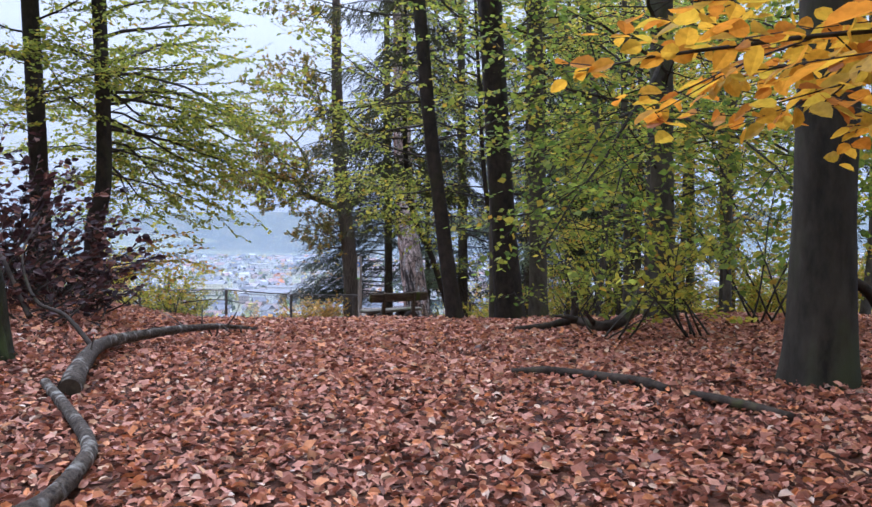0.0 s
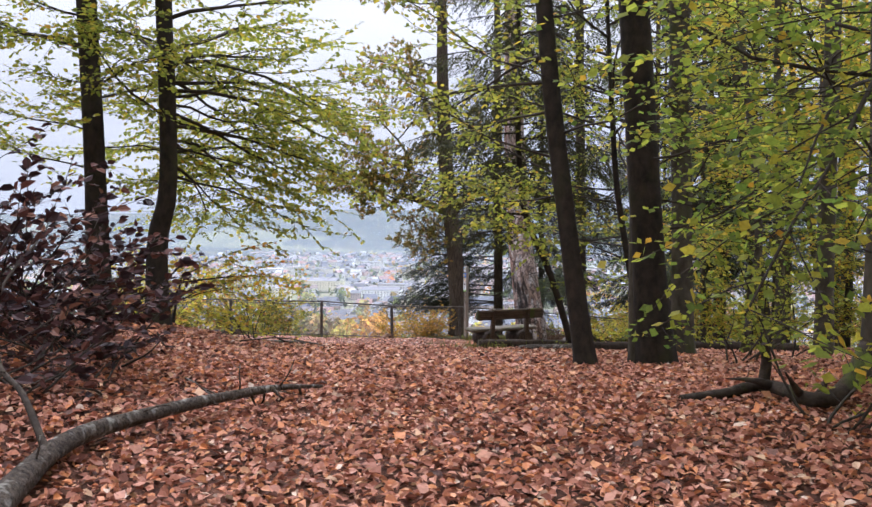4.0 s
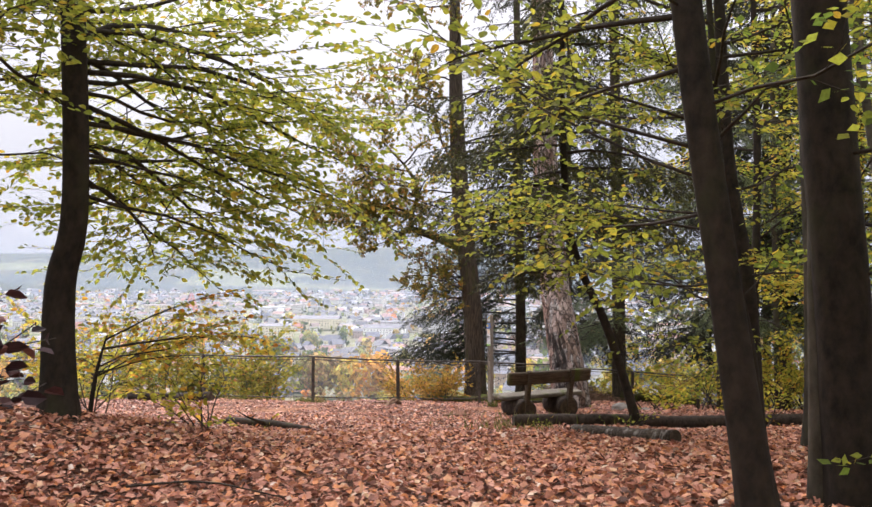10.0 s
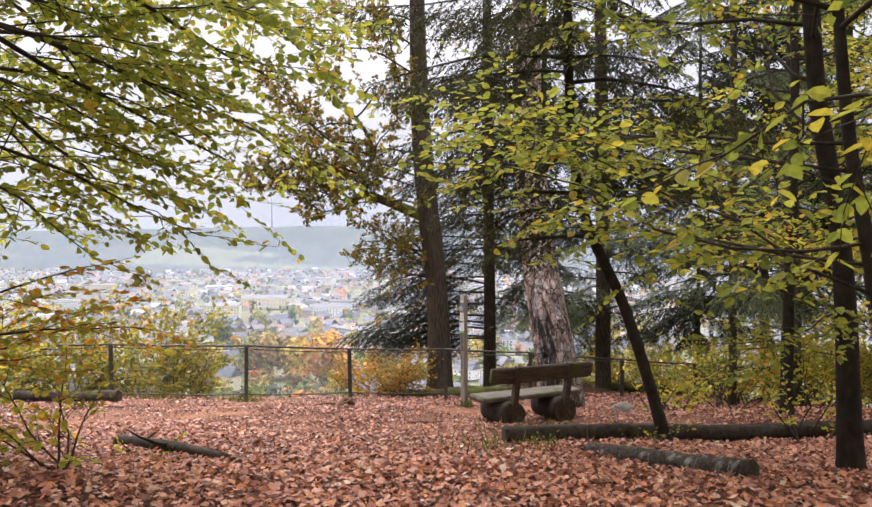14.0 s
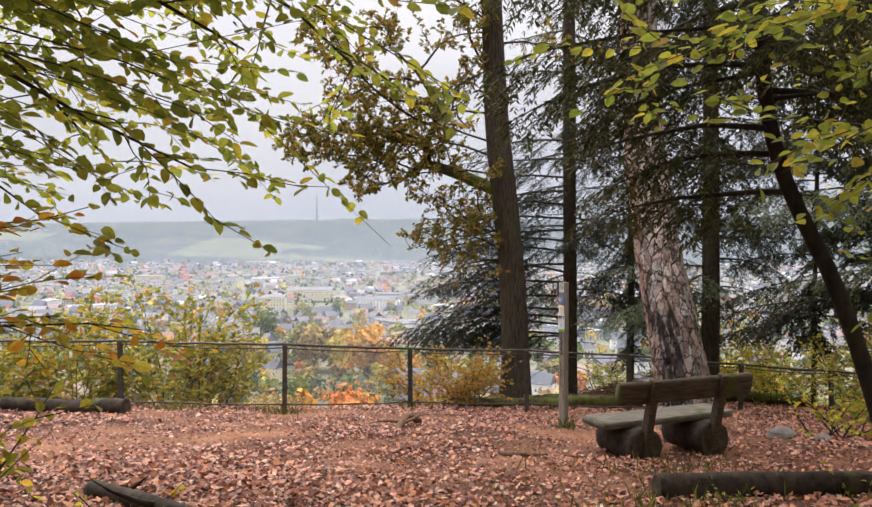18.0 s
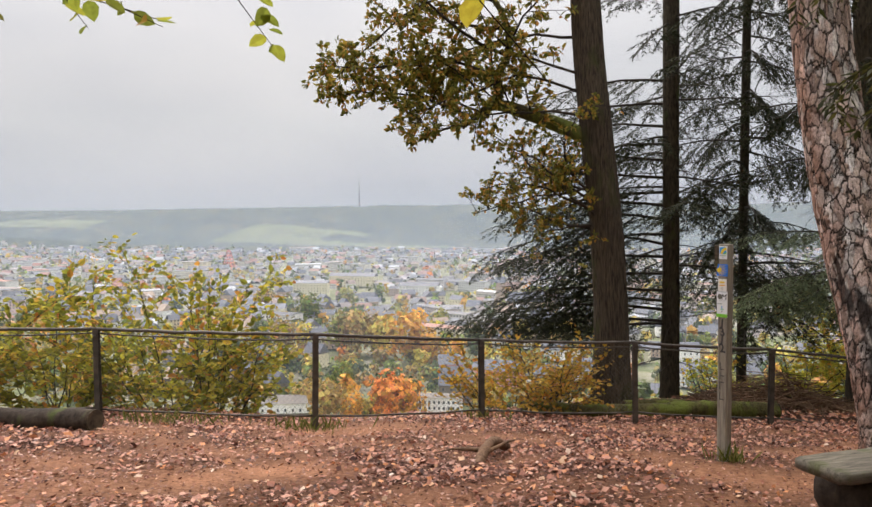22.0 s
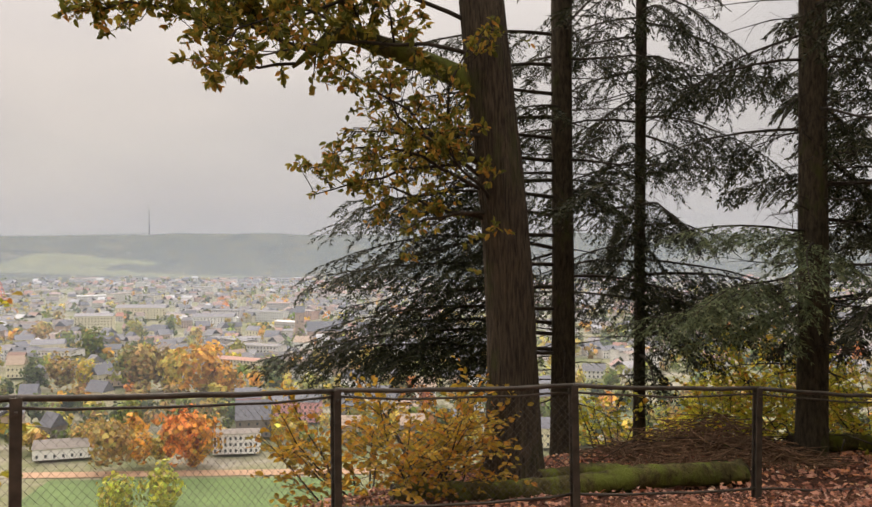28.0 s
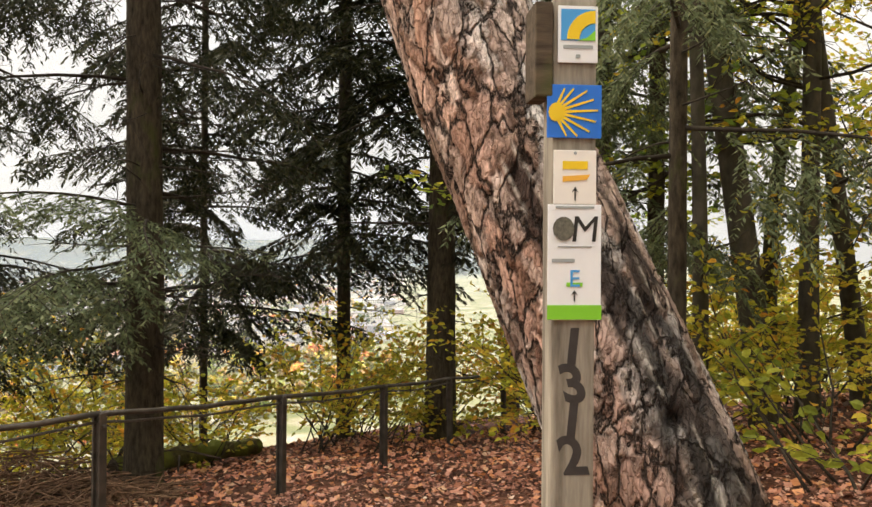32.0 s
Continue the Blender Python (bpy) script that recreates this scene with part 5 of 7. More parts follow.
far_bush = shrub("tall yellow-green bush in the wood", 9.2, 27.6, 10, 2.6, M_YELLOWLEAF, 190, 0.1, 0.7, 0.8)
for x, y in ((10.8, 29.6), (12.3, 28.0), (9.8, 25.0), (14.2, 31.0), (13.2, 25.3), (11.2, 23.2), (16.0, 28.5)):
    copy_thing(far_bush, pose(x, y, gz(x, y), 0, 0, x * 77))
shrub("low yellow bush behind the fence posts", 4.6, 30.9, 8, 1.1, M_YELLOWLEAF, 191, 0.085, 1.0, 0.9)
shrub("low yellow bush behind the fence posts", 6.0, 31.3, 8, 1.3, M_YELLOWLEAF, 192, 0.085, 1.0, 0.9)
shrub("yellow-green bush at the end of the fence", 7.3, 30.4, 8, 1.9, M_YELLOWLEAF, 187, 0.09, 0.8, 0.9)
shrub("yellow-green bush at the end of the fence", 6.4, 32.0, 8, 1.9, M_YELLOWLEAF, 188, 0.09, 0.8, 0.9)
shrub("orange-brown bush at the end of the fence", 8.6, 31.2, 8, 2.2, M_GOLDLEAF, 189, 0.09, 0.8, 0.9)

# oak at the fence
OAK = (-2.36, 29.7)
rng_oak = np.random.default_rng(81)
oak = thing("oak_tree", "leaning oak with furrowed bark and a mossy limb", "tree", (*OAK, gz(*OAK)))
me, OP, OR = trunk_mesh("trunk", [(0, 0, -0.2), (-0.02, 0, 1.2), (-0.1, 0, 2.6), (-0.26, 0.0, 4.2), (-0.42, 0.05, 6), (-0.5, 0.1, 9), (-0.5, 0.1, 13)], (0.3, 0.255, 0.245, 0.235, 0.21, 0.17, 0.1), M_OAKBARK, rng_oak, 120, 80, 0.45, 0.008, furrow=0.016)
part("trunk", me, oak)
limb = Bag()
LP = smooth_line([(-0.22, 0, 3.95), (-0.75, 0.0, 4.2), (-1.3, 0.05, 4.42), (-1.75, 0.05, 4.55), (-2.0, 0.0, 4.4), (-2.25, 0.0, 4.2)], 26)
limb.add(*tube(LP, np.interp(np.arange(26), (0, 17, 25), (0.13, 0.08, 0.016)), 12, 0.03, rng_oak))
LP2 = smooth_line([(-1.7, 0.05, 4.52), (-1.72, 0, 4.95), (-1.55, -0.05, 5.3), (-1.6, 0, 5.8), (-1.9, 0, 6.3)], 20)
limb.add(*tube(LP2, np.linspace(0.075, 0.035, 20), 10, 0.03, rng_oak))
part("limb", npmesh("limb", np.concatenate(limb.v), [(np.concatenate(limb.f), 0)], [M_MOSS]), oak, "thick mossy side limb")
wood, leaves = Bag(), Leaves((*OAK, -1.5))


def oak_branch(rng, p, d, length, r, lift=0.1, dense=1.0, size=0.092):
    """A crooked oak branch, its twigs ending in tufts of leaves."""
    B = wander(rng, p, d, length, 9, 0.2, lift)
    wood.add(*tube(B, taper(r, 0.006, 9), 6))
    count = max(3, int(length * 11 * dense))
    for k in range(count):
        u = 0.22 + 0.78 * (k + rng.random()) / count
        q, t = sample(B, min(u, 0.999))
        side = unit(np.cross(t, rng.normal(0, 1, 3)))
        L2 = rng.uniform(0.25, 0.75) * (1.15 - 0.5 * u)
        T = wander(rng, q, t * 0.5 + side + np.array([0, 0, 0.15]), L2, 4, 0.28, 0.1)
        wood.add(*tube(T, taper(0.006, 0.0025, 4), 4, caps=False))
        leaves.rosette(rng, T[-1], unit(T[-1] - T[-2]), size, int(rng.integers(6, 11)))
        for j in range(3):
            q2, t2 = sample(T, rng.uniform(0.2, 0.9))
            d2 = unit(t2 * 0.4 + rng.normal(0, 0.7, 3))
            e = q2 + d2 * rng.uniform(0.08, 0.2)
            wood.add(*tube([q2, e], (0.003, 0.002), 4, caps=False))
            leaves.rosette(rng, e, d2, size, int(rng.integers(4, 8)))
    leaves.rosette(rng, B[-1], unit(B[-1] - B[-2]), size, 9)


# the limb's own twigs spread out above it
for q, d, L, r in ((LP2[5], (-1, 0.1, 0.25), 2.3, 0.03), (LP2[9], (-1, -0.3, 0.3), 2.6, 0.03), (LP2[13], (-1, 0.3, 0.22), 2.8, 0.028), (LP2[17], (-0.9, -0.1, 0.45), 2.4, 0.026), (LP2[19], (-0.5, 0.2, 0.8), 1.8, 0.03),
                   (LP2[19], (0.4, -0.4, 0.8), 1.5, 0.025), (LP2[10], (0.6, -0.5, 0.5), 1.2, 0.02), (LP[12], (-0.3, -0.7, 0.6), 0.9, 0.016), (LP[17], (-0.5, -0.4, 0.7), 1.0, 0.018), (LP[9], (-0.2, -0.8, 0.45), 0.8, 0.014),
                   (LP[21], (-1, -0.1, 0.3), 2.0, 0.024), (LP[19], (-0.9, 0.4, 0.15), 1.7, 0.022), (LP[24], (-1, -0.2, 0.02), 1.3, 0.018), (LP[14], (-0.4, 0.7, 0.35), 1.1, 0.018)):
    oak_branch(rng_oak, q, d, L * 1.25, r, 0.06, 1.1)
# the low clump beside the trunk, and the crown above
for h, a, L, rise in ((2.6, 3.05, 1.1, 0.15), (2.75, 3.3, 1.5, 0.18), (2.9, 3.05, 1.8, 0.16), (3.0, 3.25, 2.0, 0.14), (3.1, 3.4, 1.7, 0.12), (3.2, 2.9, 1.7, 0.1), (3.3, 3.2, 1.9, 0.08), (3.45, 3.45, 1.5, 0.05), (3.6, 3.1, 1.4, 0.0), (2.8, 3.6, 1.2, 0.15), (4.3, 3.3, 2.4, 0.3), (4.6, 3.0, 2.9, 0.3),
                      (4.9, 3.5, 2.2, 0.4), (5.5, 2.8, 2.8, 0.35), (6.2, 3.6, 3.0, 0.35), (6.8, 0.2, 2.2, 0.3), (7.2, 3.1, 3.2, 0.3), (7.8, 4.2, 2.6, 0.3), (8.4, 2.6, 2.8, 0.3), (9.4, 5.2, 2.4, 0.4), (10.5, 3.3, 2.4, 0.4), (11.5, 1.0, 2.2, 0.5)):
    q, t = sample(OP, float(np.interp(h, OP[:, 2], np.linspace(0, 1, len(OP)))))
    oak_branch(rng_oak, q, (math.cos(a), math.sin(a) - 0.15, rise), L * 1.1, 0.026, 0.12 if h < 4 else 0.05, 0.62 if h < 4 else 0.8, 0.075 if h < 4 else 0.092)
part("branchwork", wood.mesh("branchwork", M_TWIG), oak)
part("crown", leaves.mesh("crown", M_OAKLEAF, 0.6, 0.22, 0.15), oak)

# firs
conifer("tall dark fir with long drooping boughs beside the oak", (-1.32, 32.5, gz(-1.32, 32.5)), up(0, 0, (0, 0, 3), (-0.03, 0, 7), (-0.05, 0, 14)), (0.17, 0.15, 0.14, 0.08),
        [(1.55, 3.15, 3.7), (1.75, 3.3, 4.1), (1.9, 3.05, 3.9), (2.1, 3.4, 3.4), (2.4, 3.15, 3.0), (2.7, 3.3, 3.5), (2.9, 3.0, 3.5), (3.1, 3.45, 3.2), (3.35, 3.15, 3.3), (3.6, 3.3, 3.0), (3.85, 3.05, 3.0), (4.1, 3.4, 2.8), (4.4, 3.2, 2.8), (4.7, 3.0, 2.6), (5.0, 3.35, 2.6), (5.4, 3.1, 2.6), (5.8, 3.3, 2.6), (1.5, 3.6, 2.4)], 91,
        from_z=2.4, count=34, length=2.4, dead=50, twigs=9.0, sag=-0.35, hang=-0.3)
conifer("slim dark fir behind the fence", (0.1, 33.8, gz(0.1, 33.8)), up(0, 0, (0, 0, 3), (0.02, 0, 7), (0.05, 0, 12)), (0.1, 0.085, 0.08, 0.05), [(1.6, 4.6, 1.8), (2.2, 4.9, 2.0), (2.6, 4.3, 1.8), (1.9, 0.3, 2.2), (2.4, 5.8, 2.4), (2.8, 0.2, 2.6)], 92,
        from_z=2.2, count=60, length=2.6, dead=50, sag=-0.6, twigs=10.0)
conifer("straight fir trunk with dead lower boughs", (1.43, 31.06, gz(1.43, 31.06)), up(0, 0, (0, 0, 3), (-0.04, 0, 7), (-0.1, 0, 14)), (0.19, 0.165, 0.155, 0.09), [(2.9, 0.4, 2.2), (3.3, 0.0, 2.4)], 93,
        from_z=3.5, count=40, length=2.6, dead=70, sag=-0.6, twigs=10.0, pale=[(2.2, 3.75, 2.5), (2.6, 4.3, 2.0), (2.0, 3.3, 2.6), (2.35, 5.4, 1.3), (2.75, 3.5, 2.2), (1.85, 3.55, 1.9)])
conifer("dense dark fir behind the fence", (4.4, 34.6, gz(4.4, 34.6)), up(0, 0, (0, 0, 3), (0.02, 0, 7), (0.05, 0, 13)), (0.06, 0.055, 0.05, 0.03), [(2.3, 4.4, 2.4), (2.5, 3.5, 2.6), (2.6, 5.4, 2.5), (2.8, 4.0, 2.7), (2.9, 3.1, 2.6), (3.1, 5.0, 2.6), (3.2, 0.0, 2.6), (3.4, 4.6, 2.6)], 94, from_z=3.0, count=46, length=2.9, dead=14, sub=False, twigs=13.0, size=0.12)
conifer("dark fir at the edge of the slope", (5.71, 30.99, gz(5.71, 30.99)), up(0, 0, (0.03, 0, 3), (0.05, 0, 7), (0.05, 0, 13)), (0.21, 0.185, 0.16, 0.08), [], 95, from_z=2.7, count=58, length=2.9, dead=14, sub=False, twigs=10.0, size=0.135)
conifer("curved dark hemlock leaning over the logs", (1.1, 20.35, gz(1.1, 20.35)), up(0, 0, (-0.2, 0.02, 0.6), (-0.52, 0.05, 1.6), (-0.95, 0.1, 2.6), (-1.1, 0.15, 3.6), (-1.15, 0.2, 5.5), (-1.1, 0.2, 9)), (0.085, 0.07, 0.065, 0.06, 0.055, 0.05, 0.03),
        [(2.4, 3.1, 1.7), (2.7, 2.6, 2.0), (2.9, 3.6, 1.8), (3.2, 0.3, 2.0), (3.4, 3.0, 2.2), (3.6, 4.4, 1.8), (3.9, 2.2, 2.2), (4.2, 0.0, 2.4), (4.5, 3.4, 2.4)], 97, bark=M_DARKBARK, needle=M_HEMLOCK, from_z=3.0, count=34, length=2.6, dead=8)
for k, (x, y) in enumerate(((3.3, 26.4),)):
    conifer("thin fir with drooping grey-green boughs beside the path", (x, y, gz(x, y)), up(0, 0, (0, 0, 4), (0, 0, 8), (0, 0, 12)), (0.08 + 0.02 * k, 0.065 + 0.02 * k, 0.06, 0.03), [], 120 + k, from_z=1.9, count=26, length=2.6, dead=12, twigs=11.0, needle=M_NEEDLE_PALE)
conifer("dense dark fir behind the end of the fence", (5.7, 32.9, gz(5.7, 32.9)), up(0, 0, (0, 0, 3), (0.02, 0, 7), (0.05, 0, 12)), (0.11, 0.1, 0.09, 0.05), [], 194, from_z=2.6, count=58, length=2.5, size=0.135, dead=30, sub=False, twigs=11.5)
conifer("grey-green fir in the wood behind the pine", (6.8, 28.4, gz(6.8, 28.4)), up(0, 0, (0, 0, 3), (0.02, 0, 7), (0.05, 0, 12)), (0.12, 0.1, 0.09, 0.05), [], 195, needle=M_NEEDLE_PALE, from_z=2.6, count=42, length=2.8, size=0.13, dead=20, sub=False, twigs=10.0)
for k, (x, y) in enumerate(((12.0, 26.5), (10.0, 33.0))):
    conifer("fir in the wood", (x, y, gz(x, y)), up(0, 0, (0, 0, 4), (0, 0, 8), (0, 0, 14)), (0.16, 0.14, 0.12, 0.06), [], 100 + k, from_z=3.2, count=24, length=2.6, size=0.1, gap=0.05, sub=False, twigs=12, group="firs of the wood")


# big pine with plated bark
def pine_trunk(seed):
    rng = np.random.default_rng(seed)
    sides, n = 168, 380
    P = smooth_line([(0, 0, -0.3), (-0.01, 0.04, 0.3), (-0.13, 0.4, 1.2), (-0.28, 0.82, 2.2), (-0.4, 1.2, 3.4), (-0.5, 1.45, 5), (-0.55, 1.6, 8), (-0.6, 1.6, 14)], 2000)
    along = np.concatenate([[0], np.cumsum(np.linalg.norm(np.diff(P, axis=0), axis=1))])
    want = np.concatenate([np.linspace(0, 4.2, 290), np.linspace(4.25, along[-1], 90)])
    P = np.stack([np.interp(want, along, P[:, c]) for c in range(3)], axis=1)
    hgt = np.concatenate([[0], np.cumsum(np.linalg.norm(np.diff(P, axis=0), axis=1))])
    R = np.interp(hgt, (0, 0.3, 0.8, 1.6, 2.6, 4, 8, 14), (0.4, 0.385, 0.355, 0.33, 0.305, 0.28, 0.24, 0.18))
    a = np.linspace(0, 2 * np.pi, sides, endpoint=False)
    # plates: nearest and second nearest seeds on the unrolled bark
    seeds = []
    zc = -0.1
    while zc < 14.6:
        m = 18
        off = rng.random()
        for k in range(m):
            seeds.append(((k + off + rng.normal(0, 0.3)) / m * 2 * np.pi, zc + rng.normal(0, 0.06)))
        zc += 0.19
    S = np.array(seeds)
    H, A = np.meshgrid(hgt, a, indexing="ij")
    H0, A0 = H, A
    H = H + 0.03 * np.sin(A * 9 + H * 11) + 0.02 * np.sin(A * 23 - H * 17)
    A = A + 0.05 * np.sin(H * 21 + A * 4) + 0.03 * np.sin(H * 47 - A * 9)
    d1 = np.full(H.shape, 9.0)
    d2 = np.full(H.shape, 9.0)
    ident = np.zeros(H.shape)
    for k, (sa, sz) in enumerate(S):
        rows = np.where(np.abs(hgt - sz) < 0.4)[0]
        if not len(rows):
            continue
        r0, r1 = rows[0], rows[-1] + 1
        da = np.abs((A[r0:r1] - sa + np.pi) % (2 * np.pi) - np.pi) * 0.4
        d = np.sqrt((da * 1.5) ** 2 + ((H[r0:r1] - sz) * 0.55) ** 2)
        near = d < d1[r0:r1]
        d2[r0:r1] = np.where(near, d1[r0:r1], np.minimum(d2[r0:r1], d))
        ident[r0:r1] = np.where(near, k, ident[r0:r1])
        d1[r0:r1] = np.where(near, d, d1[r0:r1])
    H, A = H0, A0
    gap = sstep(0.05, 0.52, (d2 - d1) / 0.03)
    rnd = rng.random(len(S))[ident.astype(int)]
    relief = gap * 0.009 + rnd * 0.014 * gap + rng.normal(0, 0.0018, H.shape)
    # an old fire scar on the side towards the bench
    around = np.abs((A - 4.3 + np.pi) % (2 * np.pi) - np.pi)
    lick = 0.5 + 0.5 * wobble(A * 3.1, H * 1.3, 2.0, 0.9)
    scar = sstep(0.62, 0.2, around + 0.4 * (lick - 0.5)) * sstep(2.0, 1.35, H + 0.5 * (lick - 0.5)) * (0.35 + 0.65 * sstep(0.25, 0.6, 0.5 + 0.5 * wobble(A * 6, H * 4, 1.6, 2.7)))
    tongue = sstep(0.3, 0.08, np.abs((A - 3.68 + np.pi) % (2 * np.pi) - np.pi)) * sstep(0.4, 0.12, np.abs(H - 1.9)) * sstep(0.3, 0.6, lick + 0.15)
    scar = np.clip(1.9 * np.maximum(scar, tongue), 0, 1)
    hollow = np.exp(-(((A - 4.11) * 0.36 / 0.045) ** 2 + ((H - 1.1) / 0.03) ** 2))
    relief = relief - 0.012 * scar * lick - 0.05 * hollow
    foot = np.exp(-H / 0.35) * (0.14 + 0.1 * np.cos(5 * A + 0.8))
    rr = R[:, None] * (1 + foot + 0.04 * np.sin(2 * A + 0.5 * H)) + relief - 0.02
    T = unit(np.gradient(P, axis=0))
    U = unit(np.array([1.0, 0, 0]) - T * T[:, :1])
    W = np.cross(T, U)
    V = (P[:, None, :] + rr[:, :, None] * (np.cos(a)[None, :, None] * U[:, None, :] + np.sin(a)[None, :, None] * W[:, None, :])).reshape(-1, 3)
    i = np.arange(n - 1)[:, None] * sides
    j = np.arange(sides)[None, :]
    k = (j + 1) % sides
    F = np.stack([i + j, i + k, i + sides + k, i + sides + j], axis=-1).reshape(-1, 4)
    pink, grey, brown = np.array((0.46, 0.345, 0.29)), np.array((0.46, 0.405, 0.365)), np.array((0.33, 0.23, 0.18))
    c = np.where(rnd[..., None] < 0.45, pink, np.where(rnd[..., None] < 0.75, grey, brown)) * (0.82 + 0.36 * rng.random(len(S))[ident.astype(int)][..., None])
    crack = np.array((0.022, 0.015, 0.012))
    reddish = sstep(0.9, 0.2, np.abs((A - 3.2 + np.pi) % (2 * np.pi) - np.pi))[..., None]
    c = c * (1 - reddish) + c * np.array((1.1, 0.9, 0.82)) * reddish
    resin = (sstep(0.72, 0.9, 0.5 + 0.5 * wobble(A * 8, H * 2.2, 1.9, 4.0)) * sstep(0.1, 0.5, scar))[..., None]
    c = c * (1 - 0.86 * scar[..., None]) + resin * np.array((0.3, 0.27, 0.23))
    c = c * (1 - np.clip(hollow, 0, 1))[..., None]
    c = c * (0.8 + 0.2 * sstep(0.9, 2.4, H + 0.6 * (lick - 0.5)))[..., None]
    col = crack + (c - crack) * (0.45 + 0.55 * gap)[..., None]
    col = np.concatenate([col, np.ones((*col.shape[:2], 1))], axis=-1)
    return npmesh("trunk", V, [(F, 0)], [M_PINEBARK], True, col.reshape(-1, 4)), P


def pine_bark_mat():
    m, n, l, p, out = mat_base("plated_pine_bark")
    at = n.new("ShaderNodeAttribute")
    at.attribute_name = "tint"
    v = coords(n, l, (1, 1, 0.42))
    warp = noise_node(n, l, v, 8, 5, 0.65)
    add = n.new("ShaderNodeMixRGB")
    add.blend_type, add.inputs["Fac"].default_value = "ADD", 0.14
    l.new(v, add.inputs["Color1"])
    l.new(warp.outputs["Color"], add.inputs["Color2"])

    def cracks(scale, lo, hi):
        vo = n.new("ShaderNodeTexVoronoi")
        vo.feature = "DISTANCE_TO_EDGE"
        vo.inputs["Scale"].default_value = scale
        l.new(add.outputs["Color"], vo.inputs["Vector"])
        mr = n.new("ShaderNodeMapRange")
        mr.inputs["From Min"].default_value, mr.inputs["From Max"].default_value = lo, hi
        l.new(vo.outputs["Distance"], mr.inputs["Value"])
        return mr.outputs["Result"]

    big, small = cracks(9.5, 0.004, 0.075), cracks(38, 0.0, 0.16)
    fine = noise_node(n, l, v, 60, 8, 0.75)
    fr = ramp(n, [(0.3, (0.68, 0.68, 0.69)), (0.7, (1.62, 1.68, 1.74))])
    l.new(fine.outputs["Fac"], fr.inputs["Fac"])
    c1 = n.new("ShaderNodeMixRGB")
    c1.blend_type, c1.inputs["Fac"].default_value = "MULTIPLY", 1.0
    l.new(at.outputs["Color"], c1.inputs["Color1"])
    l.new(fr.outputs["Color"], c1.inputs["Color2"])
    sm = ramp(n, [(0.0, (0.4, 0.36, 0.34)), (0.6, (1, 1, 1))])
    l.new(small, sm.inputs["Fac"])
    c2 = n.new("ShaderNodeMixRGB")
    c2.blend_type, c2.inputs["Fac"].default_value = "MULTIPLY", 0.5
    l.new(c1.outputs["Color"], c2.inputs["Color1"])
    l.new(sm.outputs["Color"], c2.inputs["Color2"])
    c3 = n.new("ShaderNodeMixRGB")
    c3.inputs["Color1"].default_value = (0.02, 0.014, 0.011, 1)
    l.new(big, c3.inputs["Fac"])
    l.new(c2.outputs["Color"], c3.inputs["Color2"])
    cell = n.new("ShaderNodeTexVoronoi")
    cell.inputs["Scale"].default_value = 9.5
    l.new(add.outputs["Color"], cell.inputs["Vector"])
    sep = n.new("ShaderNodeSeparateColor")
    l.new(cell.outputs["Color"], sep.inputs["Color"])
    shade = ramp(n, [(0.0, (0.66, 0.6, 0.56)), (0.5, (1.0, 0.98, 0.97)), (1.0, (1.25, 1.27, 1.27))])
    l.new(sep.outputs["Red"], shade.inputs["Fac"])
    c5 = n.new("ShaderNodeMixRGB")
    c5.blend_type, c5.inputs["Fac"].default_value = "MULTIPLY", 1.0
    l.new(c3.outputs["Color"], c5.inputs["Color1"])
    l.new(shade.outputs["Color"], c5.inputs["Color2"])
    flake = noise_node(n, l, coords(n, l, (1, 1, 0.5)), 9, 6, 0.7)
    pr = ramp(n, [(0.54, (0, 0, 0)), (0.64, (0.5, 0.5, 0.5))])
    l.new(flake.outputs["Fac"], pr.inputs["Fac"])
    c4 = n.new("ShaderNodeMixRGB")
    c4.inputs["Color2"].default_value = (0.07, 0.05, 0.04, 1)
    l.new(pr.outputs["Color"], c4.inputs["Fac"])
    l.new(c5.outputs["Color"], c4.inputs["Color1"])
    l.new(c4.outputs["Color"], p.inputs["Base Color"])
    p.inputs["Roughness"].default_value = 0.9
    p.inputs["Specular IOR Level"].default_value = 0.2
    hsum = n.new("ShaderNodeMath")
    hsum.operation = "MULTIPLY_ADD"
    hsum.inputs[1].default_value = 0.25
    l.new(small, hsum.inputs[0])
    l.new(big, hsum.inputs[2])
    bump(n, l, hsum.outputs["Value"], 1.0, 0.025, p)
    return m


M_PINEBARK = pine_bark_mat()
PINE = (0.08, 24.75)
pine = thing("pine_tree", "massive leaning pine with pinkish grey plated bark", "tree", (*PINE, gz(*PINE)))
pm, PP = pine_trunk(3)
part("trunk", pm, pine)
rngp = np.random.default_rng(7)
wood, needles = Bag(), Leaves()
for k in range(12):
    h = 6.5 + 7.5 * k / 12
    q, t = sample(PP, float(np.interp(h, PP[:, 2], np.linspace(0, 1, len(PP)))))
    a = k * 2.4
    fir_bough(rngp, wood, needles, q, (math.cos(a), math.sin(a), 0.1), rngp.uniform(1.8, 3.2), 0.03, 0.085, 0.04, -0.3)
part("branchwork", wood.mesh("branchwork", M_TWIG), pine)
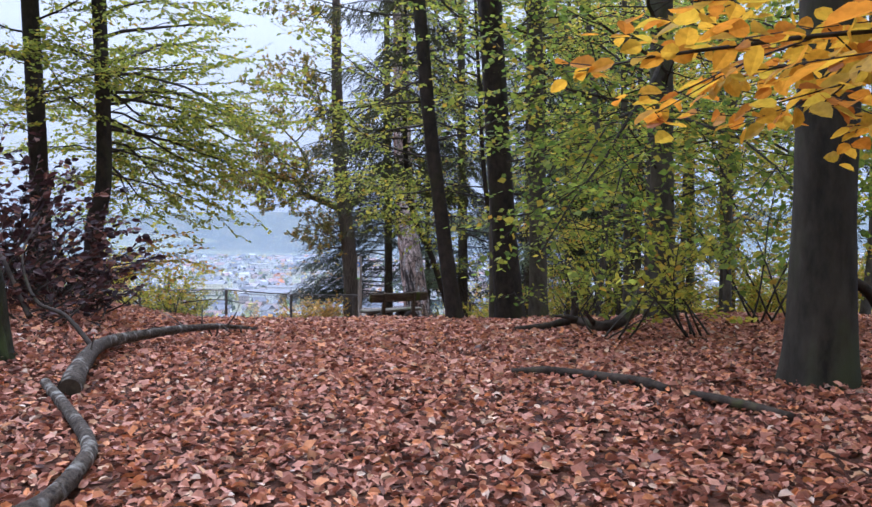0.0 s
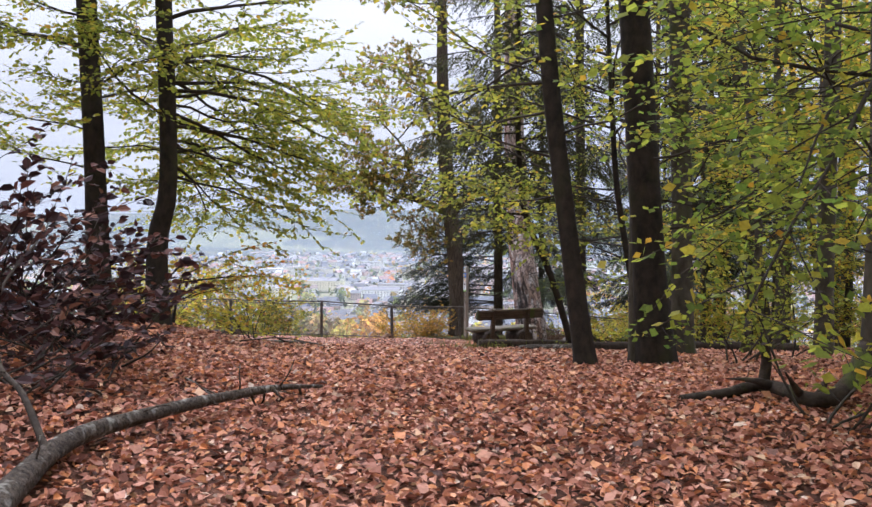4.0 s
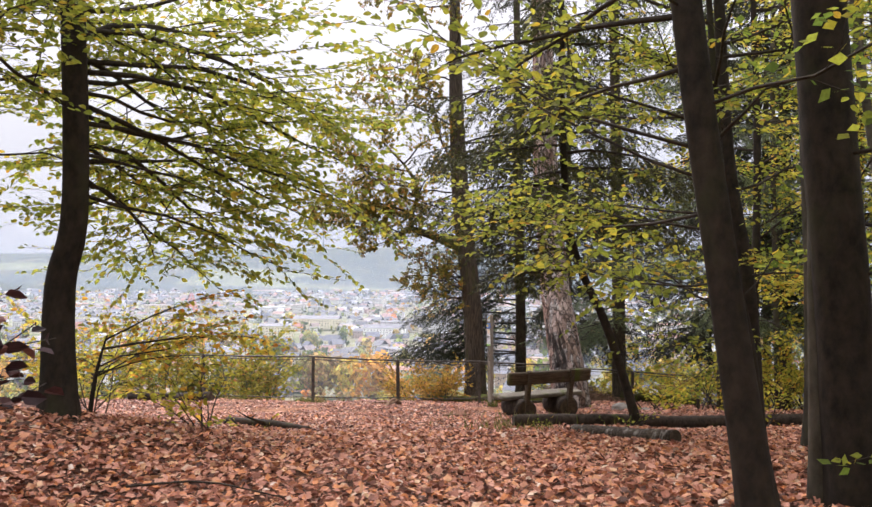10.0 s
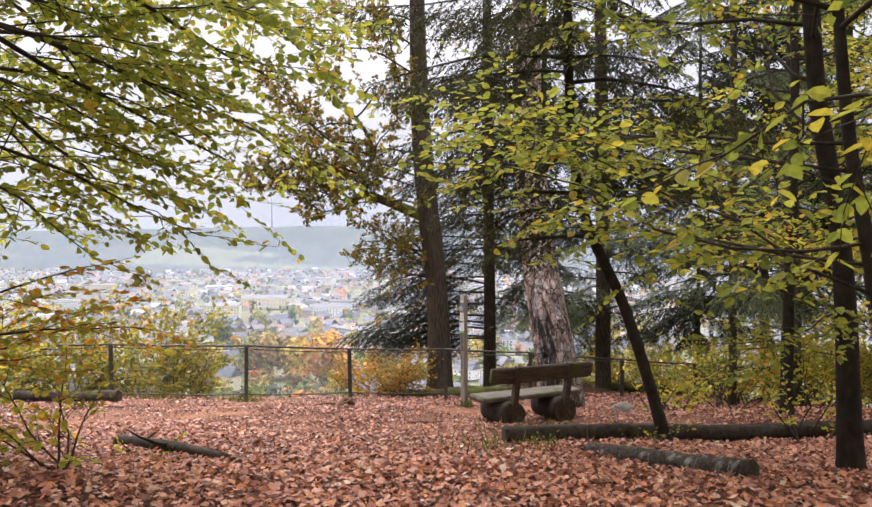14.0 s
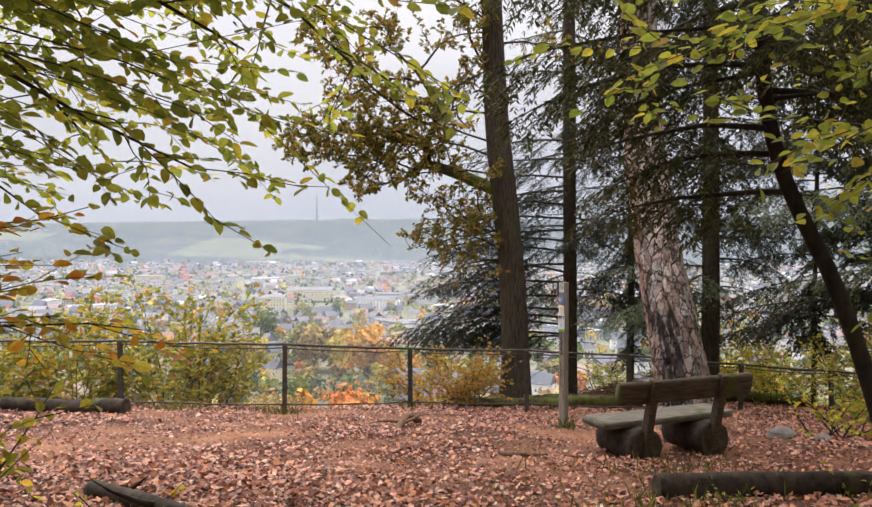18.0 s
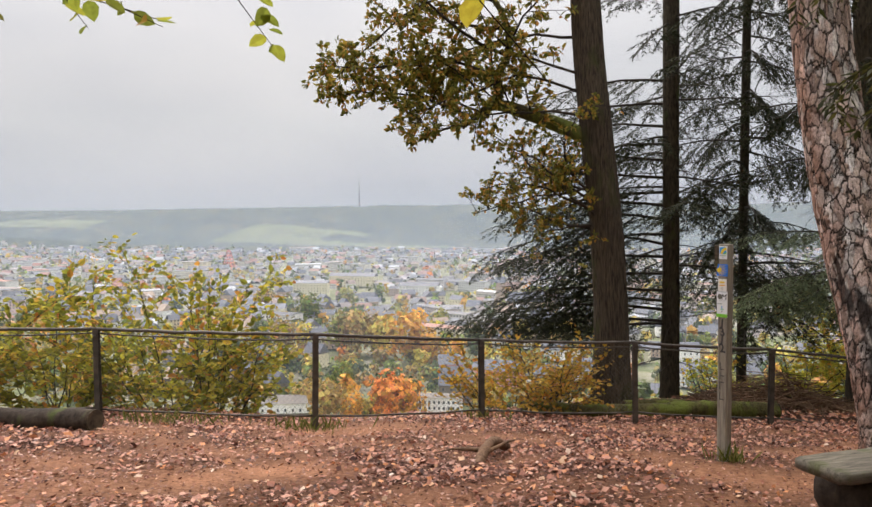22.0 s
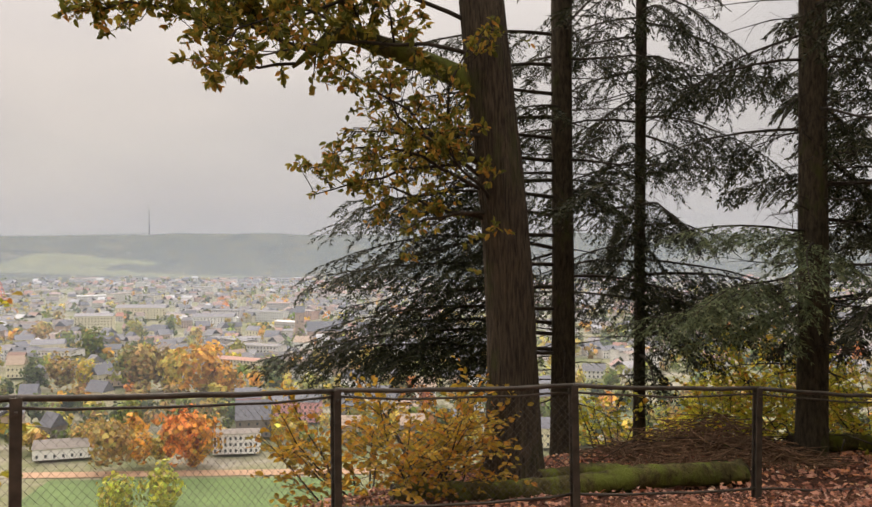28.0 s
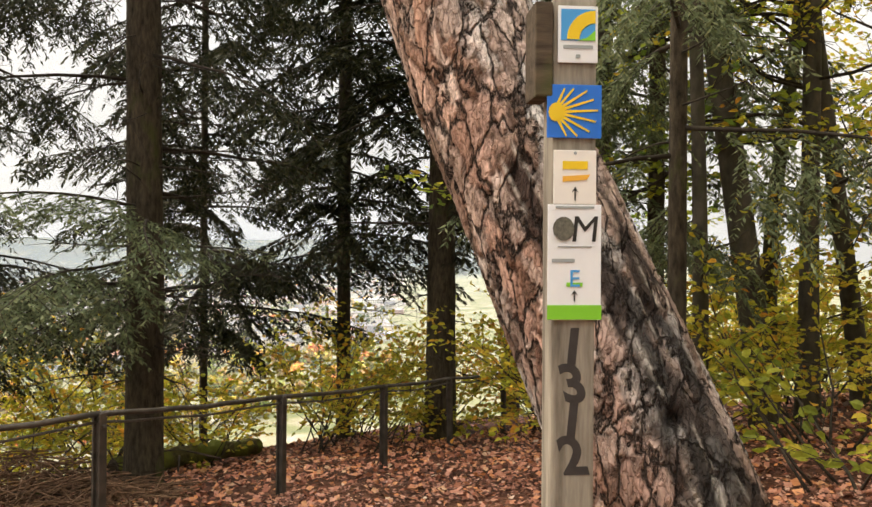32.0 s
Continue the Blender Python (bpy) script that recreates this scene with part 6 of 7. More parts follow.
part("needle_foliage", needles.spikes("needle_foliage", M_NEEDLE, 0.24), pine)


# ---------------------------------------------------------------- fence
FENCE = [(-15.2, 22.6), (-12.9, 24.0), (-10.5, 25.0), (-8.06, 25.38), (-5.57, 25.58), (-4.02, 27.43), (-2.11, 27.94), (-0.35, 28.45), (1.65, 29.2), (3.29, 29.62), (5.1, 30.3), (7.0, 30.9), (8.9, 31.4)]
FTOP = [0.3, 0.28, 0.27, 0.26, 0.226, -0.07, -0.143, -0.266, -0.507, -0.66, -0.86, -1.05, -1.2]
fence = thing("fence", "rusty steel railing with sagging wire mesh along the drop", "fence", (0, 0, 0))


def post_mesh():
    bm = bmesh.new()
    for sx, sy, ox, oy in ((0.06, 0.014, 0, 0.023), (0.014, 0.046, 0, -0.007), (0.06, 0.01, 0, -0.03)):
        g = bmesh.ops.create_cube(bm, size=1.0)
        for v in g["verts"]:
            v.co = Vector((v.co.x * sx + ox, v.co.y * sy + oy, (v.co.z + 0.5) * 1.3 - 1.3))
    me = bpy.data.meshes.new("post")
    bm.to_mesh(me)
    bm.free()
    me.materials.append(M_STEEL)
    return me


POST_ME = post_mesh()
CAP_ME = box_mesh("bolt", 0.02, 0.02, 0.02, M_STEEL, 0.005)
rngw = np.random.default_rng(77)
for k, ((x, y), zt) in enumerate(zip(FENCE, FTOP)):
    nxt = FENCE[min(k + 1, len(FENCE) - 1)]
    prv = FENCE[max(k - 1, 0)]
    ang = math.degrees(math.atan2(nxt[1] - prv[1], nxt[0] - prv[0]))
    post = part("post", POST_ME, fence, m=pose(x, y, zt, rngw.normal(0, 0.8), rngw.normal(0, 0.8), ang))
    part("bolt", CAP_ME, post, m=pose(0, -0.045, -0.09))
    if k + 1 == len(FENCE):
        break
    a, b = np.array((x, y, zt)), np.array((*nxt, FTOP[k + 1]))

    def run(dz, sag, r, n=9, off=0.0):
        u = np.linspace(0, 1, n)[:, None]
        side = unit(np.cross(b - a, (0, 0, 1))) * off
        p = a + (b - a) * u + np.array([0, 0, dz]) + np.array([0, 0, -sag]) * (4 * u * (1 - u)) + side
        p[:, 2] += rngw.normal(0, 0.004, n)
        V, F = tube(p, np.full(n, r), 8)
        return V, F

    V, F = run(-0.005, 0.012, 0.019)
    part("top_rail", npmesh("top_rail", V, [(F, 0)], [M_STEEL]), fence)
    V, F = run(-0.055, 0.03, 0.009)
    part("tension_rod", npmesh("tension_rod", V, [(F, 0)], [M_STEEL]), fence)
    V, F = run(-0.9, 0.02, 0.012)
    part("bottom_rail", npmesh("bottom_rail", V, [(F, 0)], [M_STEEL]), fence)
    # mesh of crossing wires, on the open stretch before the oak only
    if k > 5:
        continue
    L, hgt, cell = float(np.linalg.norm((b - a)[:2])), 0.83, 0.06
    ex = (b - a) / L
    bag = Bag()
    for s in (1, -1):
        c = -hgt
        while c < L + hgt:
            u0, u1 = c, c + hgt * s
            lo, hi = min(u0, u1), max(u0, u1)
            if hi > 0 and lo < L:
                t0 = np.clip((np.clip(u0, 0, L) - u0) / (u1 - u0), 0, 1)
                t1 = np.clip((np.clip(u1, 0, L) - u0) / (u1 - u0), 0, 1)
                p0 = a + ex * (u0 + (u1 - u0) * t0) + np.array([0, 0, -0.9 + hgt * t0])
                p1 = a + ex * (u0 + (u1 - u0) * t1) + np.array([0, 0, -0.9 + hgt * t1])
                if np.linalg.norm(p1 - p0) > 0.02:
                    bag.add(*tube([p0, p1], [0.0011, 0.0011], 4, caps=False))
            c += cell
    part("wire_mesh", bag.mesh("wire_mesh", M_WIRE), fence, "thin galvanised diamond mesh")


# ---------------------------------------------------------------- logs and fallen branches
def log_thing(name, label, pts, r0, r1, mat, seed, sides=14, n=26, cut=True, category="log", stubs=0, rough=0.04, hanging=0):
    rng = np.random.default_rng(seed)
    n = n if sides < 8 else n * 2
    P = smooth_line(pts, n)
    if sides >= 8:
        wav = np.cumsum(rng.normal(0, 1, (n, 3)), axis=0)
        wav -= np.linspace(0, 1, n)[:, None] * wav[-1]
        for c in range(3):
            wav[:, c] = np.convolve(np.pad(wav[:, c], 8, mode="edge"), np.ones(17) / 17, mode="valid")
        P = P + wav * r0 * 0.05
    base = P.mean(axis=0)
    P = P - base
    root = thing(name, label, category, tuple(base))
    rad = taper(r0, r1, n)
    if sides >= 8:
        bumps = np.convolve(rng.normal(0, 1, n), np.ones(17) / 17, mode="same")
        rad = rad * (1 + 0.1 * bumps)
    V, F = tube(P, rad, sides, rough, rng)
    part("bark", npmesh("bark", V, [(F, 0)], [mat]), root)
    for k in range(stubs):
        q, t = sample(P, rng.uniform(0.2, 0.95))
        d = unit(rng.normal(0, 1, 3) * np.array([1, 1, 0.6]) + np.array([0, 0, 0.4]))
        B = wander(rng, q, d, rng.uniform(0.15, 0.5), 4, 0.15)
        VV, FF = tube(B, taper(r1 * 0.6, 0.004, 4), 6)
        part("twig", npmesh("twig", VV, [(FF, 0)], [mat]), root)
    for k in range(hanging):
        q, t = sample(P, 0.5 + 0.48 * (k + rng.random()) / hanging)
        B = wander(rng, q, (rng.normal(0, 0.5), rng.normal(0, 0.5), -1), rng.uniform(0.08, 0.16), 4, 0.3)
        VV, FF = tube(B, taper(0.014, 0.006, 4), 6)
        part("twig", npmesh("twig", VV, [(FF, 0)], [M_DARKLOG]), root)
    if cut:
        for i, s in ((0, 1), (-1, -1)):
            d = unit(P[1] - P[0]) if i == 0 else unit(P[-1] - P[-2])
            c = P[i] - d * s * 0.004
            VV, FF = tube([c, c - d * s * 0.012], [r0 * 0.93 if i == 0 else r1 * 0.93] * 2, sides)
            part("cut_end", npmesh("cut_end", VV, [(FF, 0)], [M_ENDGRAIN], False), root)
    return root


def on(x, y, dz=0.0):
    return (x, y, gz(x, y) + dz)


log_thing("fallen_branch", "long grey fallen branch with peeling bark on the leaves", [on(-1.45, 6.1, 0.07), on(-1.62, 6.7, 0.1), on(-1.75, 7.4, 0.11), on(-1.6, 8.2, 0.15), on(-1.4, 9.0, 0.15), on(-1.3, 9.5, 0.11), on(-1.15, 10.1, 0.05)], 0.076, 0.013, M_DEADWOOD, 201, stubs=7, category="branch", rough=0.035, sides=20, hanging=7)
log_thing("fallen_branch", "side limb of a fallen branch among the brush", [on(-1.7, 7.1, 0.12), on(-2.1, 7.5, 0.25), on(-2.6, 8.0, 0.25), on(-3.0, 8.6, 0.55), on(-3.1, 9.2, 0.9)], 0.022, 0.008, M_DARKLOG, 202, cut=False, stubs=4, category="branch")
log_thing("fallen_branch", "pale lichen-covered fallen log on the leaves", [on(-1.68, 6.25, 0.04), on(-1.2, 5.5, 0.05), on(-0.75, 4.75, 0.06), on(-0.6, 4.35, 0.06), on(-0.58, 3.9, 0.05), on(-0.75, 3.5, 0.05)], 0.034, 0.045, M_DEADWOOD, 203, category="branch", rough=0.035, sides=20)
log_thing("fallen_branch", "dark rotting branch sunk in the leaves", [on(1.5, 6.92, 0.03), on(1.75, 6.88, 0.06), on(1.98, 6.75, 0.05), on(2.3, 6.3, 0.05), on(2.45, 6.1, 0.02)], 0.032, 0.04, M_DARKLOG, 204, category="branch", cut=False)
log_thing("fallen_branch", "short rotten piece of branch in the leaves", [on(2.55, 5.98, 0.02), on(2.7, 5.78, 0.045), on(2.95, 5.35, 0.02)], 0.033, 0.03, M_DARKLOG, 205, category="branch", cut=False)
log_thing("tree_root", "dark uprooted root with upturned arms", [on(1.75, 9.8, 0.03), on(2.1, 10.0, 0.06), on(2.4, 10.1, 0.1), on(2.65, 9.6, 0.08), on(2.9, 9.75, 0.15), on(3.15, 10.1, 0.38)], 0.035, 0.07, M_DARKLOG, 206, stubs=3, category="root")
log_thing("tree_root", "upright dark root arm", [on(2.4, 10.1, 0.05), on(2.42, 10.12, 0.2), on(2.4, 10.1, 0.42)], 0.05, 0.035, M_DARKLOG, 207, cut=False, category="root")
log_thing("fallen_branch", "dark arched branch lying in the undergrowth", [on(4.2, 8.3, 0.03), on(4.35, 8.6, 0.3), on(4.7, 8.9, 0.5), on(5.1, 9.0, 0.42), on(5.4, 9.2, 0.1), on(5.7, 9.5, 0.02)], 0.07, 0.04, M_DARKLOG, 218, cut=False, category="branch", stubs=4)
log_thing("log", "long dark log lying behind the bench", [on(-0.8, 20.2, 0.09), on(0.6, 20.55, 0.1), on(2.2, 20.95, 0.1), on(3.9, 21.3, 0.1), on(5.6, 21.5, 0.1)], 0.115, 0.1, M_DARKLOG, 208)
log_thing("log", "short mossy log with a dark sawn end", [on(0.1, 19.3, 0.03), on(0.7, 18.35, 0.07), on(1.25, 17.5, 0.08)], 0.08, 0.095, M_DEADWOOD, 209)
log_thing("log", "dark branch lying at the edge of the path", [on(-5.0, 19.3, 0.05), on(-4.2, 18.72, 0.06), on(-3.4, 18.1, 0.03)], 0.075, 0.045, M_DARKLOG, 210, stubs=3)
log_thing("log", "dark log with a charred end by the fence", [on(-7.45, 24.35, 0.1), on(-8.3, 24.5, 0.1), on(-9.4, 24.6, 0.1)], 0.12, 0.1, M_DARKLOG, 211)
log_thing("mossy_log", "moss-covered log at the foot of the oak", [on(-3.6, 28.4, 0.07), on(-2.6, 28.62, 0.08), on(-1.7, 28.85, 0.1), on(-0.9, 29.1, 0.14), on(-0.1, 29.4, 0.12)], 0.095, 0.115, M_MOSS, 212, rough=0.1)
log_thing("mossy_log", "short mossy log in front of the oak", [on(-2.2, 29.05, 0.12), on(-1.7, 29.2, 0.16), on(-1.1, 29.35, 0.12)], 0.07, 0.09, M_MOSS, 213, rough=0.1)
log_thing("mossy_log", "dark mossy log beyond the fence posts", [on(1.6, 32.0, 0.1), on(2.6, 32.0, 0.14), on(3.6, 32.2, 0.12)], 0.12, 0.1, M_MOSS, 214, rough=0.1)
log_thing("branch", "short stick on the bare ground", [on(-2.15, 22.15, 0.025), on(-2.0, 22.05, 0.035), on(-1.88, 22.1, 0.03), on(-1.7, 22.0, 0.025)], 0.03, 0.024, M_EARTHWOOD, 215, category="branch")
log_thing("branch", "thin grey sapling leaning in the brush", [on(-4.9, 9.6, 0.0), on(-5.1, 9.9, 1.0), on(-5.35, 10.1, 2.2), on(-5.7, 10.3, 3.6)], 0.03, 0.014, M_DARKLOG, 216, cut=False, category="branch")
log_thing("branch", "thin dark branch leaning from the brush pile", [on(-2.6, 7.9, 0.1), on(-3.2, 8.4, 0.7), on(-4.0, 9.1, 1.2), on(-4.7, 9.8, 1.5)], 0.022, 0.01, M_DARKLOG, 217, cut=False, category="branch")
rngb = np.random.default_rng(300)
for k in range(46):
    x, y = (rngb.normal(-4.2, 1.2), rngb.normal(9.6, 1.4)) if k < 26 else (rngb.uniform(-0.8, 2.6), rngb.uniform(30.3, 32.6))
    if x > -2.2 and k < 26:
        continue
    a, L = rngb.uniform(0, 6.28), rngb.uniform(0.5, 1.5)
    z0, z1 = gz(x, y) + rngb.uniform(0.03, 0.3), 0
    p1 = (x + math.cos(a) * L, y + math.sin(a) * L)
    log_thing("stick", "thin dry stick in the brushwood", [(x, y, z0), (x + math.cos(a) * L * 0.5, y + math.sin(a) * L * 0.5, gz(x, y) + 0.15 + rngb.uniform(0, 0.2)), (*p1, gz(*p1) + rngb.uniform(0.03, 0.25))],
              rngb.uniform(0.006, 0.014), 0.004, M_DARKLOG, 310 + k, 5, 6, False, "branch", 0, 0.0)

bag = Bag()
for k in range(700):
    x, y = rngb.uniform(-1.0, 1.3), rngb.uniform(30.0, 32.2)
    hh = 0.55 * math.exp(-((x - 0.1) / 0.9) ** 2 - ((y - 31.0) / 0.8) ** 2)
    a, L = rngb.uniform(0, 6.28), rngb.uniform(0.2, 0.6)
    z0 = gz(x, y) + hh * rngb.uniform(0.3, 1.0)
    bag.add(*tube([(x - math.cos(a) * L, y - math.sin(a) * L, z0 + rngb.normal(-0.06, 0.08)), (x, y, z0 + 0.03), (x + math.cos(a) * L, y + math.sin(a) * L, z0 + rngb.normal(-0.06, 0.08))], (0.007, 0.006, 0.003), 4, caps=False))
tagged(new("brushwood", bag.mesh("brushwood", M_EARTHWOOD)), "heap of thin dry brushwood behind the fence", "brushwood", kind="stuff")


def stump(label, x, y, r, h, mat, seed, name="tree_stump"):
    rng = np.random.default_rng(seed)
    root = thing(name, label, "stump", on(x, y))
    V, F = tube([(0, 0, -0.1), (0, 0, 0.0), (0.01, 0, h * 0.4), (0.02, 0.01, h * 0.8), (0.03, 0.02, h)], [r * 1.5, r * 1.25, r, r * 0.8, r * 0.55], 14, 0.12, rng)
    part("wood", npmesh("wood", V, [(F, 0)], [mat]), root)
    return root


log_thing("tree_root", "broken root sticking out of the bare earth", [on(-3.52, 23.62, -0.03), on(-3.5, 23.8, 0.06), on(-3.44, 24.05, 0.13), on(-3.36, 24.35, 0.04)], 0.05, 0.04, M_EARTHWOOD, 401, cut=False, category="root", stubs=2)
stump("mossy stump beside the leafy path", -2.35, 6.7, 0.17, 0.62, M_STUMPMOSS, 403)


def boulder(label, x, y, sx, sy, sz, seed):
    rng = np.random.default_rng(seed)
    bm = bmesh.new()
    bmesh.ops.create_icosphere(bm, subdivisions=3, radius=1.0)
    for v in bm.verts:
        k = 1 + 0.18 * noise.noise(v.co * 1.7 + Vector((seed, 0, 0))) + 0.06 * noise.noise(v.co * 5)
        v.co = Vector((v.co.x * sx * k, v.co.y * sy * k, v.co.z * sz * k))
    me = bpy.data.meshes.new("stone")
    bm.to_mesh(me)
    bm.free()
    me.materials.append(M_STONE)
    ob = new("stone", me)
    ob.matrix_world = pose(x, y, gz(x, y) + sz * 0.3)
    return tagged(ob, label, "stone")


boulder("grey angular stone on the ground by the bench", 1.0, 23.75, 0.17, 0.13, 0.11, 3)
boulder("small grey stone near the bench", 1.5, 23.9, 0.1, 0.08, 0.06, 5)

# ---------------------------------------------------------------- bench
BX, BY, BROT = -0.42, 22.5, 30.0
BZ = gz(BX, BY)
bench = thing("bench", "weathered wooden bench on two log feet facing the valley", "bench", (BX, BY, BZ), BROT)


def lathe_log(r, length, seed):
    rng = np.random.default_rng(seed)
    V, F = tube(smooth_line([(0, -length / 2, 0), (0, 0, 0.005), (0, length / 2, 0)], 10), np.full(10, r), 20, 0.018, rng)
    return npmesh("log_foot", V, [(F, 0)], [M_DARKLOG])


def plank_mesh(name, sx, sy, sz, mat, seed, crown=0.0):
    """A hewn plank: wavy edges, worn corners, its top rounded by crown."""
    rng = np.random.default_rng(seed)
    n, ring = 30, 20
    a = np.linspace(0, 2 * np.pi, ring, endpoint=False)
    c, q = np.cos(a), np.sin(a)
    # a rounded box as the section
    yy, zz = np.sign(c) * np.abs(c) ** 0.28, np.sign(q) * np.abs(q) ** 0.28
    x = np.linspace(-sx / 2, sx / 2, n)
    wav = np.convolve(rng.normal(0, 1, n + 8), np.ones(9) / 9, mode="valid")
    V = []
    for i in range(n):
        end = 0.93 if i in (0, n - 1) else 1.0
        top = 1 - crown * (1 - np.sqrt(np.clip(1 - yy * yy, 0, 1))) * (zz > 0)
        V += [(x[i], sy / 2 * yy[k] * end + 0.006 * wav[i], sz / 2 * zz[k] * end * top[k] + 0.008 * wav[::-1][i] + rng.normal(0, 0.0012) + sz / 2) for k in range(ring)]
    i, k = np.arange(n - 1)[:, None] * ring, np.arange(ring)[None, :]
    F = np.stack([i + k, i + (k + 1) % ring, i + ring + (k + 1) % ring, i + ring + k], axis=-1).reshape(-1, 4)
    ends = [list(range(ring))[::-1], list(range((n - 1) * ring, n * ring))]
    return npmesh(name, V, [(F, 0), (ends, 0)], [mat], True)


for sx in (-0.42, 0.42):
    foot = part("log_foot", lathe_log(0.19, 0.64, int(sx * 100) + 500), bench, "dark round log", m=pose(sx, 0.14, 0.165))
    for end in (-1, 1):
        V, F = tube([(0, end * 0.318, 0), (0, end * 0.326, 0)], [0.172, 0.165], 20)
        part("sawn_end", npmesh("sawn_end", V, [(F, 0)], [M_ENDGRAIN], False), foot)
    arm = part("back_support", box_mesh("back_support", 0.085, 0.11, 0.88, M_BENCHWOOD, 0.016, 0.9), bench, m=pose(sx, -0.12, 0.02, 13, 0, 0))
    part("bolt", box_mesh("bolt", 0.022, 0.014, 0.022, M_STEEL, 0.005), arm, m=pose(0, -0.057, 0.72))
part("seat", plank_mesh("seat", 1.62, 0.43, 0.08, M_SEATWOOD, 611), bench, "thick grey seat plank", m=pose(0, 0.2, 0.335))
part("backrest", plank_mesh("backrest", 1.62, 0.085, 0.23, M_BENCHWOOD, 612, 0.25), bench, "broad brown backrest plank", m=pose(0, -0.225, 0.64, 13, 0, 0))

# ---------------------------------------------------------------- waymark post
SX, SY = -1.503, 24.274
SZ = gz(SX, SY)
sign = thing("waymark_post", "weathered square wooden post with hiking trail plates", "signpost", (SX, SY, SZ), -43)
TOPZ = 1.258 - SZ
part("post", box_mesh("post", 0.085, 0.085, TOPZ + 0.05, M_POSTWOOD, 0.006), sign, m=pose(0, 0, -0.05))
part("side_board", box_mesh("side_board", 0.034, 0.1, 0.18, M_BENCHWOOD, 0.004), sign, "short brown board at the post's side", m=pose(-0.061, 0.0, TOPZ - 0.19))


def plate(name, w, h, zc, mat, dx=0.0, label=""):
        return part(name, box_mesh(name, w, 0.004, h, mat, 0.001), sign, label, m=pose(dx, -0.047, zc - h * 1.1 / 2) @ Matrix.Diagonal((1.1, 1, 1.1, 1)))


def flat_shape(name, pts, mat, parent, y=-0.0035):
    V = [(x, y, z) for x, z in pts]
    n = len(V)
    V2 = V + [(x, y + 0.001, z) for x, z in pts]
    fs = [tuple(range(n))[::-1], tuple(range(n, 2 * n))] + [(i, (i + 1) % n, n + (i + 1) % n, n + i) for i in range(n)]
    me = bpy.data.meshes.new(name)
    me.from_pydata(V2, [], fs)
    me.materials.append(mat)
    me.update()
    return part(name, me, parent)


def bar(name, x0, z0, x1, z1, mat, parent):
    return flat_shape(name, [(x0, z0), (x1, z0), (x1, z1), (x0, z1)], mat, parent)


def lettering(name, body, size, x, z, mat, parent, y=-0.0035, thick=0.0004, shear=0.0, bold=0.0):
    cu = bpy.data.curves.new(name, "FONT")
    cu.body, cu.size, cu.align_x, cu.extrude, cu.shear = body, size, "CENTER", thick, shear
    cu.offset = bold
    tmp = bpy.data.objects.new(name, cu)
    scene.collection.objects.link(tmp)
    bpy.context.view_layer.update()
    me = bpy.data.meshes.new_from_object(tmp.evaluated_get(bpy.context.evaluated_depsgraph_get()))
    bpy.data.objects.remove(tmp)
    me.materials.clear()
    me.materials.append(mat)
    return part(name, me, parent, m=pose(x, y, z, 90, 0, 0))


def arc(cx, cz, r, a0, a1, n=10):
    return [(cx + r * math.cos(math.radians(a0 + (a1 - a0) * i / n)), cz + r * math.sin(math.radians(a0 + (a1 - a0) * i / n))) for i in range(n + 1)]


Z1, Z2, Z3, Z4 = 1.187, 1.041, 0.916, 0.754
p1 = plate("trail_plate", 0.07, 0.098, Z1 - SZ, M_WHITE, 0.004, "white plate with a yellow and blue swirl")
bar("print", -0.03, 0.038, 0.03, 0.092, M_SKYBLUE, p1)
flat_shape("print", [*arc(0.03, 0.04, 0.05, 180, 90), *arc(0.03, 0.04, 0.028, 90, 180)], M_YELLOW, p1, -0.0045)
flat_shape("print", [(0.0, 0.038), (0.03, 0.038), (0.03, 0.056), (0.016, 0.044)], M_GREEN, p1, -0.0045)
bar("print", -0.026, 0.024, 0.026, 0.03, M_GREYPRINT, p1)
bar("print", -0.004, 0.008, 0.004, 0.014, M_GREYPRINT, p1)
p2 = plate("shell_plate", 0.096, 0.092, Z2 - SZ, M_BLUE, -0.002, "blue plate with a yellow shell sign")
for a in (-62, -45, -28, -12, 3, 18, 33, 50, 66):
    ca, sa = math.cos(math.radians(a)), math.sin(math.radians(a))
    r0, r1, w = 0.006, min(0.078 - 0.016 * abs(a) / 60, 0.041 / max(abs(sa), 0.1)), 0.0028
    ox, oz = -0.036, 0.044
    flat_shape("ray", [(ox + r0 * ca + w * sa, oz + r0 * sa - w * ca), (ox + r1 * ca + w * 0.5 * sa, oz + r1 * sa - w * 0.5 * ca), (ox + r1 * ca - w * 0.5 * sa, oz + r1 * sa + w * 0.5 * ca), (ox + r0 * ca - w * sa, oz + r0 * sa + w * ca)], M_YELLOW, p2)
flat_shape("print", [(-0.034 + 0.012 * math.cos(i * 0.52), 0.044 + 0.016 * math.sin(i * 0.52)) for i in range(12)], M_YELLOW, p2, -0.0045)
p3 = plate("trail_plate", 0.075, 0.093, Z3 - SZ, M_CREAM, 0.0, "cream plate with an orange mark and a black arrow")
bar("print", -0.022, 0.06, 0.022, 0.074, M_YELLOW, p3)
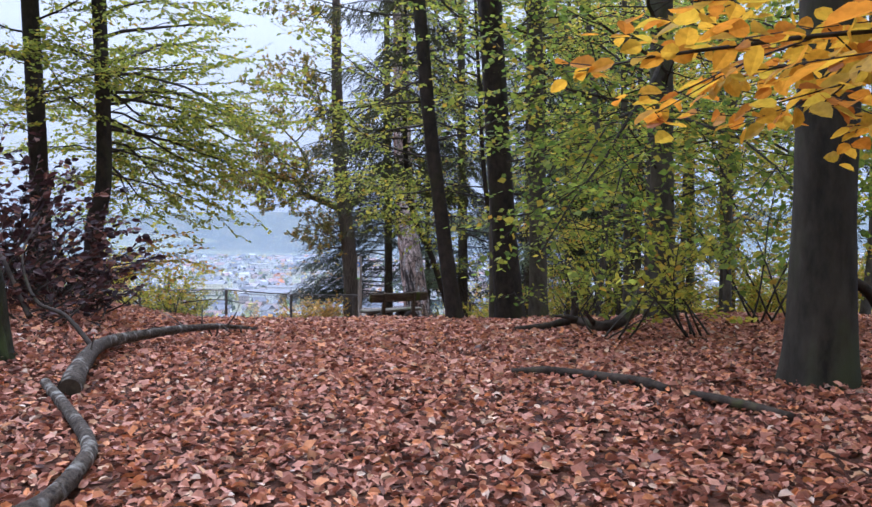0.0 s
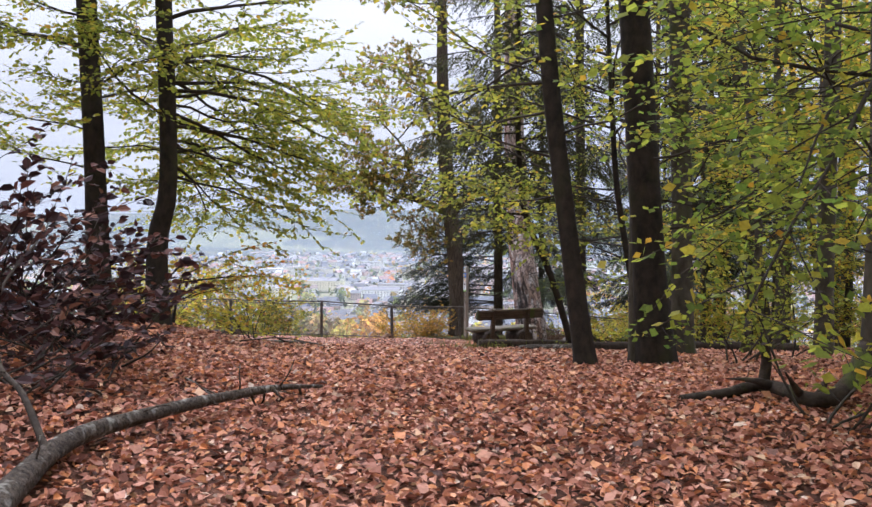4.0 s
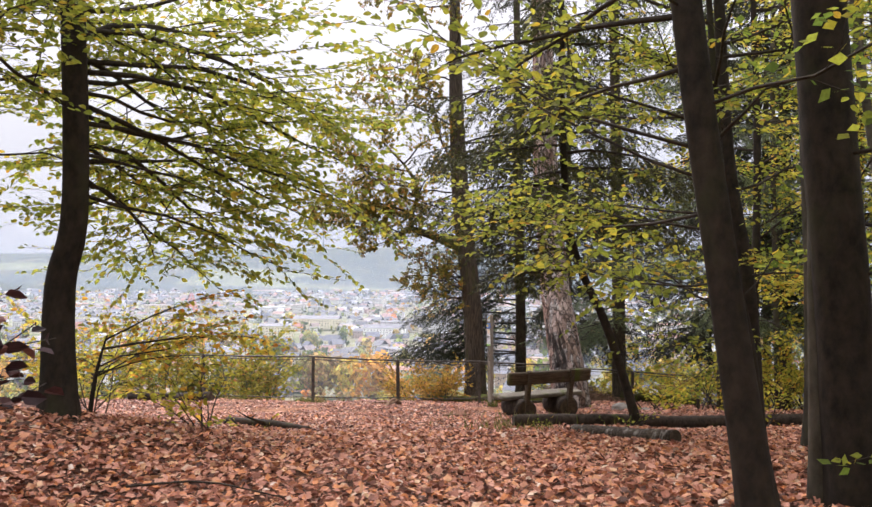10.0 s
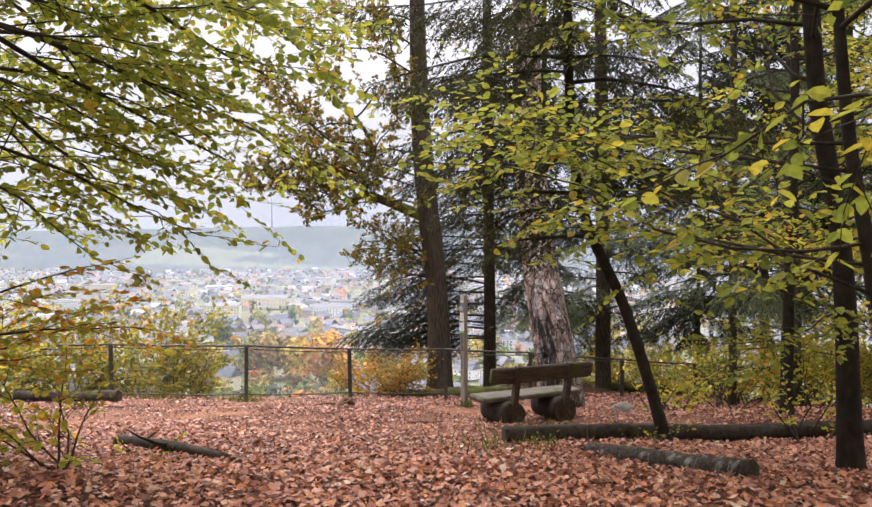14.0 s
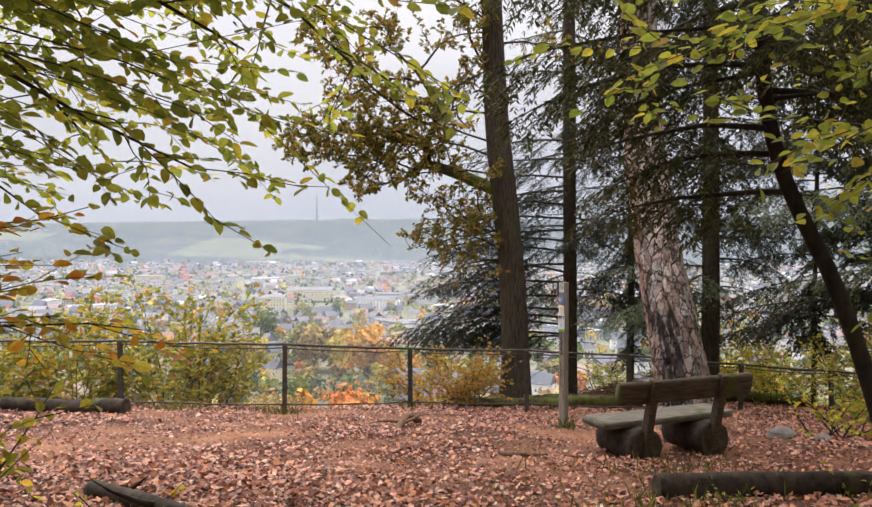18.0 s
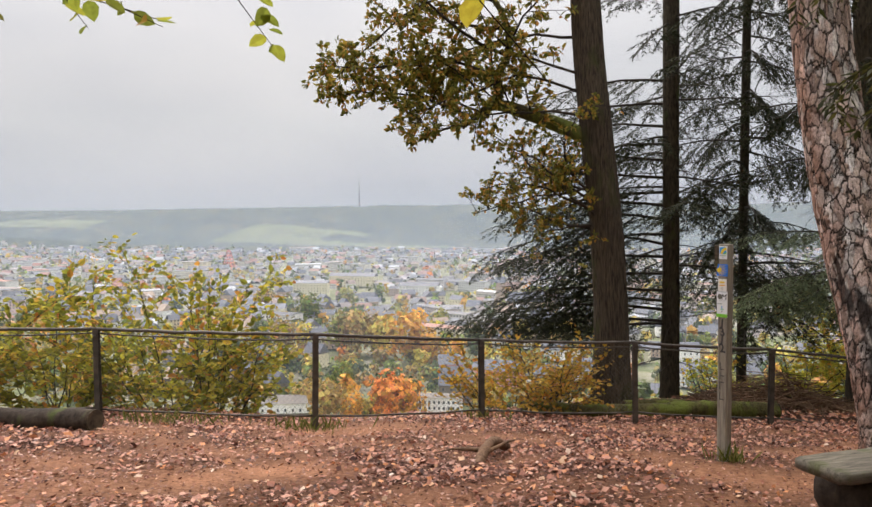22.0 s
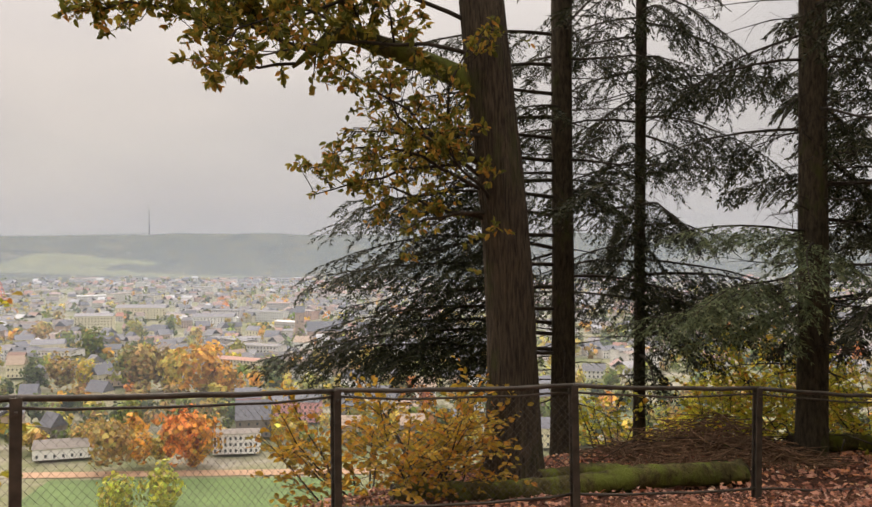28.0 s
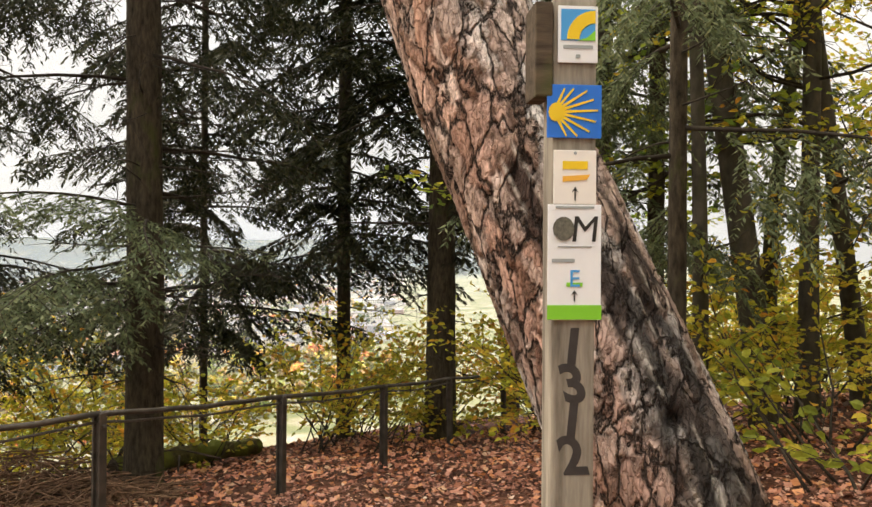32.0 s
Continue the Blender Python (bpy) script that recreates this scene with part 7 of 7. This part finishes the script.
flat_shape("print", [(-0.022, 0.038), (0.02, 0.042), (0.026, 0.051), (-0.022, 0.048)], M_ORANGE, p3)
flat_shape("arrow", [(-0.0012, 0.006), (0.0012, 0.006), (0.0012, 0.024), (0.006, 0.02), (0, 0.03), (-0.006, 0.02), (-0.0012, 0.024)], M_BLACK, p3)
flat_shape("nail", [(0.003 * math.cos(i * 0.8), 0.088 + 0.003 * math.sin(i * 0.8)) for i in range(8)], M_GREYPRINT, p3)
p4 = plate("trail_plate", 0.094, 0.2, Z4 - SZ, M_WHITE, 0.0, "white plate with a black M, a green foot and an arrow")
bar("print", -0.0478, 0.001, 0.0478, 0.026, M_GREEN, p4)
lettering("letter", "M", 0.064, 0.016, 0.136, M_BLACK, p4, shear=0.1)
flat_shape("print", [(-0.02 + 0.019 * math.cos(i * 0.45), 0.158 + 0.021 * math.sin(i * 0.45)) for i in range(14)], M_DARKPRINT, p4, -0.0045)
bar("print", -0.03, 0.126, 0.03, 0.128, M_GREYPRINT, p4)
bar("print", -0.034, 0.193, 0.034, 0.197, M_GREYPRINT, p4)
bar("print", -0.04, 0.1, 0.0, 0.106, M_GREYPRINT, p4)
lettering("letter", "E", 0.042, 0.0, 0.058, M_SKYBLUE, p4)
bar("print", -0.014, 0.058, 0.014, 0.065, M_GREEN, p4)
flat_shape("arrow", [(-0.0012, 0.032), (0.0012, 0.032), (0.0012, 0.046), (0.006, 0.043), (0, 0.052), (-0.006, 0.043), (-0.0012, 0.046)], M_BLACK, p4)
for i, ch in enumerate("1312"):
    lettering("scrawl", ch, 0.1, -0.004 + 0.012 * (i % 2), 0.557 - 0.069 * i - SZ, M_SCRAWL, sign, -0.0432, 0.0003, -0.25 if i % 2 else 0.1, 0.0035)
for i in range(4):
    z = 0.2 - 0.085 * i - SZ
    bar("scrawl", -0.02, z, -0.012, z + 0.065, M_SCRAWL, sign).location.y = -0.0405
    bar("scrawl", -0.02, z + 0.03 * (i % 3), 0.022, z + 0.03 * (i % 3) + 0.008, M_SCRAWL, sign).location.y = -0.0405

# ---------------------------------------------------------------- the valley town
rngt = np.random.default_rng(900)
FLOOR = -98.6


def house(label, x, y, w, d, eaves, ridge, wall, roof, rz, cols, rows, name="house", category="house"):
    root = thing(name, label, category, (x, y, FLOOR), rz)
    part("wall", box_mesh("wall", w, d, eaves, wall), root)
    o = 0.5
    V = [(-w / 2 - o, -d / 2 - o, 0), (w / 2 + o, -d / 2 - o, 0), (w / 2 + o, d / 2 + o, 0), (-w / 2 - o, d / 2 + o, 0), (-w / 2 - o, 0, ridge), (w / 2 + o, 0, ridge)]
    F4 = [(0, 1, 5, 4), (2, 3, 4, 5), (3, 2, 1, 0)]
    me = bpy.data.meshes.new("roof")
    me.from_pydata(V, [], F4 + [(0, 4, 3), (1, 2, 5)])
    me.materials.append(roof)
    part("roof", me, root, m=pose(0, 0, eaves))
    win = box_mesh("window", 1.0, 0.12, 1.4, M_GLASSDARK)
    for c in range(cols):
        for r in range(rows):
            part("window", win, root, m=pose(-w / 2 + w * (c + 0.5) / cols, -d / 2, 0.9 + (eaves - 1.0) * r / max(rows, 1)))
    return root


house("long white building with two rows of windows below the hill", -80, 428, 21, 11, 9.5, 1.2, M_WHITEWALL, M_STONE, 4, 9, 3)
house("tall slate-roofed house behind the white building", -78, 462, 17, 14, 9, 9, M_STONE, M_SLATE, 8, 4, 3)
house("pale low hall with a wide roof at the meadow", -158, 424, 26, 14, 5, 3, M_WHITEWALL, M_STONE, 14, 7, 1)
house("pink town house with rows of windows", -60, 497, 26, 12, 11, 5, M_PINKWALL, M_SLATE, -6, 9, 3)
house("pink gabled town house in the valley", -88, 505, 14, 12, 12, 5, M_PINKWALL, M_SLATE, 10, 5, 3)
house("cream apartment block in the valley", -335, 972, 40, 14, 17, 3, M_CREAMWALL, M_SLATE, 8, 12, 5, "apartment_block")
house("wide terraced apartment block", -328, 1122, 64, 16, 14, 4, M_CREAMWALL, M_SLATE, -5, 16, 4, "apartment_block")
house("white apartment block in the valley", -214, 1010, 46, 14, 12, 4, M_WHITEWALL, M_SLATE, 0, 12, 4, "apartment_block")
house("church nave with a steep slate roof", -75, 852, 34, 14, 12, 9, M_SANDSTONE, M_SLATE, 6, 6, 1, "church", "church")
house("church tower of brown sandstone", -99, 850, 9, 9, 30, 6, M_SANDSTONE, M_SLATE, 6, 2, 3, "church_tower", "church")
house("white town hall with grey roof", -60, 870, 38, 12, 10, 4, M_WHITEWALL, M_SLATE, 3, 10, 2)
house("brick building with a flat roof", -205, 622, 34, 18, 8, 1.5, M_SANDSTONE, M_STONE, 0, 8, 2)
house("yellow block of flats", -300, 760, 26, 14, 12, 4, M_CREAMWALL, M_SLATE, 12, 8, 3, "apartment_block")
NEAR = []
for k in range(170):
    yy = rngt.uniform(430, 950)
    xx = -yy * rngt.uniform(0.0, 0.75) + rngt.normal(0, 30) + 60
    if any((xx - a) ** 2 + (yy - b) ** 2 < 22 ** 2 for a, b in NEAR) or -175 < xx < -45 and yy < 630:
        continue
    NEAR.append((xx, yy))
    w, d = rngt.uniform(10, 17), rngt.uniform(9, 12)
    wall = (M_WHITEWALL, M_WHITEWALL, M_CREAMWALL, M_STONE, M_SANDSTONE)[rngt.integers(5)]
    house("gabled town house in the valley", xx, yy, w, d, rngt.uniform(6, 10), rngt.uniform(4, 6.5), wall, (M_SLATE, M_SLATE, M_SANDSTONE)[rngt.integers(3)], float(rngt.normal(0, 40)), 4, 2)

mast = thing("radio_mast", "thin lattice mast on the far ridge", "mast", (-880, 3080, float(height(-880, 3080)) - 1))
V, F = tube([(0, 0, 0), (0, 0, 55), (0, 0, 110)], [2.2, 1.6, 0.7], 6)
part("shaft", npmesh("shaft", V, [(F, 0)], [M_WIRE]), mast)
frame_tower = thing("lattice_tower", "red lattice tower in the town", "tower", (-639, 1415, FLOOR))
bagr = Bag()
for sx in (-1, 1):
    for sy in (-1, 1):
        bagr.add(*tube([(sx * 9, sy * 9, 0), (sx * 5, sy * 5, 17), (sx * 1.5, sy * 1.5, 34)], [0.8, 0.7, 0.6], 4))
for h, w in ((6, 7.8), (12, 6.4), (18, 4.8), (24, 3.4)):
    for s in (-1, 1):
        bagr.add(*tube([(-w, s * w, h), (w, s * w, h)], [0.6, 0.6], 4))
        bagr.add(*tube([(s * w, -w, h), (s * w, w, h)], [0.6, 0.6], 4))
part("lattice", bagr.mesh("lattice", M_REDFRAME, False), frame_tower)


def many_houses(count, seed):
    """Distant roofs and walls of the town, one mesh."""
    rng = np.random.default_rng(seed)
    V, W, R, G = [], [], [], []
    for k in range(count):
        u = rng.random()
        y = 640 + 1500 * u ** 0.85
        x = -y * rng.uniform(-1.3, 1.1) * 0.8 - 40
        w, d, e, rd = rng.uniform(9, 18), rng.uniform(8, 12), rng.uniform(5, 10), rng.uniform(3, 5.5)
        if rng.random() < 0.1:
            w, d, e, rd = rng.uniform(26, 55), rng.uniform(12, 20), rng.uniform(7, 16), 1.0
        a = rng.normal(0, 0.7)
        c, s = math.cos(a), math.sin(a)
        pts = [(-w / 2, -d / 2, 0), (w / 2, -d / 2, 0), (w / 2, d / 2, 0), (-w / 2, d / 2, 0), (-w / 2, -d / 2, e), (w / 2, -d / 2, e), (w / 2, d / 2, e), (-w / 2, d / 2, e), (-w / 2, 0, e + rd * 0.96), (w / 2, 0, e + rd * 0.96)]
        o = len(V)
        zz = float(height(x, y)) - 0.5
        V += [(x + px * c - py * s, y + px * s + py * c, zz + pz) for px, py, pz in pts]
        W += [(o, o + 1, o + 5, o + 4), (o + 1, o + 2, o + 6, o + 5), (o + 2, o + 3, o + 7, o + 6), (o + 3, o, o + 4, o + 7), (o + 5, o + 6, o + 9, o + 9), (o + 7, o + 4, o + 8, o + 8)]
        o = len(V)
        q = 0.6
        rp = [(-w / 2 - q, -d / 2 - q, e - 0.2), (w / 2 + q, -d / 2 - q, e - 0.2), (w / 2 + q, 0, e + rd), (-w / 2 - q, 0, e + rd), (w / 2 + q, d / 2 + q, e - 0.2), (-w / 2 - q, d / 2 + q, e - 0.2)]
        V += [(x + px * c - py * s, y + px * s + py * c, zz + pz) for px, py, pz in rp]
        R += [(o, o + 1, o + 2, o + 3), (o + 3, o + 2, o + 4, o + 5)]
        for j in range(int(w / 3)):
            o = len(V)
            px = -w / 2 + (j + 0.5) * 3
            for hh in np.arange(1.2, e - 1.5, 2.9):
                o = len(V)
                ring = [(px - 0.6, -d / 2 - 0.1, hh), (px + 0.6, -d / 2 - 0.1, hh), (px + 0.6, -d / 2 - 0.1, hh + 1.4), (px - 0.6, -d / 2 - 0.1, hh + 1.4)]
                V += [(x + qx * c - qy * s, y + qx * s + qy * c, zz + qz) for qx, qy, qz in ring]
                G.append((o, o + 1, o + 2, o + 3))
    W = [f for f in W if len(set(f)) == 4]
    return npmesh("town", V, [(W, 0), (R, 1), (G, 2)], [M_WALL, M_ROOF, M_GLASSDARK], False)


tagged(new("distant_town", many_houses(2500, 901)), "pale houses with grey roofs filling the valley", "town", kind="stuff")


def town_trees(count, seed):
    rng = np.random.default_rng(seed)
    tints = np.array([(0.2, 0.24, 0.05), (0.58, 0.47, 0.09), (0.68, 0.38, 0.06), (0.64, 0.26, 0.06), (0.12, 0.15, 0.05), (0.44, 0.31, 0.1), (0.38, 0.36, 0.1), (0.5, 0.5, 0.08)])
    P, N, S, C = [], [], [], []
    park = [(-99, 404, 27, 3), (-92, 407, 22, 2), (-101, 436, 19, 4), (-118, 405, 16, 2), (-110, 410, 14, 1), (-94, 403, 9, 2), (-129, 398, 24, 5), (-143, 467, 18, 0), (-152, 430, 15, 5),
            (-157, 446, 12, 4), (-104, 331, 17, 7), (-90, 337, 18, 7)]
    avenue = [(-127, 560, 36, 2), (-112, 556, 26, 2), (-172, 592, 32, 5), (-160, 600, 30, 5), (-183, 598, 28, 6), (-148, 588, 29, 1), (-255, 736, 28, 0), (-229, 604, 25, 5), (-216, 612, 20, 1),
              (-346, 854, 23, 5), (-260, 870, 20, 6), (-248, 606, 18, 4), (-262, 640, 18, 4), (-300, 800, 20, 0), (-200, 700, 18, 1), (-150, 690, 22, 2), (-135, 720, 20, 6), (-90, 620, 20, 4), (-60, 640, 20, 1), (-320, 700, 20, 1)]
    placed = park + avenue
    for k in range(count):
        if k < len(placed):
            x, y, h, ti = placed[k]
        else:
            u = rng.random()
            y = 430 + 1750 * u ** 1.25
            x = -y * rng.uniform(-1.1, 1.0) * 0.9 - 20
            if abs(x + 95) < 34 and y < 440:
                continue
            h, ti = rng.uniform(7, 15), rng.choice(7, p=(0.22, 0.14, 0.06, 0.04, 0.26, 0.16, 0.12))
        z0 = float(height(x, y))
        m = 70 if y < 620 else 26 if y < 1000 else 12
        near = k < len(placed)
        if near:
            m = 520
        dirs = unit(rng.normal(0, 1, (m, 3)))
        lobes = np.sin(dirs[:, :1] * 5 + k) * np.sin(dirs[:, 1:2] * 4 - 2 * k) + 0.6 * np.sin(dirs[:, 2:] * 6 + 3 * k)
        rad = rng.uniform(0.4, 1.0, m)[:, None] ** 0.6 * (1 + 0.28 * lobes)
        c = np.array([x, y, z0 + h * 0.58])
        P.append(c + dirs * rad * np.array([h * 0.42, h * 0.42, h * 0.46]))
        N.append(dirs + rng.normal(0, 0.4, (m, 3)))
        S.append(np.full(m, h * (0.11 if near else 0.27) * (1 if m > 100 else 1.0 if m > 40 else 1.5)) * rng.uniform(0.6, 1.3, m))
        C.append(tints[ti] * rng.uniform(0.8, 1.2) * rng.uniform(0.55, 1.4, (m, 1)) * (1 + rng.normal(0, 0.1, (m, 3))).clip(0.7, 1.3))
    P, N, S, C = np.concatenate(P), np.concatenate(N), np.concatenate(S), np.concatenate(C)
    D = np.cross(N, rng.normal(0, 1, N.shape))
    V, F = spike_arrays(P - unit(D) * S[:, None] * 0.5, D, N, S, S * 0.9)
    C6 = np.repeat(np.concatenate([C, np.ones((len(C), 1))], axis=1), 4, axis=0)
    return npmesh("town_trees", V, [(F, 0)], [M_TOWNTREE], False, C6)


tagged(new("town_trees", town_trees(3600, 902)), "autumn trees in green, yellow and orange among the houses", "trees", kind="stuff")


def drape(name, label, x0, x1, y0, y1, mat, lift, nx=24, ny=8, skew=0.0, ragged=0.0):
    xs, ys = np.meshgrid(np.linspace(x0, x1, nx), np.linspace(y0, y1, ny))
    mid, half = (y0 + y1) / 2, (y1 - y0) / 2
    ys = mid + (ys - mid) * (1 + ragged * wobble(xs / half, 0 * xs, 0.9, 1.0)) + ragged * half * 0.5 * wobble(xs / half, 0 * xs, 0.5, 2.0)
    xs = xs + skew * (ys - y0)
    zs = height(xs, ys) + lift
    i = (np.arange(ny - 1)[:, None] * nx + np.arange(nx - 1)[None, :]).ravel()
    me = npmesh(name, np.stack([xs.ravel(), ys.ravel(), zs.ravel()], axis=1), [(np.stack([i, i + 1, i + nx + 1, i + nx], axis=1), 0)], [mat])
    return tagged(new(name, me), label, "ground", kind="structure")


drape("meadow", "green meadow at the foot of the hill", -150, -20, 300, 386, M_MEADOW, 0.35)
drape("track", "sandy path along the meadow", -170, -10, 390, 399, M_TRACK, 0.35)
drape("field", "pale green vineyard slope on the far hill", -1120, -420, 2300, 2520, M_FIELD, 1.5, 60, 14, 0.3, 0.35)
drape("field", "pale green field on the far hill", -1900, -1560, 2400, 2540, M_FIELD, 1.5, 40, 12, 0.0, 0.5)

# ---------------------------------------------------------------- fallen leaves, last


def litter(count, x0, x1, y0, y1, smin, smax, seed, fine=True, clear=1.0):
    rng = np.random.default_rng(seed)
    count = round(count * (x1 - x0 + 2) / (x1 - x0))
    x, y = rng.uniform(x0 - 1, x1 + 1, count), rng.uniform(y0, y1, count)
    bare = trodden(x, y)
    drift = 0.5 + 0.5 * wobble(x, y, 2.6, 5.0)
    keep = rng.random(count) > np.clip(np.sqrt(bare) * (0.6 + 0.6 * drift) * clear, 0, 0.97)
    edge = np.interp(x, (-12, -8.5, -5.5, -4, -2.5, 0, 4, 12), (21, 26.3, 26.7, 28.5, 30.8, 32.4, 32.8, 36))
    keep &= y < edge + 0.6
    fade = np.minimum(x - x0 + 1, x1 + 1 - x) / 2 + 0.3 * wobble(x, y, 0.6, 4.0)
    if y0 < 3:
        fade = np.minimum(fade, (y - y0) / 2 + 0.2 * wobble(x, y, 0.8, 1.0))
    keep &= rng.random(count) < fade
    x, y = x[keep], y[keep]
    n = len(x)
    z = height(x, y) + 0.004 + (0.018 + 0.03 * (0.5 + 0.5 * wobble(x, y, 3.3, 2.2))) * rng.random(n) * (1 - 0.8 * bare[keep])
    a = rng.uniform(0, 2 * np.pi, n)
    D = np.stack([np.cos(a), np.sin(a), rng.normal(0, 0.3, n)], axis=1)
    N = np.stack([rng.normal(0, 0.62, n), rng.normal(0, 0.62, n), np.ones(n)], axis=1)
    S = rng.uniform(smin, smax, n) * (1 - 0.42 * bare[keep])
    if not fine:
        return spike_arrays(np.stack([x, y, z], axis=1), D, N, S, S * rng.uniform(0.6, 0.85, n))
    return leaf_arrays(np.stack([x, y, z], axis=1), D, N, S, S * rng.uniform(0.5, 0.75, n), rng.uniform(0.05, 0.5, n)[:, None], 0.12)


bag = Bag()
bag.add(*litter(84000, -4.5, 5.5, 1.4, 12, 0.036, 0.072, 1))
bag.add(*litter(22000, -5, 5, 10, 20, 0.04, 0.078, 2))
near_me = bag.mesh("fallen_leaves", M_LITTER, False)
tagged(new("fallen_leaves", near_me), "carpet of red-brown fallen beech leaves on the path", "leaves", kind="stuff")
bag = Bag()
bag.add(*litter(52000, -8, 7, 11, 22, 0.045, 0.085, 5, False))
bag.add(*litter(44000, -9, 7, 20, 33, 0.04, 0.075, 3, False))
bag.add(*litter(30000, -12, 14, -3, 33, 0.07, 0.11, 4, False))
tagged(new("fallen_leaves", bag.mesh("fallen_leaves", M_LITTER, False)), "red-brown fallen leaves over the clearing and the wood's floor", "leaves", kind="stuff")
bag = Bag()
bag.add(*litter(95000, -9.5, 3, 18, 29, 0.018, 0.05, 6, False, 0.62))
tagged(new("leaf_crumbs", bag.mesh("leaf_crumbs", M_TRODDEN, False)), "trodden dark leaf bits on the bare earth", "leaves", kind="stuff")


def tufts(spots, seed):
    rng = np.random.default_rng(seed)
    P, D, S = [], [], []
    for x, y, r, n in spots:
        for k in range(n):
            px, py = x + rng.normal(0, r), y + rng.normal(0, r)
            P.append((px, py, gz(px, py)))
            D.append((rng.normal(0, 0.45), rng.normal(0, 0.45), 1))
            S.append(rng.uniform(0.06, 0.2))
    S = np.array(S)
    return leaf_arrays(np.array(P), np.array(D), rng.normal(0, 1, (len(P), 3)), S, S * 0.07 + 0.003, 0.1, 0.15)


V, F = tufts([(-1.45, 24.2, 0.07, 60), (-5.6, 25.5, 0.2, 120), (-7.2, 25.3, 0.35, 160), (-0.4, 21.0, 0.5, 160), (-0.9, 19.6, 0.4, 120), (-4.0, 27.4, 0.15, 60)], 710)
tagged(new("grass", npmesh("grass", V, [(F, 0)], [M_GRASS], False)), "small tufts of grass by the posts", "grass", kind="stuff")
